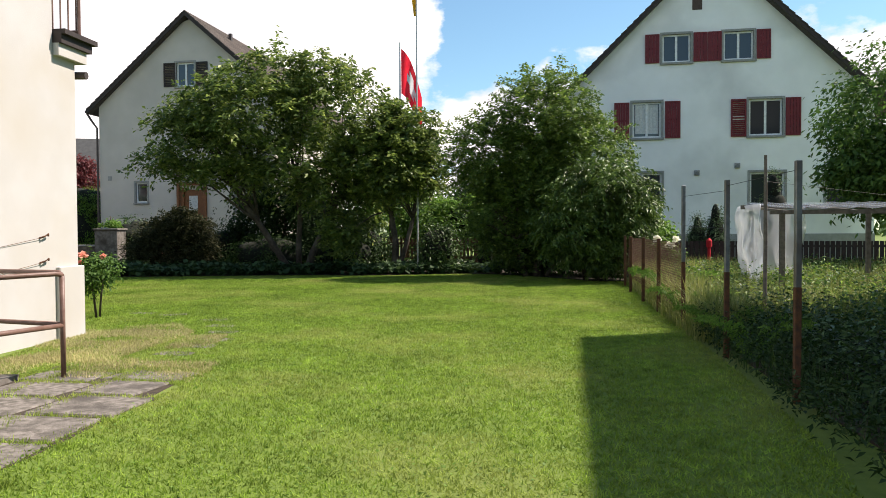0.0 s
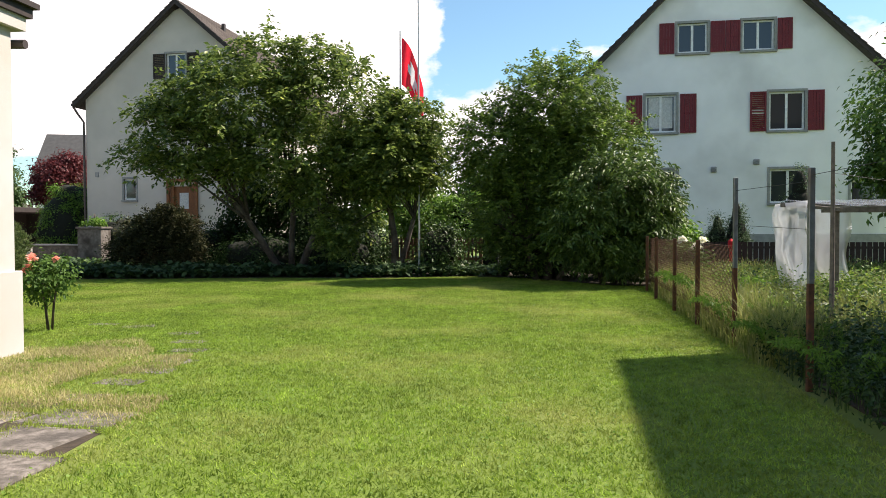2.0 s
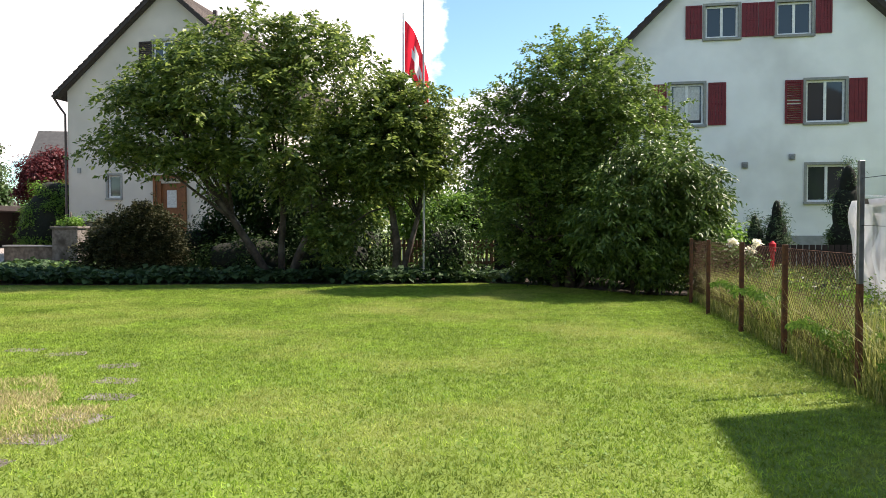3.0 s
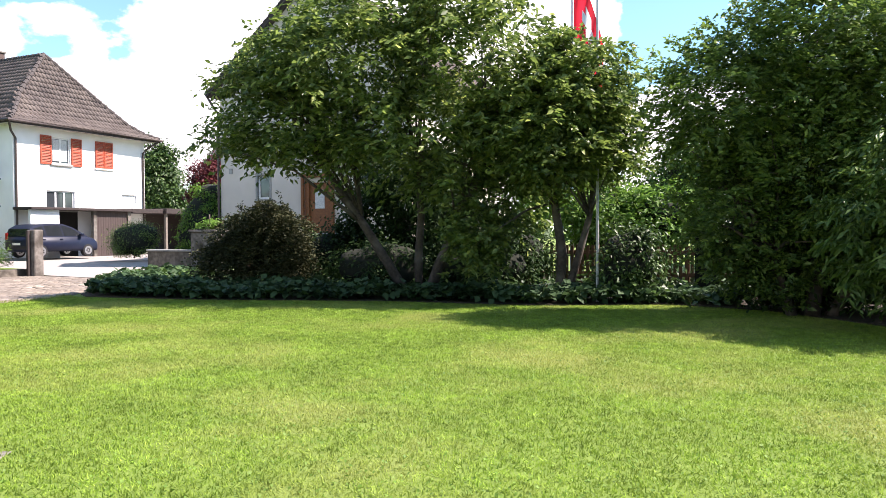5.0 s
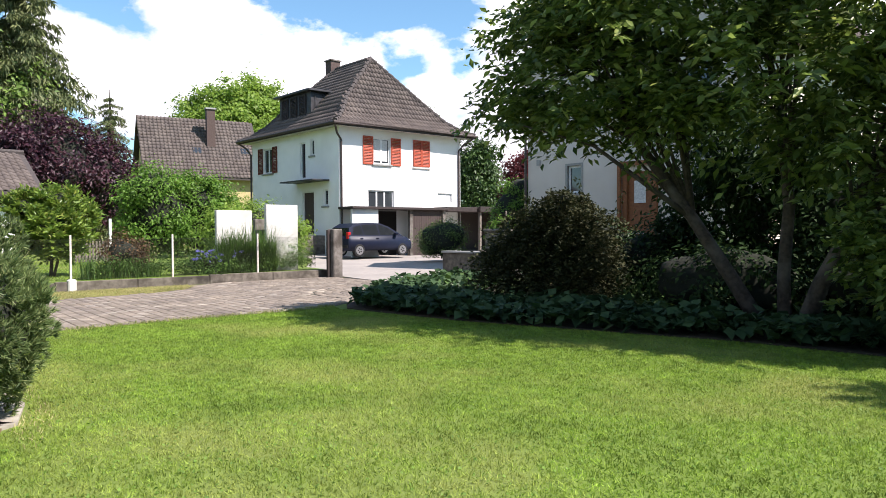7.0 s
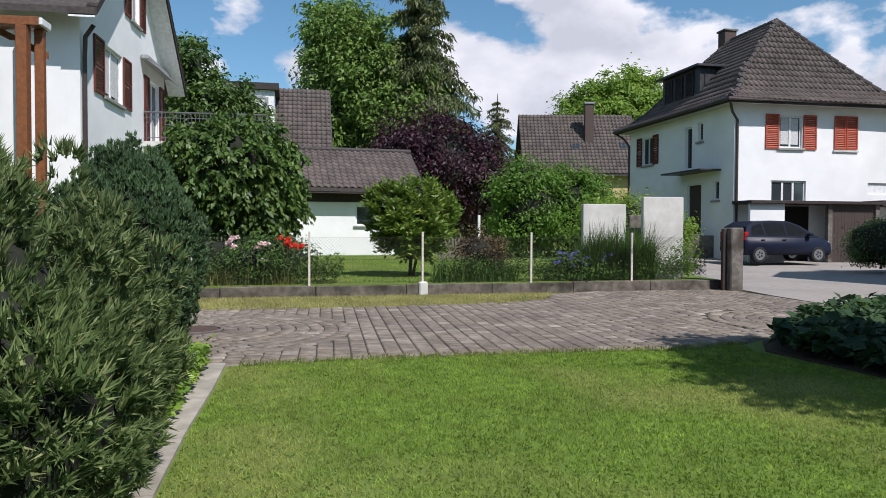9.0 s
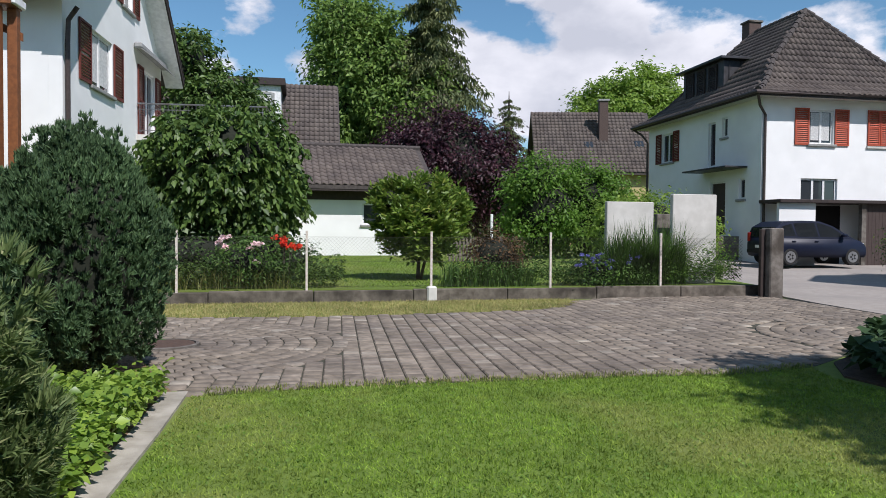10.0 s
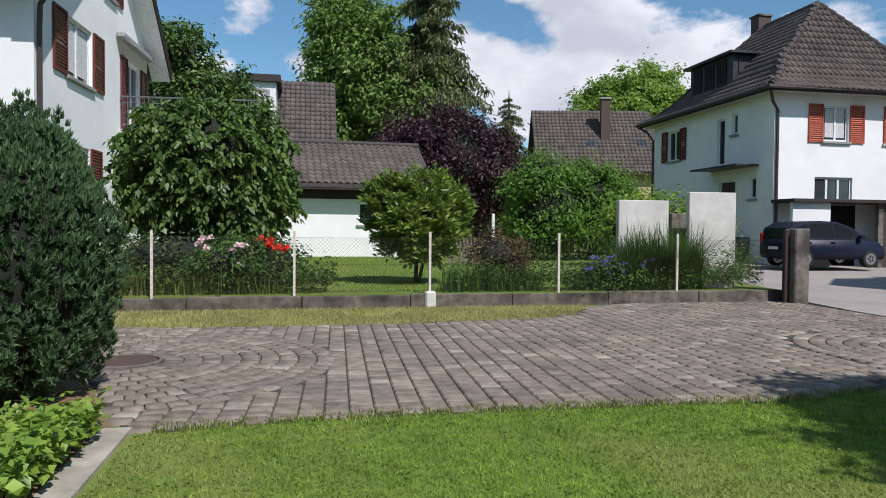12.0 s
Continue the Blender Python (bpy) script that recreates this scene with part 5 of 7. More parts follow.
tree("elder_shrub", (4.05, 19.0, 0), [([(0, 0, 0), (.1, 0, .8), (.3, -.1, 1.8)], [.07, .06, .03]), ([(-.3, 0, 0), (-.5, -.1, .9), (-.9, -.1, 1.8)], [.06, .05, .03]), ([(.2, .1, 0), (.6, 0, .7), (1.0, 0, 1.5)], [.06, .05, .03])],
     [((.1, 0, 2.3), (1.5, 1.3, 1.0)), ((.7, -.1, 1.8), (.9, 1.1, 1.0)), ((-.6, -.2, 1.4), (1.2, 1.0, 1.1)), ((.4, -.2, .9), (1.0, .9, .8))], 1250, 24, .48, .135, M_HORN, "spreading glossy dark-leaved shrub at the corner of the lawn", "shrub", aspect=.34, nlimb=40, droop=.5, shell=.5, twig=dict(level=.5, bow=.3, fan=.7))
bush("privet_bush", (5.6, 20.6, 0), [((0, 0, .9), (.7, .6, .75)), ((.4, 0, 1.2), (.5, .5, .5))], 70, 60, .16, .13, M_BRIGHT, "bright green shrub at the end of the rusty fence", core=.5)
bush("dark_shrub", (-.2, 22.9, 0), [((0, 0, .75), (.65, .6, .8))], 70, 70, .15, .1, M_DEEP, "small dark evergreen shrub under the flagpole", core=.75)
bush("berberis_bush", (-8.95, 24.3, 0), [((.1, 0, 1.75), (.75, .7, .6)), ((0, 0, .9), (1.2, 1.0, .85)), ((-.55, 0, 1.35), (.85, .8, .65)), ((.55, .1, 1.5), (.8, .75, .65)), ((-1.15, -.2, .8), (.55, .6, .5)), ((.9, -.2, 1.0), (.6, .6, .6)), ((.25, 0, 2.0), (.4, .4, .35))], 1150, 34, .6, .085, varied("dusky_leaves", (.024, .034, .014), (.07, .07, .03), rough=.65, translucent=.15, spec=.15), "dense dusky berberis bush with arching shoots beside the drive", core=.3, shell=.6, twig=dict(level=.6, bow=.8, rise=.35, fan=.6))
# leaf colour darkened to imitate the shade under the cherry
bush("laurel_bush", (-4.6, 24.3, 0), [((-1.2, 0, .6), (1.5, .7, .65)), ((1.2, 0, .6), (1.3, .7, .6))], 120, 70, .18, .1, M_SHADELEAF, "low laurel shrubs behind the cherry stems, darkened for shade", core=.75)
bush("round_bush", (-21.6, 36.4, .26), [((0, 0, .8), (.95, .95, .8)), ((.3, .2, 1.0), (.7, .7, .62)), ((-.45, 0, .7), (.6, .6, .6))], 150, 80, .16, .075, M_FINE, "rounded clipped bush by the driveway", core=.85)
bush("hedge_bush", (-20.2, 39.8, 0), [((0, 0, 1.6), (1.25, 1.2, 1.7)), ((.6, .8, 2.2), (1.35, 1.2, 1.75)), ((.2, .4, 3.2), (.8, .8, .75))], 320, 70, .2, .12, M_BRIGHT, "tall green hedge bush beside the beige house", core=.85)
tree("park_tree", (-33.4, 55, 0), [([(0, 0, 0), (0, 0, 3), (.2, 0, 5)], [.3, .25, .15])], [((0, 0, 5.0), (1.8, 1.8, 3.4)), ((.5, 0, 3.6), (1.7, 1.7, 2.4)), ((-.5, .2, 6.6), (1.2, 1.2, 1.5))], 260, 70, .34, .26, M_DEEP, "dark green tree behind the driveway", nlimb=20, core=.5)
tree("red_tree", (-25.6, 50, 0), [([(0, 0, 0), (0, 0, 2), (.1, 0, 4)], [.15, .1, .06])], [((0, 0, 5.0), (1.7, 1.6, 1.25)), ((-.8, 0, 3.9), (1.1, 1.1, .9)), ((.5, 0, 5.9), (.9, .9, .7))], 200, 60, .24, .2, M_RED, "small red-leaved maple beyond the driveway", nlimb=10, core=.4)
tree("plot_tree", (12.25, 19.3, 0), [([(0, 0, 0), (.1, 0, 1.4), (0, .1, 3.0)], [.13, .11, .06])], [((0, 0, 4.2), (2.1, 2.1, 1.9)), ((.3, 0, 2.9), (2.1, 2.0, 1.3)), ((-.8, 0, 3.0), (1.4, 1.4, 1.2))], 250, 80, .27, .16, M_LILAC, "leafy fruit tree beside the vegetable plot", nlimb=25)
for x, y, h, r in ((9.25, 24.6, 2.2, .38), (8.75, 24.9, 1.8, .36), (10.95, 24.0, 3.2, .6)):
    bush("thuja", (x, y, 0), [((0, 0, h * .3), (r, r, h * .33)), ((0, 0, h * .55), (r * .8, r * .8, h * .3)), ((0, 0, h * .8), (r * .42, r * .42, h * .22))], 90, 70, .1, .09, M_YEW, "slim dark green thuja by the house wall", core=.85, aspect=.25)

# west side
tree("hornbeam", (-24.3, 16.75, .25), [([(0, 0, 0), (.05, 0, .8), (0, .05, 1.8)], [.12, .1, .06])], [((0, -.1, 2.65), (1.8, 1.85, 1.5)), ((-.1, 0, 1.95), (1.75, 1.8, .9)), ((.2, .2, 1.45), (1.25, 1.3, .65))], 1700, 20, .42, .15, M_HORN, "dense round-crowned tree with broad drooping leaves", aspect=.66, droop=.75, nlimb=16, core=.74, shell=.75, twig=dict(level=.5, bow=.7, fan=.7))
tree("magnolia", (-22.9, 21.0, .25), [([(0, 0, 0), (.05, 0, .4), (0, .05, 1.1)], [.05, .045, .03]), ([(.05, .05, 0), (.3, .1, .6), (.4, .1, 1.2)], [.04, .035, .02])], [((0, 0, 1.4), (1.1, 1.1, .85)), ((.05, .1, 2.1), (.7, .7, .42)), ((0, -.7, 1.9), (.5, .5, .4)), ((.1, .75, 1.7), (.5, .5, .5)), ((.1, .1, .85), (.75, .75, .35))], 1000, 18, .34, .16, M_MAGNOLIA, "small magnolia with glossy green leaves on the lawn", aspect=.4, nlimb=26, core=.55, droop=-.15, shell=.5, twig=dict(level=.8, bow=.1, rise=.35, fan=.7))
tree("copper_beech", (-46, 30.5, .25), [([(0, 0, 0), (0, 0, 3)], [.25, .18])], [((0, 0, 5), (3.8, 4.2, 3.2)), ((.5, 2.5, 4), (2.6, 2.4, 3.0)), ((-.5, -2.2, 5), (2.6, 2.4, 2.6))], 380, 75, .45, .24, M_PURPLE, "large copper beech with dark purple foliage", nlimb=20, core=.6)
bush("tall_hedge", (-33.9, 31.3, .25), [((0, -.8, 2.0), (1.8, 2.0, 2.0)), ((.4, 1.2, 1.9), (1.6, 2.0, 2.1)), ((0, -1.2, 3.1), (1.3, 1.3, 1.2))], 320, 80, .28, .17, M_BRIGHT, "tall mixed green hedge shrubs on the neighbour's lawn", core=.7)
bush("hazel_bush", (-28.6, 31.8, .25), [((0, 0, 1.3), (1.4, 2.0, 1.2)), ((.3, 1.4, 1.2), (1.1, 1.2, 1.0)), ((.2, -1.3, 1.2), (1.1, 1.1, 1.0))], 220, 75, .22, .15, M_YELG, "bright green hazel bushes behind the concrete slabs", core=.7)
tree("tall_maple", (-66.5, 31, 0), [([(0, 0, 0), (0, 0, 8)], [.4, .25])], [((0, 0, 14), (5.5, 5, 6.5)), ((2, 3, 11), (5, 4.5, 5)), ((0, -1.5, 18), (3.5, 3.5, 3.2)), ((0, 0, 7), (5, 6, 4))], 900, 75, .5, .4, M_MAPLE, "tall deciduous tree with a full green crown", nlimb=20, core=.6)
tree("lime_tree", (-79, 65.5, 0), [([(0, 0, 0), (0, 0, 8)], [.4, .25])], [((0, 0, 14), (6, 6.5, 6)), ((0, 3.5, 16.5), (4, 4, 4.5)), ((0, -3.5, 13), (4, 4, 4))], 560, 70, .55, .5, M_YELG, "tall yellow-green tree beyond the roofs", nlimb=20, core=.4)
tree("garden_tree", (-47, 17.5, 0), [([(0, 0, 0), (0, 0, 4)], [.25, .2])], [((0, 0, 7), (2.6, 3.0, 3.4)), ((.5, 1.8, 6), (2, 2.2, 2.6)), ((0, -1.2, 10), (1.8, 1.8, 1.8))], 360, 70, .32, .28, M_HORN, "dark green tree behind the white house", nlimb=12, core=.6)
tree("dark_tree", (-48, 58, 0), [([(0, 0, 0), (0, 0, 4)], [.25, .2])], [((0, 0, 9), (3, 5, 4.5)), ((1, 4, 10), (2.5, 3, 3.5))], 200, 60, .6, .35, M_DEEP, "dark tree tops behind the hipped roof", nlimb=8, core=.6)


def spruce(base, h, r, rows, label, seed):
    rnd = np.random.default_rng(seed)
    root = thing("spruce", pose(*base), label, "tree")
    bm = bmesh.new()
    tube(bm, [(0, 0, 0), (0, 0, h * .6), (0, 0, h)], [r * .08, r * .05, .03], 8)
    part("trunk", bm, M_BARK, root)
    P, O = [], []
    for i in range(rows):
        k = i / rows
        z = h * (.06 + .92 * k)
        rr = r * (1 - k) ** .8 * rnd.uniform(.8, 1.15) + .15
        for a in rnd.uniform(0, 2 * np.pi, max(4, int(9 * (1 - k) + 4))):
            L = rr * rnd.uniform(.7, 1.1)
            n = max(5, int(L / .16))
            s = np.linspace(.1, 1, n)
            for t in s:
                m = 11
                w = .12 * L * (1 - t * .6)
                c = np.array([math.cos(a) * L * t, math.sin(a) * L * t, z - .28 * L * t * t * 1.3 + .05 * L * t])
                P.append(c + rnd.normal(size=(m, 3)) * np.array([w, w, w * .5]))
                O.append(np.tile([math.cos(a) * .6, math.sin(a) * .6, -.9], (m, 1)))
    P, O = np.concatenate(P), np.concatenate(O)
    v, f = leaves(P, h * .017, .3, O, .6, .2)
    raw("foliage", v, f, M_SPRUCE, root)


spruce((-63.3, 35.6, 0), 27, 7.2, 34, "tall dark spruce with drooping boughs", 3)
spruce((-92.4, 57.0, 0), 19.5, 8.0, 24, "slim dark spruce far beyond the roofs", 5)
spruce((-27, 75, 0), 12, 2.4, 16, "small distant spruce beyond the grey roof", 6)


# evergreens beside the path
def lobed(blobs, n, r, h):
    """The same ellipsoids with small lobes standing out of their surface."""
    c, w = clumps_in(blobs, n, .9)
    out = list(blobs)
    for p, d in zip(c, w):
        if p[2] > .1:
            k = random.uniform(.7, 1.25)
            out.append((tuple(p - d * r * .35), (r * k, r * k, h * k)))
    return out


def needles(root, blobs, n, tuft, length, width, material, upward, spread, name="needles", scatter=.12, solid=99, small=50):
    """Tufts of fine upright needles over a set of ellipsoids."""
    c, w = [], []
    for i, (o, r) in enumerate(blobs):
        u = unit(n if i < solid else small)
        c.append(np.array(o) + u * np.array(r) * RNG.uniform(.9, 1.03, len(u))[:, None])
        w.append(u)
    c, w = np.concatenate(c), np.concatenate(w)
    keep = c[:, 2] > .04
    c, w = c[keep], w[keep]
    k = np.repeat(np.arange(len(c)), tuft)
    d = w[k] * spread + np.array([0, 0, upward]) + RNG.normal(size=(len(k), 3)) * .5
    d /= np.linalg.norm(d, axis=1)[:, None]
    s = np.cross(d, unit(len(k)))
    s /= np.linalg.norm(s, axis=1)[:, None]
    p = c[k] + RNG.normal(size=(len(k), 3)) * length * scatter
    ln = length * RNG.uniform(.6, 1.3, len(k))[:, None]
    v = np.empty((len(k), 3, 3))
    v[:, 0], v[:, 1], v[:, 2] = p - s * width / 2, p + s * width / 2, p + d * ln
    raw(name, v.reshape(-1, 3), np.arange(len(k) * 3).reshape(-1, 3), material, root)


def evergreen(name, base, blobs, n, tuft, length, width, material, upward, spread, label, core=.86, lobes=(60, .2, .2)):
    root = thing(name, pose(*base), label, "shrub")
    solid = len(blobs)
    allb = lobed(blobs, *lobes)
    needles(root, allb, n, tuft, length, width, material, upward, spread, solid=solid)
    # dark solid under the needles stands in for inner shade
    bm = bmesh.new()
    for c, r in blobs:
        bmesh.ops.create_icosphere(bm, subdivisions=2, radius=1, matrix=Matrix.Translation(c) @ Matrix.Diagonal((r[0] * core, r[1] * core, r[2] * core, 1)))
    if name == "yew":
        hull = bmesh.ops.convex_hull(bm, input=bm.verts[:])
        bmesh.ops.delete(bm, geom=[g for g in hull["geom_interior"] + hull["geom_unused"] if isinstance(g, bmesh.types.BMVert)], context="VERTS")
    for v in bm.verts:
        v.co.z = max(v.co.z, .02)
    part("shade_core", bm, M_SHADECORE, root, smooth=True)
    bm = bmesh.new()
    tube(bm, [(0, 0, -.02), (.03, 0, .4)], [.06, .05], 8)
    part("stem", bm, M_BARK, root)
    return root


evergreen("dwarf_pine", (-8.75, 13.35, 0), [((0, 0, .95), (1.6, 1.6, .98)), ((-.75, .65, .75), (1.0, 1.0, .75)), ((.4, .7, .75), (.95, .9, .7)), ((-1.3, 1.0, .5), (.7, .65, .5)), ((.3, -.7, .9), (1.1, 1.0, .8))], 1700, 18, .06, .0125, M_PINE, .75, .9, "large mounded dwarf pine with upright candle tufts", lobes=(300, .14, .17))
evergreen("yew", (-14.5, 14.55, 0), [((0, .05, 1.1), (.85, .9, 1.1)), ((-.4, .12, 1.66), (.6, .58, .7)), ((.1, .12, 1.35), (.62, .62, .82)), ((-.7, .0, 1.8), (.45, .42, .58)), ((-.2, -.3, 1.05), (.7, .55, .95))], 1700, 16, .06, .02, M_YEW, 1.2, .6, "dense upright blue-green yew", core=.8, lobes=(260, .1, .24))


# leafy plants as beds of leaves on short stalks
def leaf_bed(name, poly, per_m2, h, size, material, label, z=0.02, aspect=.85, category="plants", hmin=.5):
    q = np.array(poly)
    lo, hi = q.min(0), q.max(0)
    n = int((hi - lo).prod() * per_m2)
    p = RNG.uniform(lo, hi, (n, 2))
    p = p[inside_np(poly, p)]
    hh = h * (RNG.uniform(hmin, 1.0, len(p)) ** .7) * np.array([.8 + .45 * noise.noise(Vector((a * .9, b * .9, 1.7))) for a, b in p])
    pos = np.c_[p, z + hh * RNG.uniform(.35, 1, len(p))]
    v, f = leaves(pos, size, aspect, None, .2, 1.0)
    return tagged(raw(name, v, f, material, None, label), category=category)


leaf_bed("ground_cover", [(-12.35, 22.4), (-11.8, 21.75), (-9.0, 21.5), (-5.0, 21.95), (-2.0, 21.7), (.6, 22.35), (1.9, 22.0), (1.9, 23.6), (-2, 23.2), (-9, 23.3), (-12, 24.5), (-13.6, 29), (-14.6, 28.5), (-13.4, 24)], 360, .42, .165, M_COVER, "dense broad-leaved ground cover along the shrub bed", category="ground cover")
leaf_bed("bed_greenery", [(-13.6, 24), (-9, 23.2), (-2, 23), (4.5, 20), (6, 26), (-14, 29)], 60, .45, .14, M_DEEP, "shaded low greenery under the trees")
leaf_bed("lime_plants", [(-13.1, 15.45), (-10.4, 14.95), (-9.7, 14.7), (-10.6, 13.6), (-13.6, 13.9)], 3000, .4, .07, M_LIME, "lime-green broad-leaved edging plants", aspect=.78)

# dark picket fence behind the trees
pf = thing("picket_fence", pose(-11.0, 27.3, 0, 0, 0, -9.5), "brown-stained wooden picket fence behind the shrubs", "fence")
for z in (.35, .85):
    part("rail", boxes((0, 17.5, .03, .075, z, z + .09)), M_PICKET, pf)
proto = None
for k in range(140):
    if proto is None:
        bm = prism([(0, 0), (.07, 0), (.07, .025), (0, .025)], .1, 1.08)
        proto = part("picket", bm, M_PICKET, pf)
    else:
        s = proto.copy()
        scene.collection.objects.link(s)
        s.location = (k * .125, 0, .02 * math.sin(k * 1.7))
for k in range(8):
    part("post", boxes((k * 2.45, k * 2.45 + .1, .08, .18, 0, 1.05)), M_PICKET, pf)
part("stone_kerb", boxes((0, 17.5, -.05, .2, -.1, .09)), M_CONC, pf)
gt = thing("garden_cabinet", pose(1.1, 23.25, 0, 0, 0, -9.5), "dark narrow upright cabinet standing before the fence", "cabinet")
part("body", boxes((.0, .46, .0, .3, -.05, 1.37), bevel=.012), M_DARK, gt)
part("lid", boxes((-.015, .475, -.02, .32, 1.37, 1.41), bevel=.015), M_DARK, gt)
part("door_panel", boxes((.03, .43, -.012, .001, .08, 1.32), bevel=.006), M_DARK, gt)

# greenery in the garden behind the fence
bush("hydrangea_bush", (-.2, 28.2, 0), [((0, 0, 1.2), (1.5, 1.2, 1.2)), ((-.7, 0, 1.9), (1.1, 1.0, 1.0)), ((.9, 0, 1.7), (1.0, 1.0, 1.0))], 170, 70, .22, .16, M_BRIGHT, "sunlit bright green bushes behind the picket fence", core=.6)
tree("apple_tree", (3.5, 31.5, 0), [([(0, 0, 0), (0, 0, 1.6)], [.14, .1])], [((0, 0, 3.2), (2.4, 1.8, 1.7)), ((-2.0, 0, 2.6), (1.6, 1.4, 1.4)), ((1.2, 0, 4.2), (1.4, 1.2, 1.1))], 220, 70, .3, .17, M_LILAC, "apple tree in the garden behind the fence", core=.5, nlimb=12)
tree("plum_tree", (-2.2, 31.0, 0), [([(0, 0, 0), (0, 0, 1.8)], [.13, .1])], [((0, 0, 3.0), (1.6, 1.5, 1.7)), ((.3, 0, 4.2), (1.2, 1.2, 1.2))], 130, 70, .28, .16, M_BRIGHT, "light green plum tree behind the fence", core=.4, nlimb=12)
# filler foliage, added and coloured dark to deepen the shade beneath the crown
tree("hazel_tree", (-5.8, 26.4, 0), [([(0, 0, 0), (0, 0, 1.0), (.1, 0, 2.0)], [.08, .07, .05]), ([(.2, 0, 0), (.5, 0, 1.2), (.9, 0, 2.0)], [.07, .06, .04])], [((-.2, 0, 2.9), (1.5, .9, 1.3)), ((1.1, 0, 2.3), (1.2, .9, 1.2)), ((-.9, 0, 1.6), (1.0, .8, .9))], 230, 80, .22, .13, M_SHADELEAF, "hazel added behind the cherry tree, darkened for shade", nlimb=14)
bush("garden_shrub", (-7.6, 26.2, 0), [((0, 0, .8), (1.2, .8, .8)), ((1.9, .2, .7), (1.1, .7, .7))], 120, 70, .2, .12, M_SHADELEAF, "shrubs against the picket fence, darkened for shade", core=.7)
bush("snowball_bush", (-3.0, 25.2, 0), [((0, 0, .9), (1.3, .8, .9)), ((-1.2, .1, 1.4), (1.0, .7, 1.0))], 130, 75, .22, .12, M_SHADELEAF, "leafy bush between the tree stems, darkened for shade", core=.65)
bush("corner_shrub", (3.6, 21.6, 0), [((-.9, .2, 1.1), (1.2, .8, 1.3)), ((1.0, -.6, .8), (.9, .8, .9)), ((.3, .3, 1.8), (1.1, .8, 1.0))], 240, 80, .2, .1, M_SHADELEAF, "dark dense shrub under the lilac", core=.8)
bush("low_hedge", (-12.4, 30.6, 0), [((-.6, 0, 1.0), (1.3, .9, .95)), ((1.0, 0, .9), (1.3, .9, .9))], 160, 70, .18, .1, M_DEEP, "clipped dark hedge before the beige house", core=.85)
pl = thing("gate_pillar", pose(-13.4, 29.2, 0, 0, 0, ROT), "square concrete pillar with plants on top", "pillar")
part("shaft", boxes((-.5, .5, -.3, .3, -.1, 1.42), bevel=.02), M_CONC, pl)
part("coping", boxes((-.55, .55, -.35, .35, 1.42, 1.5), bevel=.015), M_CONC, pl)
bush("pillar_plant", (-13.4, 29.2, 1.5), [((0, 0, .15), (.42, .25, .18))], 30, 50, .08, .08, M_BRIGHT, "green trailing plant on the concrete pillar", core=.6, nlimb=0)
sw = thing("low_wall", pose(-16.0, 29.75, 0, 0, 0, -12), "low grey concrete retaining wall by the driveway", "wall")
part("wall_block", boxes((0, 2.1, -.12, .12, -.1, .78), bevel=.02), M_WALLC, sw)
part("coping", boxes((-.02, 2.12, -.16, .16, .78, .84), bevel=.01), M_STONE, sw)

# ---- flagpoles ----
fp = thing("flagpole", pose(-.78, 22.5, 0), "slim pale metal flagpole with a yellow pennant", "flagpole")
bm = bmesh.new()
tube(bm, [(0, 0, 0), (0, 0, 4.5), (0, 0, 8.9)], [.032, .028, .02], 10)
part("pole", bm, M_POLE, fp)
bm = bmesh.new()
for i in range(6):
    for j in range(2):
        bm.verts.new((-.02 - (.16 - .02 * i) * j, .03 * math.sin(i), 8.75 - .16 * i))
bm.verts.ensure_lookup_table()
for i in range(5):
    bm.faces.new((bm.verts[2 * i], bm.verts[2 * i + 1], bm.verts[2 * i + 3], bm.verts[2 * i + 2]))
bmesh.ops.solidify(bm, geom=bm.faces[:], thickness=.006)
part("pennant", bm, M_PENNANT, fp)
fs = thing("flagpole", pose(-1.66, 28.7, 0), "white flagpole with a limp red flag bearing a white cross", "flagpole")
bm = bmesh.new()
tube(bm, [(0, 0, 0), (0, 0, 4.5), (0, 0, 8.75)], [.06, .05, .03], 10)
part("pole", bm, M_FLAGW, fs)


def cloth(x0, x1, z0, z1, off, n=18):
    """Part of the limp flag: x across, z along the hoist; it sags and folds away from the pole."""
    bm = bmesh.new()
    g = {}
    for i in range(n + 1):
        for j in range(n + 1):
            a, b = x0 + (x1 - x0) * i / n, z0 + (z1 - z0) * j / n
            fold = .11 * math.sin(a * 7.0 + b * 1.1) * min(1, a * 2)
            g[i, j] = bm.verts.new((.05 + a * .56, fold + off, 8.5 - b - a * a * .75 - a * .25))
    for i in range(n):
        for j in range(n):
            bm.faces.new((g[i, j], g[i + 1, j], g[i + 1, j + 1], g[i, j + 1]))
    return bm


flag = part("flag", cloth(0, 1.45, 0, 1.75, 0), M_FLAGR, fs, smooth=True)
for off in (-.012,):
    part("cross_bar", cloth(.42, 1.03, .72, 1.03, off), M_FLAGW, flag, "white cross on the flag", smooth=True)
    part("cross_bar", cloth(.60, .86, .46, .718, off), M_FLAGW, flag, "white cross on the flag", smooth=True)
    part("cross_bar", cloth(.60, .86, 1.032, 1.30, off), M_FLAGW, flag, "white cross on the flag", smooth=True)

# ---- cellar stairwell, slabs and stepping stones beside the house ----
sx = thing("stairwell", pose(0, 0, 0), "sunken cellar stairwell with concrete walls", "stairwell", kind="structure")
for b in ((-5.6, -4.02, 6.5, 6.62, -2.2, .05), (-4.02, -3.9, 5.0, 6.62, -2.2, .05), (-5.6, -4.02, 4.98, 5.1, -2.2, .05)):
    part("side_wall", boxes(b), M_CONC, sx)
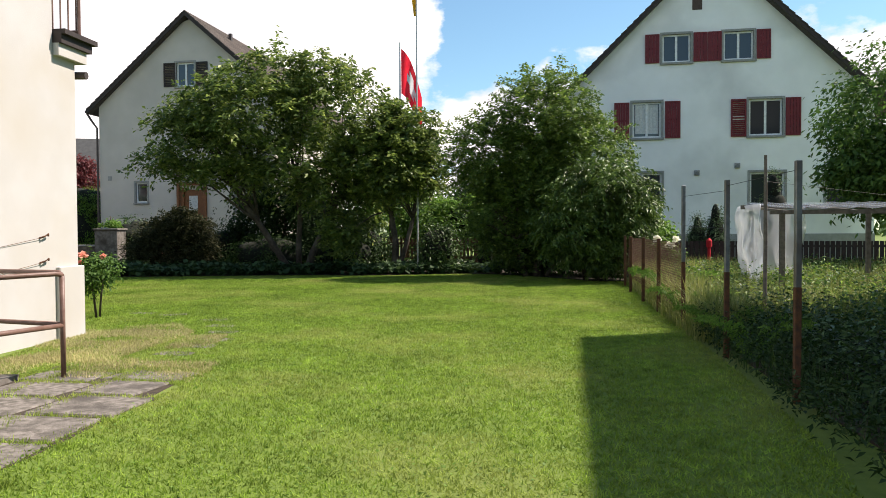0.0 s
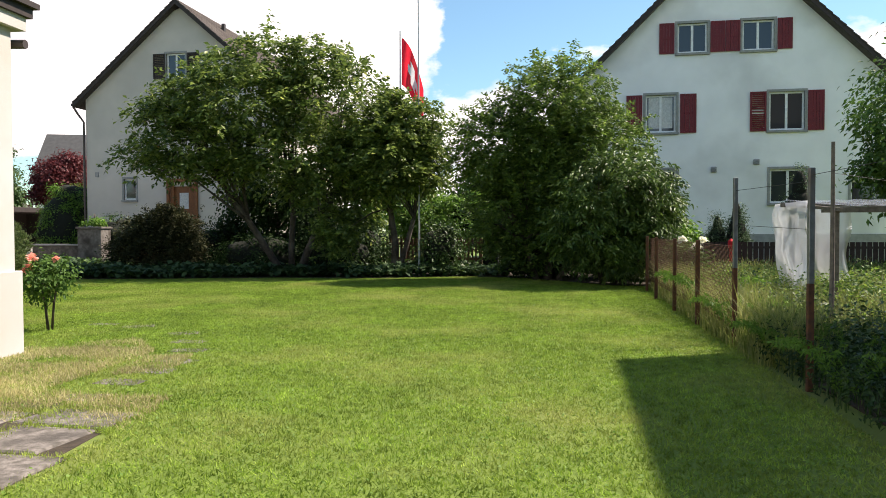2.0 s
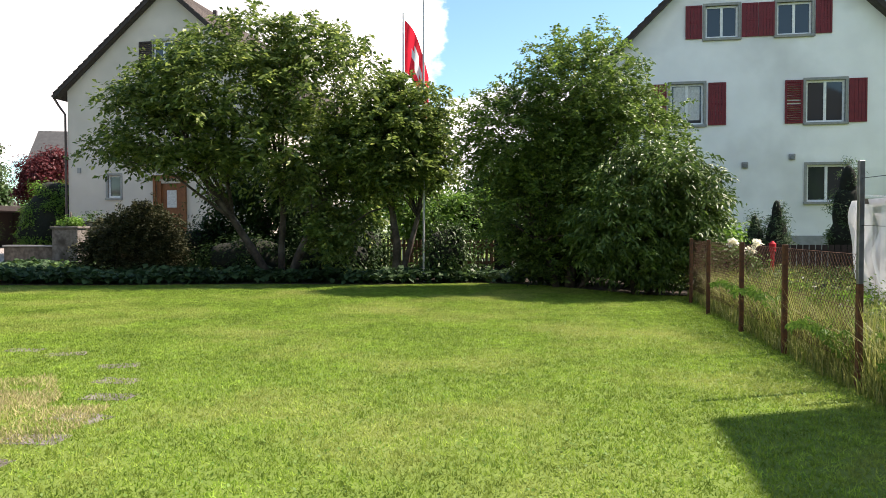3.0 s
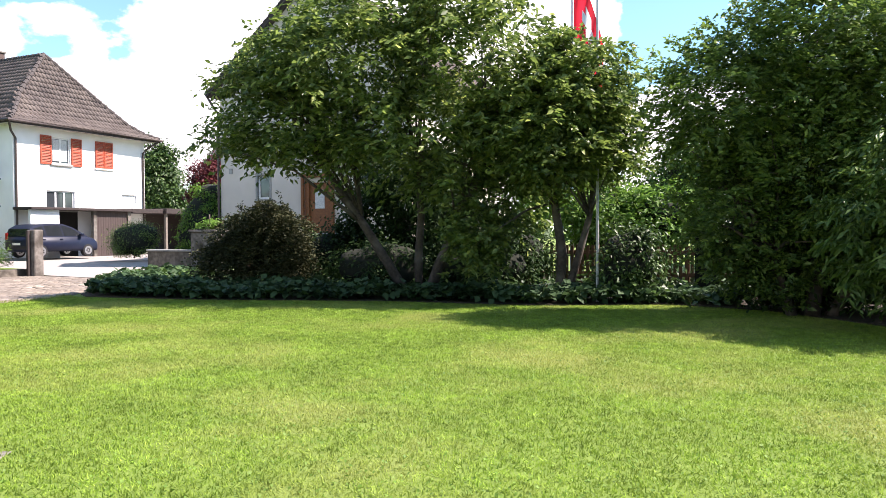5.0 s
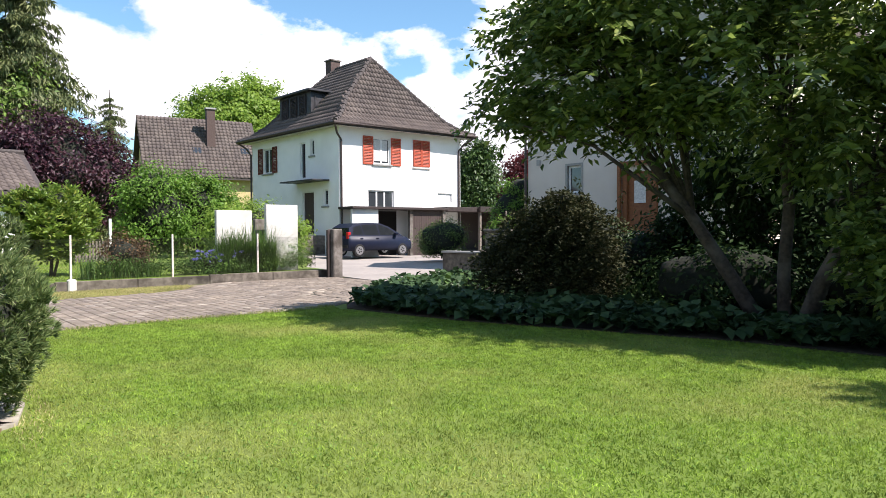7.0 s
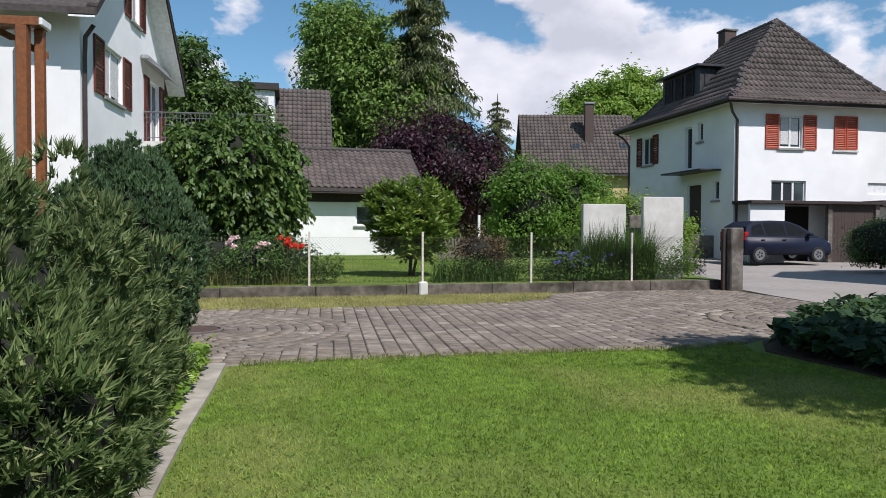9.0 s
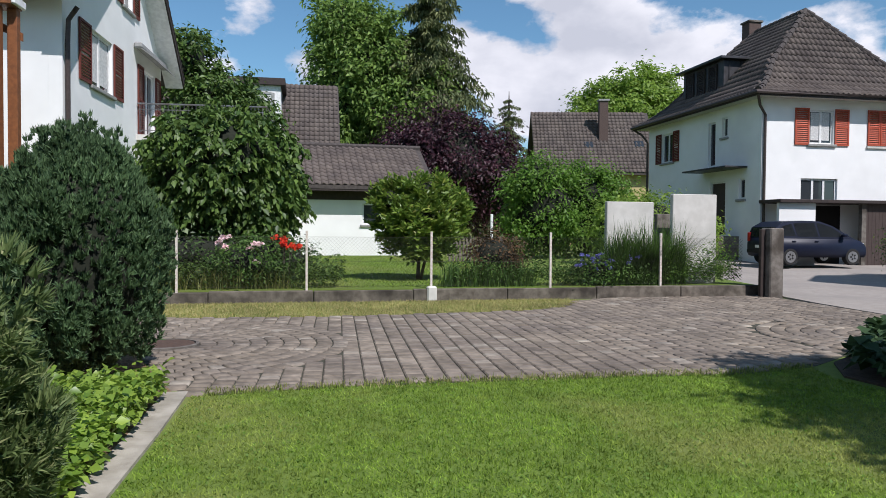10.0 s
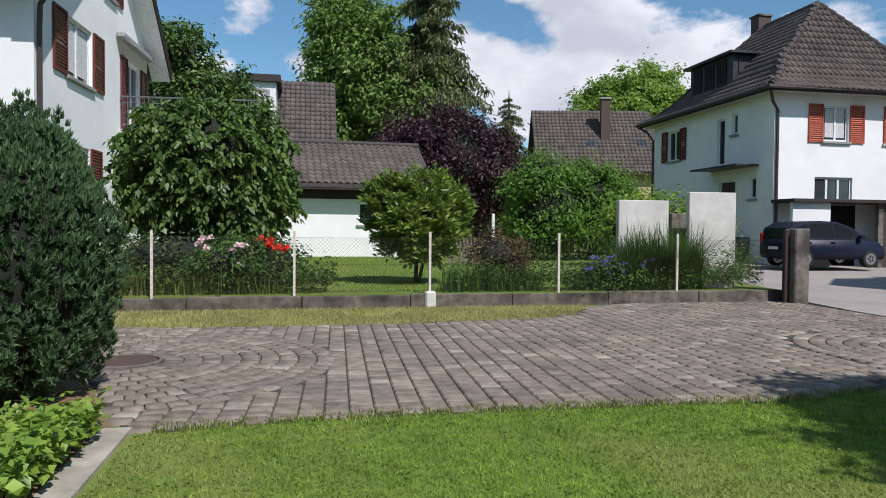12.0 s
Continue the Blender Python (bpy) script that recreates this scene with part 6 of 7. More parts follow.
part("stair_floor", boxes((-5.7, -3.9, 5.0, 6.6, -2.3, -2.2)), M_CONC, sx)
for k in range(6):
    part("step", boxes((-4.3 - .26 * k, -4.02 - .26 * k, 5.1, 6.5, -2.2, -.2 - .3 * k)), M_CONC, sx)
rl = thing("railing", pose(-3.52, 6.68, 0), "brown painted tubular steel railing round the stairwell", "railing")
for n, pts in (("post", [(0, 0, 0), (0, 0, .95)]), ("top_rail", [(-1.5, .55, .98), (-.04, .02, .98), (0, 0, .95)]), ("top_rail", [(0, 0, .96), (-.03, -.06, .97), (-.55, -1.25, .97)]),
               ("mid_rail", [(-1.5, .55, .5), (0, 0, .5)]), ("mid_rail", [(0, 0, .49), (-.55, -1.25, .49)]), ("post", [(-.55, -1.25, 0), (-.55, -1.25, .97)])):
    bm = bmesh.new()
    tube(bm, pts, .023, 9)
    part(n, bm, M_RAIL, rl, smooth=True)


def slab_mesh(w, d, h, seed):
    rnd = random.Random(seed)
    pts = []
    for cx, cy in ((-1, -1), (0, -1), (1, -1), (1, 0), (1, 1), (0, 1), (-1, 1), (-1, 0)):
        pts.append((cx * w / 2 * rnd.uniform(.93, 1.0), cy * d / 2 * rnd.uniform(.93, 1.0)))
    bm = prism(pts, -.06, h)
    top = max(bm.faces, key=lambda f: f.calc_center_median().z)
    bmesh.ops.bevel(bm, geom=list(top.edges), offset=.014, segments=1, affect="EDGES")
    return bm


poly_plate("patio_bed", [(-2.7, 2.6), (-2.45, 4.6), (-2.35, 7.1), (-3.9, 7.3), (-3.9, 4.98), (-5.6, 4.98), (-5.6, 2.6)], -0.1, 0.004, M_SOIL, "dark earth and moss between the slabs", "paving bed")
pt = thing("slab_patio", pose(0, 0, 0), "worn stone slabs with weeds in the joints", "paving", kind="structure")
rnd = random.Random(4)
y = 2.62
for r, h in enumerate((.68, .62, .7, .62, .66, .6, .5)):
    x = -2.32 - (.26, .2, .16, 0, 0, 0, 0)[r] - .12 * (r % 2)
    for c in range(5):
        w = rnd.uniform(.62, .9)
        if x - w < -3.9 and y + h > 4.98:
            w = x + 3.9
            if w < .25:
                break
        ob = part("slab", slab_mesh(w - .05, h - .045, .016 + rnd.uniform(-.006, .006), r * 9 + c), M_SLAB, pt)
        ob.matrix_local = pose(x - w / 2, y + h / 2, 0, rnd.uniform(-.6, .6), rnd.uniform(-.6, .6), ROT + rnd.uniform(-4, 4))
        x -= w
    y += h
for k, (x, y) in enumerate(((-3.05, 7.4), (-2.98, 8.0), (-2.9, 8.5), (-2.86, 9.05), (-2.97, 9.7), (-3.18, 10.33), (-3.5, 11.05), (-4.4, 11.75), (-5.0, 12.0))):
    s = tagged(part("stepping_stone", slab_mesh(.44, .26, .006, 50 + k), M_SLAB), "flat worn stepping stone sunk in the lawn", "stepping stone", "stepping stones")
    s.matrix_world = pose(x, y, 0, 0, 0, rnd.uniform(-25, 25))

# dry turf and weeds
M_STRAW = varied("straw_grass", (.36, .32, .15), (.50, .45, .24), rough=.8, translucent=.25)
v1, f1 = blades([(-4.75, 7.5), (-3.5, 7.4), (-3.3, 9.6), (-3.9, 10.6), (-4.9, 9.9)], 5500, .045, .011, .9)
v2, f2 = blades([(-3.2, 8.3), (-2.7, 8.5), (-2.8, 9.4), (-3.3, 9.3)], 4500, .045, .011, .9)
v3, f3 = blades([(-3.0, 6.6), (-2.2, 6.4), (-2.3, 7.4), (-3.2, 7.5)], 4000, .045, .011, .9)
v6, f6 = blades([(-4.75, 6.64), (-3.0, 6.64), (-3.2, 7.6), (-4.75, 7.9)], 5000, .045, .011, .9)
v4, f4 = blades([(-9.2, 15.2), (-7.5, 14.75), (-7.0, 14.3), (-7.7, 14.45), (-9.2, 14.9)], 700, .04, .011, .9)
v5, f5 = blades([(-13.1, 17.0), (-12.9, 17.0), (-12.6, 19.8), (-12.4, 21.0), (-12.8, 20.5)], 700, .05, .011, .9)
vs, fs2, o = [], [], 0
for vv, ff in ((v1, f1), (v2, f2), (v3, f3), (v4, f4), (v5, f5), (v6, f6)):
    tri = vv.reshape(-1, 3, 3)
    keep = np.array([noise.noise(Vector((p[0] * 1.7, p[1] * 1.7, 3.3))) > random.uniform(-.5, .15) for p in tri[:, 2]])
    vv = tri[keep].reshape(-1, 3)
    ff = np.arange(len(vv)).reshape(-1, 3)
    vs.append(vv)
    fs2.append(ff + o)
    o += len(vv)
tagged(raw("dry_turf", np.concatenate(vs), np.concatenate(fs2), M_STRAW, None, "straw-coloured dry patches in the lawn"), category="grass")
vs, fs2, o = [], [], 0
for y0 in (3.92, 4.62, 5.24, 5.9, 6.5, 7.02):
    for x0, x1 in ((-3.85, -3.0), (-3.0, -2.3)):
        vv, ff = blades([(x0, y0 - .05), (x1, y0 - .17), (x1, y0 - .08), (x0, y0 + .05)], 4200, .055, .011, .9)
        vs.append(vv)
        fs2.append(ff + o)
        o += len(vv)
for x0 in (-3.1, -3.75):
    vv, ff = blades([(x0 - .04, 3.4), (x0 + .04, 3.4), (x0 + .2, 7.1), (x0 + .12, 7.1)], 2600, .055, .011, .9)
    vs.append(vv)
    fs2.append(ff + o)
    o += len(vv)
tagged(raw("joint_grass", np.concatenate(vs), np.concatenate(fs2), M_BLADE, None, "grass and moss growing in the slab joints"), category="grass")
leaf_bed("lawn_clover", LAWN, 160, .035, .022, varied("clover_leaves", (.09, .18, .02), (.17, .28, .05), rough=.6, translucent=.3), "clover and broad-leaved weeds in the lawn", z=0, category="clover")

# ---- rose at the house corner ----
rs = tree("rose_bush", (-5.45, 11.35, 0), [([(0, 0, 0), (-.03, 0, .3), (-.08, 0, .65)], [.02, .017, .01]), ([(.05, 0, 0), (.08, 0, .35), (.14, 0, .7)], [.018, .015, .009])], [((.0, 0, .7), (.3, .28, .28))], 40, 45, .09, .06, M_LILAC, "rose bush with salmon-pink blooms on thin stems", "rose bush", nlimb=6, aspect=.6)


def bloom(parent, x, y, z, r, material, name="bloom"):
    n = 26
    u = unit(n)
    u[:, 2] = np.abs(u[:, 2])
    v, f = leaves(np.array([[x, y, z]]) + u * r * .45, r * .9, .9, u, .1, .6)
    return raw(name, v, f, material, parent, kind="")


for x, y, z, r in ((-.14, -.1, .98, .075), (-.28, .05, .86, .07), (.16, -.05, .97, .05), (-.22, -.14, .82, .06)):
    bloom(rs, x, y, z, r, M_PINK)

# ---- vegetable plot: posts, wires, long grass, plants ----
for x, y, h in ((2.72, 5.55, 1.87), (2.96, 7.55, 1.86), (3.32, 10.0, 1.95)):
    p = thing("steel_post", pose(x, y, 0), "tall galvanised steel post, rusting towards its foot", "post", "plot posts")
    part("upper_post", boxes((-.024, .024, -.02, .02, .9, h), bevel=.004), M_GALV, p)
    part("rusty_foot", boxes((-.025, .025, -.021, .021, -.1, .9), bevel=.004), M_RUST, p)
p = thing("bean_pole", pose(4.43, 9.96, 0), "tall rough wooden bean pole", "pole")
bm = bmesh.new()
tube(bm, [(0, 0, 0), (.01, .01, 1.2), (.0, 0, 2.36)], [.028, .026, .02], 8)
part("pole", bm, M_OLDWOOD, p)
for x, y in ((3.5, 11.75), (3.72, 13.45), (4.02, 15.5), (4.35, 17.3)):
    p = thing("rusty_post", pose(x, y, 0), "short rusty angle-iron fence post", "post", "rusty fence posts")
    part("post", boxes((-.028, .028, -.02, .02, -.05, 1.2), bevel=.004), M_RUST, p)
chainlink("rusty_fence", 9.0, .95, .2, .075, .0022, M_RUSTWIRE, "sagging rusty chain-link fence along the plot", Matrix.Translation((3.34, 10.0, 0)) @ pose(0, 0, 0, 0, 0, 81))
bm = bmesh.new()
for a, b in (((2.72, 5.55, 1.8), (2.96, 7.55, 1.8)), ((2.96, 7.55, 1.75), (3.32, 10.0, 1.8)), ((3.32, 10, 1.4), (2.96, 7.55, 1.35)), ((4.43, 9.96, 2.0), (7.8, 12.5, 1.9))):
    tube(bm, [a, b], .0025, 4)
tagged(part("strained_wire", bm, M_WIRE), "thin straining wire between the plot posts", "wire")


def long_grass(name, poly, per_m2, h, w, material, label, z=0.0):
    """Arching grass: three-segment blades."""
    q = np.array(poly)
    lo, hi = q.min(0), q.max(0)
    p = RNG.uniform(lo, hi, (int((hi - lo).prod() * per_m2), 2))
    p = p[inside_np(poly, p)]
    n = len(p)
    a = RNG.uniform(0, 2 * np.pi, n)
    ln = h * RNG.uniform(.45, 1.2, n)
    arch = RNG.uniform(.1, .75, n)
    d = np.c_[np.cos(a), np.sin(a)]
    s = np.c_[-np.sin(a), np.cos(a)]
    v = np.zeros((n, 5, 3))
    for i, (k, ww) in enumerate(((0, 1), (0, -1), (.55, -.8), (.55, .8))):
        v[:, i, :2] = p + d * (ln * arch * k * k)[:, None] + s * w / 2 * ww
        v[:, i, 2] = z + ln * k * (1 - .25 * arch * k)
    v[:, 4, :2] = p + d * (ln * arch)[:, None]
    v[:, 4, 2] = z + ln * (1 - .45 * arch)
    i = np.arange(n)[:, None] * 5
    f = np.concatenate([i + np.array([[0, 1, 2]]), i + np.array([[0, 2, 3]]), i + np.array([[3, 2, 4]])])
    return tagged(raw(name, v.reshape(-1, 3), f, material, None, label), category="grass")


long_grass("fence_grass", [(3.05, 8.2), (3.2, 9.0), (3.75, 12.6), (4.8, 18.3), (5.3, 18.2), (4.3, 12.6), (3.75, 9.0), (3.5, 8.2)], 1200, .75, .011, M_WILD, "long uncut grass along the plot's fence")
long_grass("edge_grass", [(-13.3, 15.75), (-13.1, 15.75), (-13.0, 17.4), (-12.84, 18.4), (-12.62, 19.5), (-12.33, 20.9), (-12.4, 21.9), (-12.56, 21.9), (-12.52, 20.9), (-12.8, 19.5), (-13.0, 18.4), (-13.14, 17.4)], 1700, .07, .008, M_WILD, "longer grass spilling over the paving's edge")
long_grass("lawn_fringe", [(3.0, 8.6), (3.05, 9), (3.6, 12.6), (4.65, 18.4), (4.95, 18.4), (3.85, 12.6), (3.35, 9), (3.3, 8.6)], 800, .28, .01, M_WILD, "uncut fringe of grass along the lawn's edge")
long_grass("plot_grass", [(3.6, 9), (4.3, 12.6), (5.2, 18), (7, 22), (13, 20), (11, 9)], 260, .62, .012, M_WILD, "tall weeds and seeding grass in the plot")
leaf_bed("fence_plants", [(2.75, 3.2), (3.1, 6.3), (3.6, 9.0), (4.2, 12.6), (5.2, 18.0), (5.9, 17.6), (5.2, 12.4), (5.0, 8.8), (4.6, 6.0), (4.4, 3.2)], 520, .8, .07, M_DEEP, "dense leafy plants and brambles along the fence", hmin=.2, aspect=.5)
# leaf and grass colours here are darkened to deepen the house's shade
leaf_bed("fence_plants", [(1.95, 2.6), (2.55, 6.0), (3.1, 9.0), (4.2, 9.0), (4.4, 2.6)], 1100, .6, .055, M_SHADELEAF, "weeds overhanging the lawn's edge, leaf colour darkened for shade", hmin=.15, aspect=.4)
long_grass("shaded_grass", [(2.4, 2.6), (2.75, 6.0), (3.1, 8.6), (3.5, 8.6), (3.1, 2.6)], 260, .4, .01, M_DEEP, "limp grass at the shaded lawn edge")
leaf_bed("plot_weeds", [(3.6, 9.4), (4.9, 17.5), (8.4, 16), (8.2, 9.4)], 330, .72, .075, M_YELG, "sunlit yellow-green weeds in the plot", hmin=.2, aspect=.35)
leaf_bed("plot_plants", [(5.0, 5), (5.4, 12), (6.2, 18), (8, 22), (14, 20), (12, 5)], 300, .7, .085, M_LILAC, "potato plants and weeds in the vegetable plot", hmin=.3, aspect=.5)


def fern(x, y, r, label, n=15):
    P, O = [], []
    for k in range(n):
        a = k * 2.4 + .3
        for t in np.linspace(.12, 1, 42):
            c = np.array([math.cos(a) * r * t, math.sin(a) * r * t, .75 * r * math.sin(min(t * 1.9, 2.3)) * 1.1])
            side = np.array([-math.sin(a), math.cos(a), 0])
            for s in (1, -1):
                P.append(c)
                O.append(side * s * 3 + np.array([math.cos(a), math.sin(a), -.2]))
    root = thing("fern", pose(x, y, 0), label, "fern", "ferns")
    v, f = leaves(np.array(P), .06 * r / .6, .26, np.array(O), .1, .7)
    raw("fronds", v, f, M_BRIGHT, root)


for x, y, r in ((4.05, 12.6, .75), (3.55, 10.4, .6), (4.4, 14.4, .7), (3.1, 7.2, .55), (3.3, 8.7, .5)):
    fern(x, y, r, "arching green fern by the fence")
pe = bush("peony_bush", (5.3, 17.6, 0), [((0, 0, .7), (.45, .45, .4))], 30, 45, .12, .11, M_LILAC, "green peony with white blooms by the fence", core=.5)
for x, y, z in ((-.2, -.35, 1.1), (.25, -.3, 1.08), (.1, -.4, .95)):
    bloom(pe, x, y, z, .11, M_CREAMFL)

# lean-to shelter with plastic film
gh = thing("plastic_shelter", pose(5.9, 12.6, 0, 0, 0, ROT), "rickety timber shelter roofed with plastic sheet and film", "greenhouse")
for x, y, h in ((0, 0, 1.6), (2.2, 0, 1.62), (4.4, 0, 1.64), (0, 2.2, 1.75), (2.2, 2.2, 1.75), (4.4, 2.2, 1.75)):
    part("post", boxes((x - .04, x + .04, y - .04, y + .04, 0, h)), M_OLDWOOD, gh)
for y, z in ((0, 1.6), (2.2, 1.75)):
    part("beam", boxes((-.2, 4.7, y - .035, y + .035, z, z + .08)), M_OLDWOOD, gh)
for x in (0, 1.1, 2.2, 3.3, 4.4):
    part("rafter", roof_slab([(x - .03, -.25, 1.66), (x + .03, -.25, 1.66), (x + .03, 2.4, 1.83), (x - .03, 2.4, 1.83)], .05), M_OLDWOOD, gh)
bm = bmesh.new()
g = {}
for i in range(61):
    for j in range(3):
        g[i, j] = bm.verts.new((-.1 + 4.85 * i / 60, -.3 + 2.8 * j / 2, 1.70 + .09 * j + .02 * math.sin(i * 1.3)))
for i in range(60):
    for j in range(2):
        bm.faces.new((g[i, j], g[i + 1, j], g[i + 1, j + 1], g[i, j + 1]))
bmesh.ops.solidify(bm, geom=bm.faces[:], thickness=.006)
part("roof_sheet", bm, M_SHEET, gh, "translucent corrugated plastic sheet")
bm = bmesh.new()
g = {}
for i in range(31):
    for j in range(15):
        s, t = i / 30, j / 14
        x = -.12 + (s - .55) * 3.0 if s > .55 else -.12
        y = 2.9 if s > .55 else .9 + s * 3.6
        g[i, j] = bm.verts.new((x + .07 * math.sin(s * 46 + 2 * math.sin(t * 5)) * (1.15 - t) + .16 * noise.noise(Vector((s * 4, t * 3, 2))), y + .06 * math.sin(s * 31 + t * 3), .12 + 1.7 * t))
for i in range(30):
    for j in range(14):
        bm.faces.new((g[i, j], g[i + 1, j], g[i + 1, j + 1], g[i, j + 1]))
bmesh.ops.solidify(bm, geom=bm.faces[:], thickness=.004)
part("hanging_film", bm, M_FILM, gh, "crumpled clear plastic film", smooth=True)
df = thing("garden_fence", pose(5.6, 24.3, 0, 0, 0, ROT), "dark low board fence before the white house", "fence")
for k in range(60):
    part("board", boxes((k * .16, k * .16 + .13, 0, .03, .1, .95)), M_EAVE, df)
for z in (.3, .75):
    part("rail", boxes((0, 9.6, .03, .07, z, z + .07)), M_EAVE, df)
ln = thing("red_lantern", pose(8.6, 23.4, 0), "small red garden lantern on a post", "lantern")
bm = bmesh.new()
tube(bm, [(0, 0, 0), (0, 0, .75), (0, 0, .78), (0, 0, .98), (0, 0, 1.06)], [.05, .05, .09, .09, .02], 12)
part("housing", bm, M_FLAG, ln)

# ---- concrete slabs, flowers and grasses behind the low wall ----
for y0, w, x, z in ((24.68, 1.13, -20.6, 2.1), (26.2, 1.09, -20.25, 2.29)):
    s = thing("concrete_slab", pose(x, y0, .2, 0, 0, ROT), "upright pale concrete slab standing in the flower bed", "slab", "upright slabs")
    part("panel", boxes((-.07, .07, 0, w, 0, z - .2), bevel=.012), M_CONCL, s)
s = thing("concrete_slab", pose(-20.95, 26.3, .2, 0, 0, ROT), "narrow grey concrete slab behind the pale ones", "slab")
part("panel", boxes((-.07, .07, 0, .45, 0, 1.65), bevel=.012), M_CONC, s)
WALL0, WDIR = Vector((-21.37, 14.2)), Vector((0.1478, 0.989))


def behind(a, b, d0, d1):
    """A strip behind the low wall, from a to b metres along it."""
    n = Vector((-WDIR.y, WDIR.x))
    return [tuple(WALL0 + WDIR * a + n * d0), tuple(WALL0 + WDIR * b + n * d0), tuple(WALL0 + WDIR * b + n * d1), tuple(WALL0 + WDIR * a + n * d1)]


leaf_bed("border_plants", behind(-1.5, 4.6, .1, 1.3), 900, .75, .1, M_HORN, "mixed leafy border plants behind the wire fence", z=.25, hmin=.2, aspect=.4)
leaf_bed("border_plants", behind(6.8, 13.5, .1, 1.0), 1100, .8, .08, M_LILAC, "mixed leafy border plants behind the wire fence", z=.25, hmin=.2, aspect=.4)
leaf_bed("border_plants", behind(11.6, 13.5, .1, .9), 1500, 1.3, .075, M_BRIGHT, "tall fresh green perennials by the gate post", z=.25, hmin=.3, aspect=.35)
long_grass("border_grass", behind(0, 3.5, .05, .5), 420, .5, .014, M_WILD, "tufted grass at the foot of the wire fence", .25)
long_grass("iris_leaves", behind(6.6, 8.6, .1, .6), 300, .62, .02, M_LILAC, "upright iris leaves behind the fence", .25)
long_grass("ornamental_grass", behind(10.4, 12.2, .25, .6), 2600, 1.45, .02, M_LILAC, "tall arching ornamental grass before the slabs", .25)
po = thing("poppy_clump", pose(*(WALL0 + WDIR * 3.35 + Vector((-.45, .1))), .25), "red poppies with thin stems", "flowers")
for k in range(7):
    x, y, z = random.uniform(-.2, .2), random.uniform(-.3, .3), random.uniform(.8, 1.0)
    bm = bmesh.new()
    tube(bm, [(x * .5, y * .5, 0), (x, y, z)], .006, 4)
    part("stalk", bm, M_BARK, po)
    bloom(po, x, y, z, .085, M_POPPY)
rb = bush("rose_shrub", (*(WALL0 + WDIR * 2.7 + Vector((-.7, .1))), .25), [((0, 0, .5), (.7, .7, .5)), ((-.1, .3, .75), (.5, .5, .35))], 70, 55, .13, .08, M_LILAC, "shrub rose with pale pink blooms behind the fence", core=.6)
for k in range(12):
    a = random.uniform(0, 6.28)
    bloom(rb, .55 * math.cos(a), .6 * math.sin(a), random.uniform(.45, 1.0), .075, M_PALEPINK)
ir = bush("blue_perennial", (*(WALL0 + WDIR * 10.0 + Vector((-.35, 0))), .25), [((0, .4, .3), (.42, 1.2, .36))], 70, 45, .12, .07, M_LILAC, "blue-flowering perennials behind the wall", core=.5)
for k in range(34):
    bloom(ir, random.uniform(-.1, .35), random.uniform(-.5, 2.0), random.uniform(.35, .68), .05, M_BLUEFL)
br = bush("red_leaf_shrub", (*(WALL0 + WDIR * 8.2 + Vector((-1.2, 0))), .25), [((0, 0, .6), (.6, .7, .6))], 60, 50, .14, .08, varied("reddish_leaves", (.05, .04, .02), (.13, .07, .03), translucent=.2), "reddish shrub behind the wire fence", core=.6)
bush("border_shrub", (*(WALL0 + WDIR * 1.6 + Vector((-1.9, .3))), .25), [((0, 0, .55), (.9, 1.5, .6)), ((-.3, 1.6, .5), (.8, 1.0, .55))], 150, 60, .15, .09, M_DEEP, "dark low shrubs beneath the round-crowned tree", core=.7)
wp = thing("garden_gate", pose(-30.1, 26.2, .25, 0, 0, ROT), "slim white post with a weathered picket gate in the neighbour's garden", "gate")
part("post", boxes((-.045, .045, -.045, .045, 0, 1.75), bevel=.01), M_FRAME, wp)
part("stone_post", boxes((-.15, .1, .18, .42, 0, .95), bevel=.02), M_CONC, wp)
for k in range(12):
    part("picket", boxes((-.02, .02, -1.55 + k * .125, -1.48 + k * .125, .08, .88 + .02 * (k % 2))), M_OLDWOOD, wp)
for z in (.25, .65):
    part("gate_rail", boxes((-.05, -.02, -1.6, -.05, z, z + .07)), M_OLDWOOD, wp)

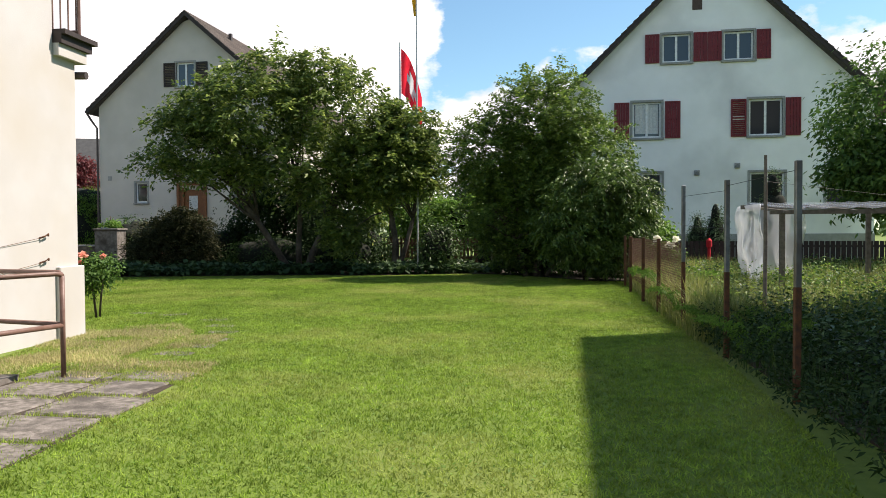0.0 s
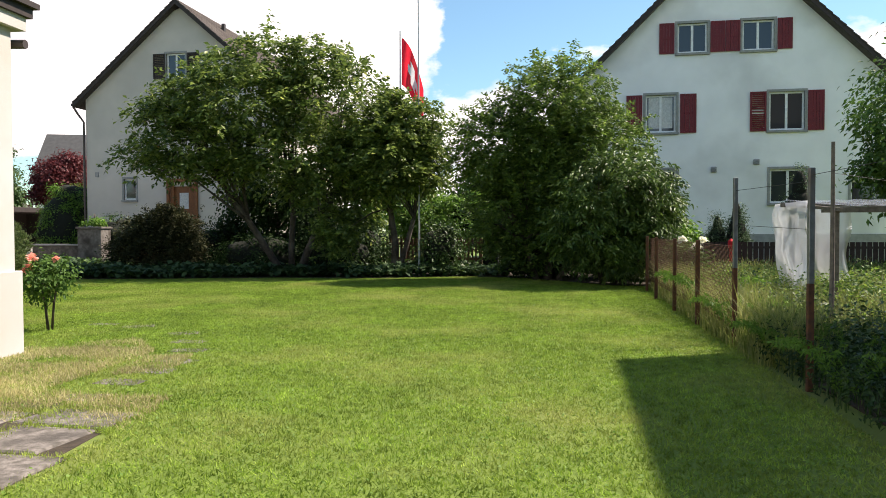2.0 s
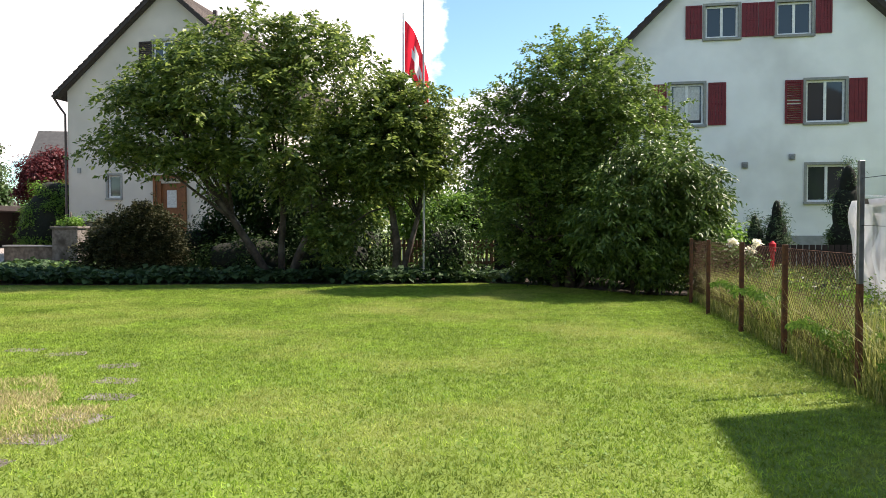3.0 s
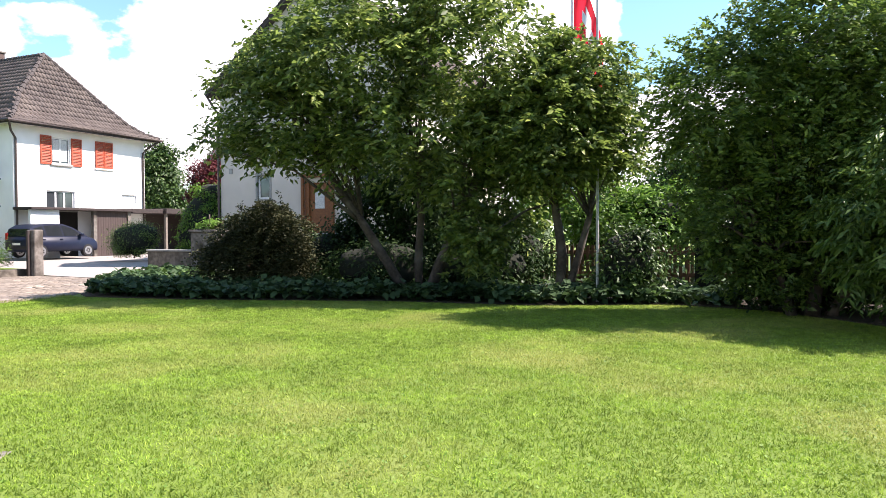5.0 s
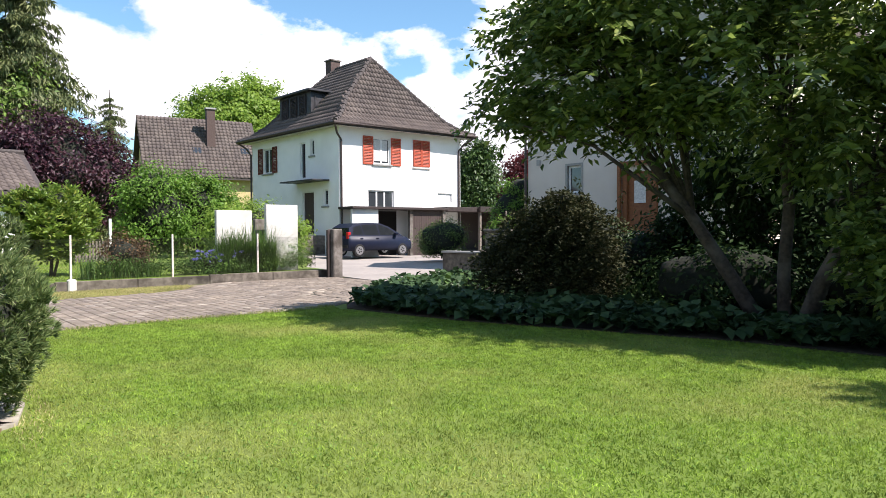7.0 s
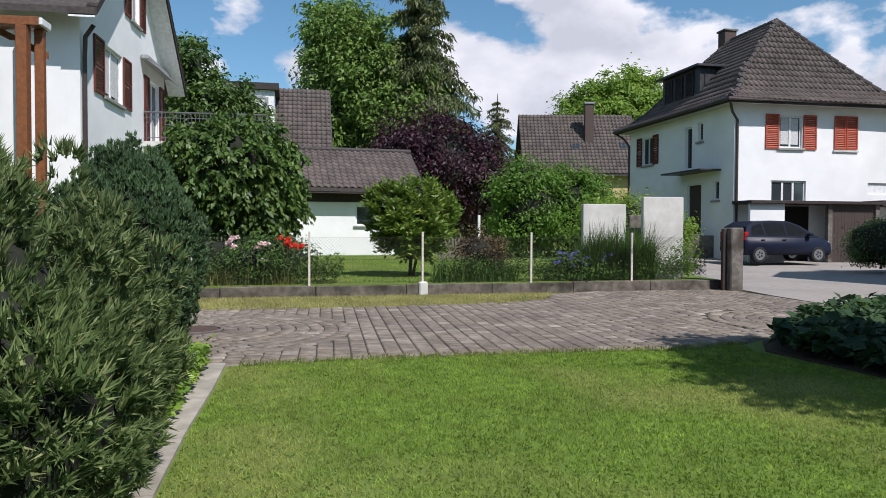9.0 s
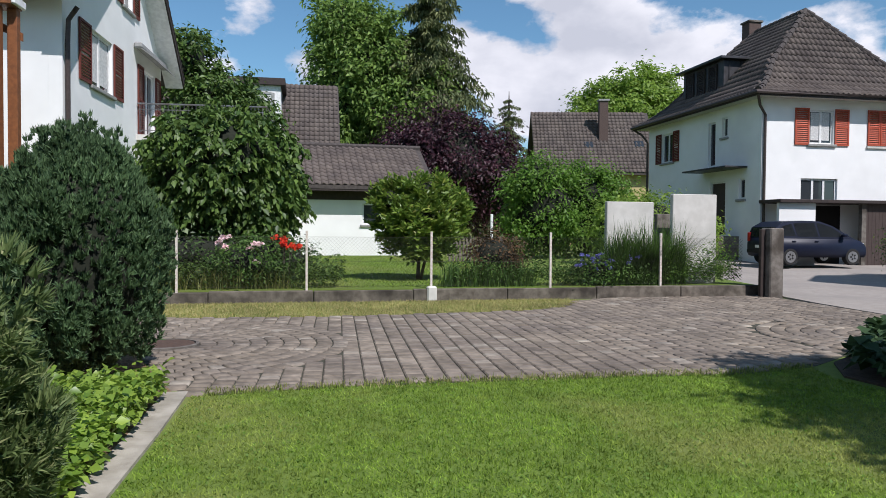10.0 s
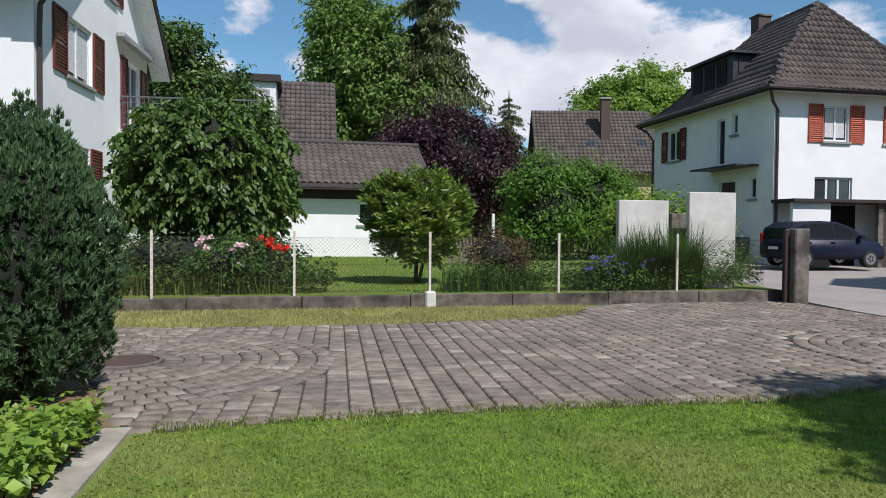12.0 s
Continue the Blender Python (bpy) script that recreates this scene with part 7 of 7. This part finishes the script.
# ---- parked car ----
def car(m):
    root = thing("car", m, "dark blue compact car parked by the garage", "car")
    L, W = 3.75, .83
    low = [(-1.86, .35), (-1.88, .75), (-1.82, .98), (1.25, .97), (1.62, .86), (1.82, .70), (1.86, .45), (1.80, .28), (-1.75, .28)]
    bm = bmesh.new()
    rings = []
    for y, s in ((-W, .97), (-W + .06, 1.0), (W - .06, 1.0), (W, .97)):
        rings.append([bm.verts.new((x * s, y, .3 + (z - .3) * (s if z > .5 else 1))) for x, z in low])
    n = len(low)
    for a, b in zip(rings, rings[1:]):
        for i in range(n):
            bm.faces.new((a[i], a[(i + 1) % n], b[(i + 1) % n], b[i]))
    bm.faces.new(rings[0])
    bm.faces.new(rings[-1][::-1])
    bmesh.ops.recalc_face_normals(bm, faces=bm.faces[:])
    bmesh.ops.bevel(bm, geom=bm.edges[:], offset=.03, segments=2, affect="EDGES")
    body = part("body", bm, M_CAR, root, smooth=True)
    cab = [(-1.84, .96), (-1.74, 1.34), (-1.4, 1.53), (-.7, 1.58), (.0, 1.56), (.5, 1.40), (1.3, .94)]
    bm = bmesh.new()
    rings = []
    for s in (-1, 1):
        rings.append([bm.verts.new((x, s * (W - .03 - (z - .98) * .28), z)) for x, z in cab])
    k = len(cab)
    for i in range(k - 1):
        bm.faces.new((rings[0][i], rings[0][i + 1], rings[1][i + 1], rings[1][i]))
    bm.faces.new(rings[0])
    bm.faces.new(rings[1])
    bmesh.ops.recalc_face_normals(bm, faces=bm.faces[:])
    part("cabin", bm, M_CAR, root)
    for s in (-1, 1):
        for q in ([(-1.6, 1.03), (-1.52, 1.36), (-1.12, 1.47), (-1.02, 1.03)], [(-.95, 1.02), (-1.04, 1.48), (-.2, 1.5), (-.12, 1.01)], [(-.05, 1.01), (-.12, 1.5), (.05, 1.48), (.42, 1.36), (1.0, 1.01)]):
            bm = bmesh.new()
            bm.faces.new([bm.verts.new((x, s * (W - .03 - (z - .98) * .28 + .006), z)) for x, z in q])
            bmesh.ops.solidify(bm, geom=bm.faces[:], thickness=.004)
            part("side_window", bm, M_GLASS, root)
        part("mirror", boxes((.72, .9, s * (W + .09) - .09, s * (W + .09) + .09, 1.0, 1.12), bevel=.03), M_CAR, root)
        part("tail_lamp", boxes((-1.86, -1.7, s * (W - .12) - .08, s * (W - .12) + .09, .82, 1.15), bevel=.02), M_LAMPR, root)
        part("headlamp", boxes((1.6, 1.78, s * (W - .2) - .13, s * (W - .2) + .14, .66, .8), bevel=.03), M_LAMPW, root)
        for x in (-.1, -1.0):
            part("door_handle", boxes((x - .2, x - .05, s * (W + .015) - .012, s * (W + .015) + .012, .84, .87)), M_CAR, root)
    bm = bmesh.new()
    bm.faces.new([bm.verts.new(c) for c in ((.56, -.58, 1.376), (1.22, -.7, .992), (1.22, .7, .992), (.56, .58, 1.376))])
    bmesh.ops.solidify(bm, geom=bm.faces[:], thickness=.004)
    part("windscreen", bm, M_GLASS, root)
    bm = bmesh.new()
    bm.faces.new([bm.verts.new(c) for c in ((-1.845, -.68, 1.0), (-1.755, -.6, 1.33), (-1.755, .6, 1.33), (-1.845, .68, 1.0))])
    bmesh.ops.solidify(bm, geom=bm.faces[:], thickness=.004)
    part("rear_window", bm, M_GLASS, root)
    for x in (-1.25, 1.25):
        for s in (-1, 1):
            y = s * (W - .1)
            w = new("wheel")
            w.parent = root
            w.matrix_local = pose(x, y, .3, 90)
            bm = bmesh.new()
            bmesh.ops.create_cone(bm, cap_ends=True, segments=24, radius1=.3, radius2=.3, depth=.22)
            bmesh.ops.bevel(bm, geom=bm.edges[:], offset=.02, segments=1, affect="EDGES")
            part("tyre", bm, M_TYRE, w)
            bm = bmesh.new()
            bmesh.ops.create_cone(bm, cap_ends=True, segments=20, radius1=.2, radius2=.2, depth=.232)
            part("rim", bm, M_RIM, w)
            for k in range(5):
                bm = bmesh.new()
                box(bm, .05, .12, -.03, .03, -.119, .119, pose(0, 0, 0, 0, 0, 36 + k * 72))
                part("rim_slot", bm, M_TYRE, w)
    part("bumper_strip", boxes((-1.9, -1.84, -.75, .75, .42, .55), bevel=.01), M_TYRE, root)
    part("number_plate", boxes((-1.905, -1.885, -.25, .25, .6, .7)), M_FRAME, root)


car(pose(-26.62, 37.2, .27, 0, 0, 80.4))

# ---- far treeline that closes the view ----
bl = []
rnd = random.Random(11)
for k in range(90):
    a = k / 90 * 6.283
    d = rnd.uniform(120, 190)
    bl.append(((d * math.cos(a), 20 + d * math.sin(a), rnd.uniform(1, 4)), (rnd.uniform(8, 13), rnd.uniform(8, 13), rnd.uniform(5, 8))))
far = foliage("far_woods", bl, 3200, 12, 1.8, 2.2, M_DEEP, None, label="distant belt of trees along the horizon", shell=.8)
bpy.data.objects["far_woods"]["category"] = "woods"

# ---- manhole and pavers ----
mh = thing("manhole_cover", pose(MAN.x, MAN.y, 0), "round rusty iron manhole cover in the paving", "manhole")
bm = bmesh.new()
bmesh.ops.create_cone(bm, cap_ends=True, segments=40, radius1=.33, radius2=.33, depth=.05)
p = part("cover", bm, M_IRON, mh)
p.location.z = .014
bm = bmesh.new()
for k in range(40):
    a, b = k * math.pi / 20, (k + 1) * math.pi / 20
    q = [bm.verts.new((r * math.cos(t), r * math.sin(t), z)) for t in (a, b) for r, z in ((.345, -.02), (.345, .045), (.385, .04), (.385, -.02))]
    bm.faces.new((q[0], q[1], q[5], q[4]))
    bm.faces.new((q[1], q[2], q[6], q[5]))
    bm.faces.new((q[2], q[3], q[7], q[6]))
part("ring", bm, M_CONC, mh)

pav = bpy.data.objects["pavement"]
BL, BW, BH = .158, .187, .024
c = .013
bm = bmesh.new()
lo = [bm.verts.new((x, y, -.02)) for x, y in ((-BL / 2, -BW / 2), (BL / 2, -BW / 2), (BL / 2, BW / 2), (-BL / 2, BW / 2))]
mi = [bm.verts.new((v.co.x, v.co.y, BH - c)) for v in lo]
hi = [bm.verts.new((v.co.x - math.copysign(c, v.co.x), v.co.y - math.copysign(c, v.co.y), BH)) for v in lo]
for a, b in ((lo, mi), (mi, hi)):
    for i in range(4):
        bm.faces.new((a[i], a[(i + 1) % 4], b[(i + 1) % 4], b[i]))
bm.faces.new(hi)
bm.normal_update()
block = bpy.data.meshes.new("paver")
bm.to_mesh(block)
block.materials.append(M_PAVER)
tmpl = np.array([tuple(v.co) for v in block.vertices])
quads = np.array([tuple(p.vertices) for p in block.polygons])
bm.free()
near, rest = [], []
ca, sa = math.cos(radians(-12.5)), math.sin(radians(-12.5))
for r in range(-60, 80):
    for k in range(-50, 40):
        lx, ly = (k + .5 * (r % 2)) * (BL + .009), r * (BW + .012)
        x, y = -15.5 + ca * lx - sa * ly, 18.0 + sa * lx + ca * ly
        if not inside(PAV, x, y) or math.hypot(x - MAN.x, y - MAN.y) < 2.21 or math.hypot(x - MAN2.x, y - MAN2.y) < 1.88:
            continue
        (near if x > -15.6 and 16.6 < y < 20.6 else rest).append((x, y, -12.5))
for centre, rings in ((MAN, 9), (MAN2, 7)):
    for ring in range(rings):
        rr = .49 + ring * (BW + .014)
        n = int(2 * math.pi * rr / (BL + .010))
        for k in range(n):
            a = 2 * math.pi * (k + .5 * (ring % 2)) / n
            x, y = centre.x + rr * math.cos(a), centre.y + rr * math.sin(a)
            if inside(PAV, x, y):
                rest.append((x, y, math.degrees(a) + 90))
rest += near[300:]
near = near[:300]
for x, y, a in near:
    ob = new("paver", block)
    ob.parent = pav
    ob.matrix_local = pose(x, y, random.uniform(-.0025, .0025), random.uniform(-.8, .8), random.uniform(-.8, .8), a + random.uniform(-1, 1))
R = np.array(rest)
an = np.radians(R[:, 2] + RNG.uniform(-1.5, 1.5, len(R)))
vx = R[:, 0, None] + np.cos(an)[:, None] * tmpl[:, 0] - np.sin(an)[:, None] * tmpl[:, 1]
vy = R[:, 1, None] + np.sin(an)[:, None] * tmpl[:, 0] + np.cos(an)[:, None] * tmpl[:, 1]
vz = tmpl[:, 2] + RNG.uniform(-.0025, .0025, len(R))[:, None] + RNG.normal(size=(len(R), 1)) * .008 * (tmpl[:, 0] / BL)
vv = np.stack([vx, vy, vz], -1).reshape(-1, 3)
ff = (np.arange(len(R))[:, None, None] * len(tmpl) + quads[None]).reshape(-1, 4)
raw("pavers", vv, ff, M_PAVERI, pav)
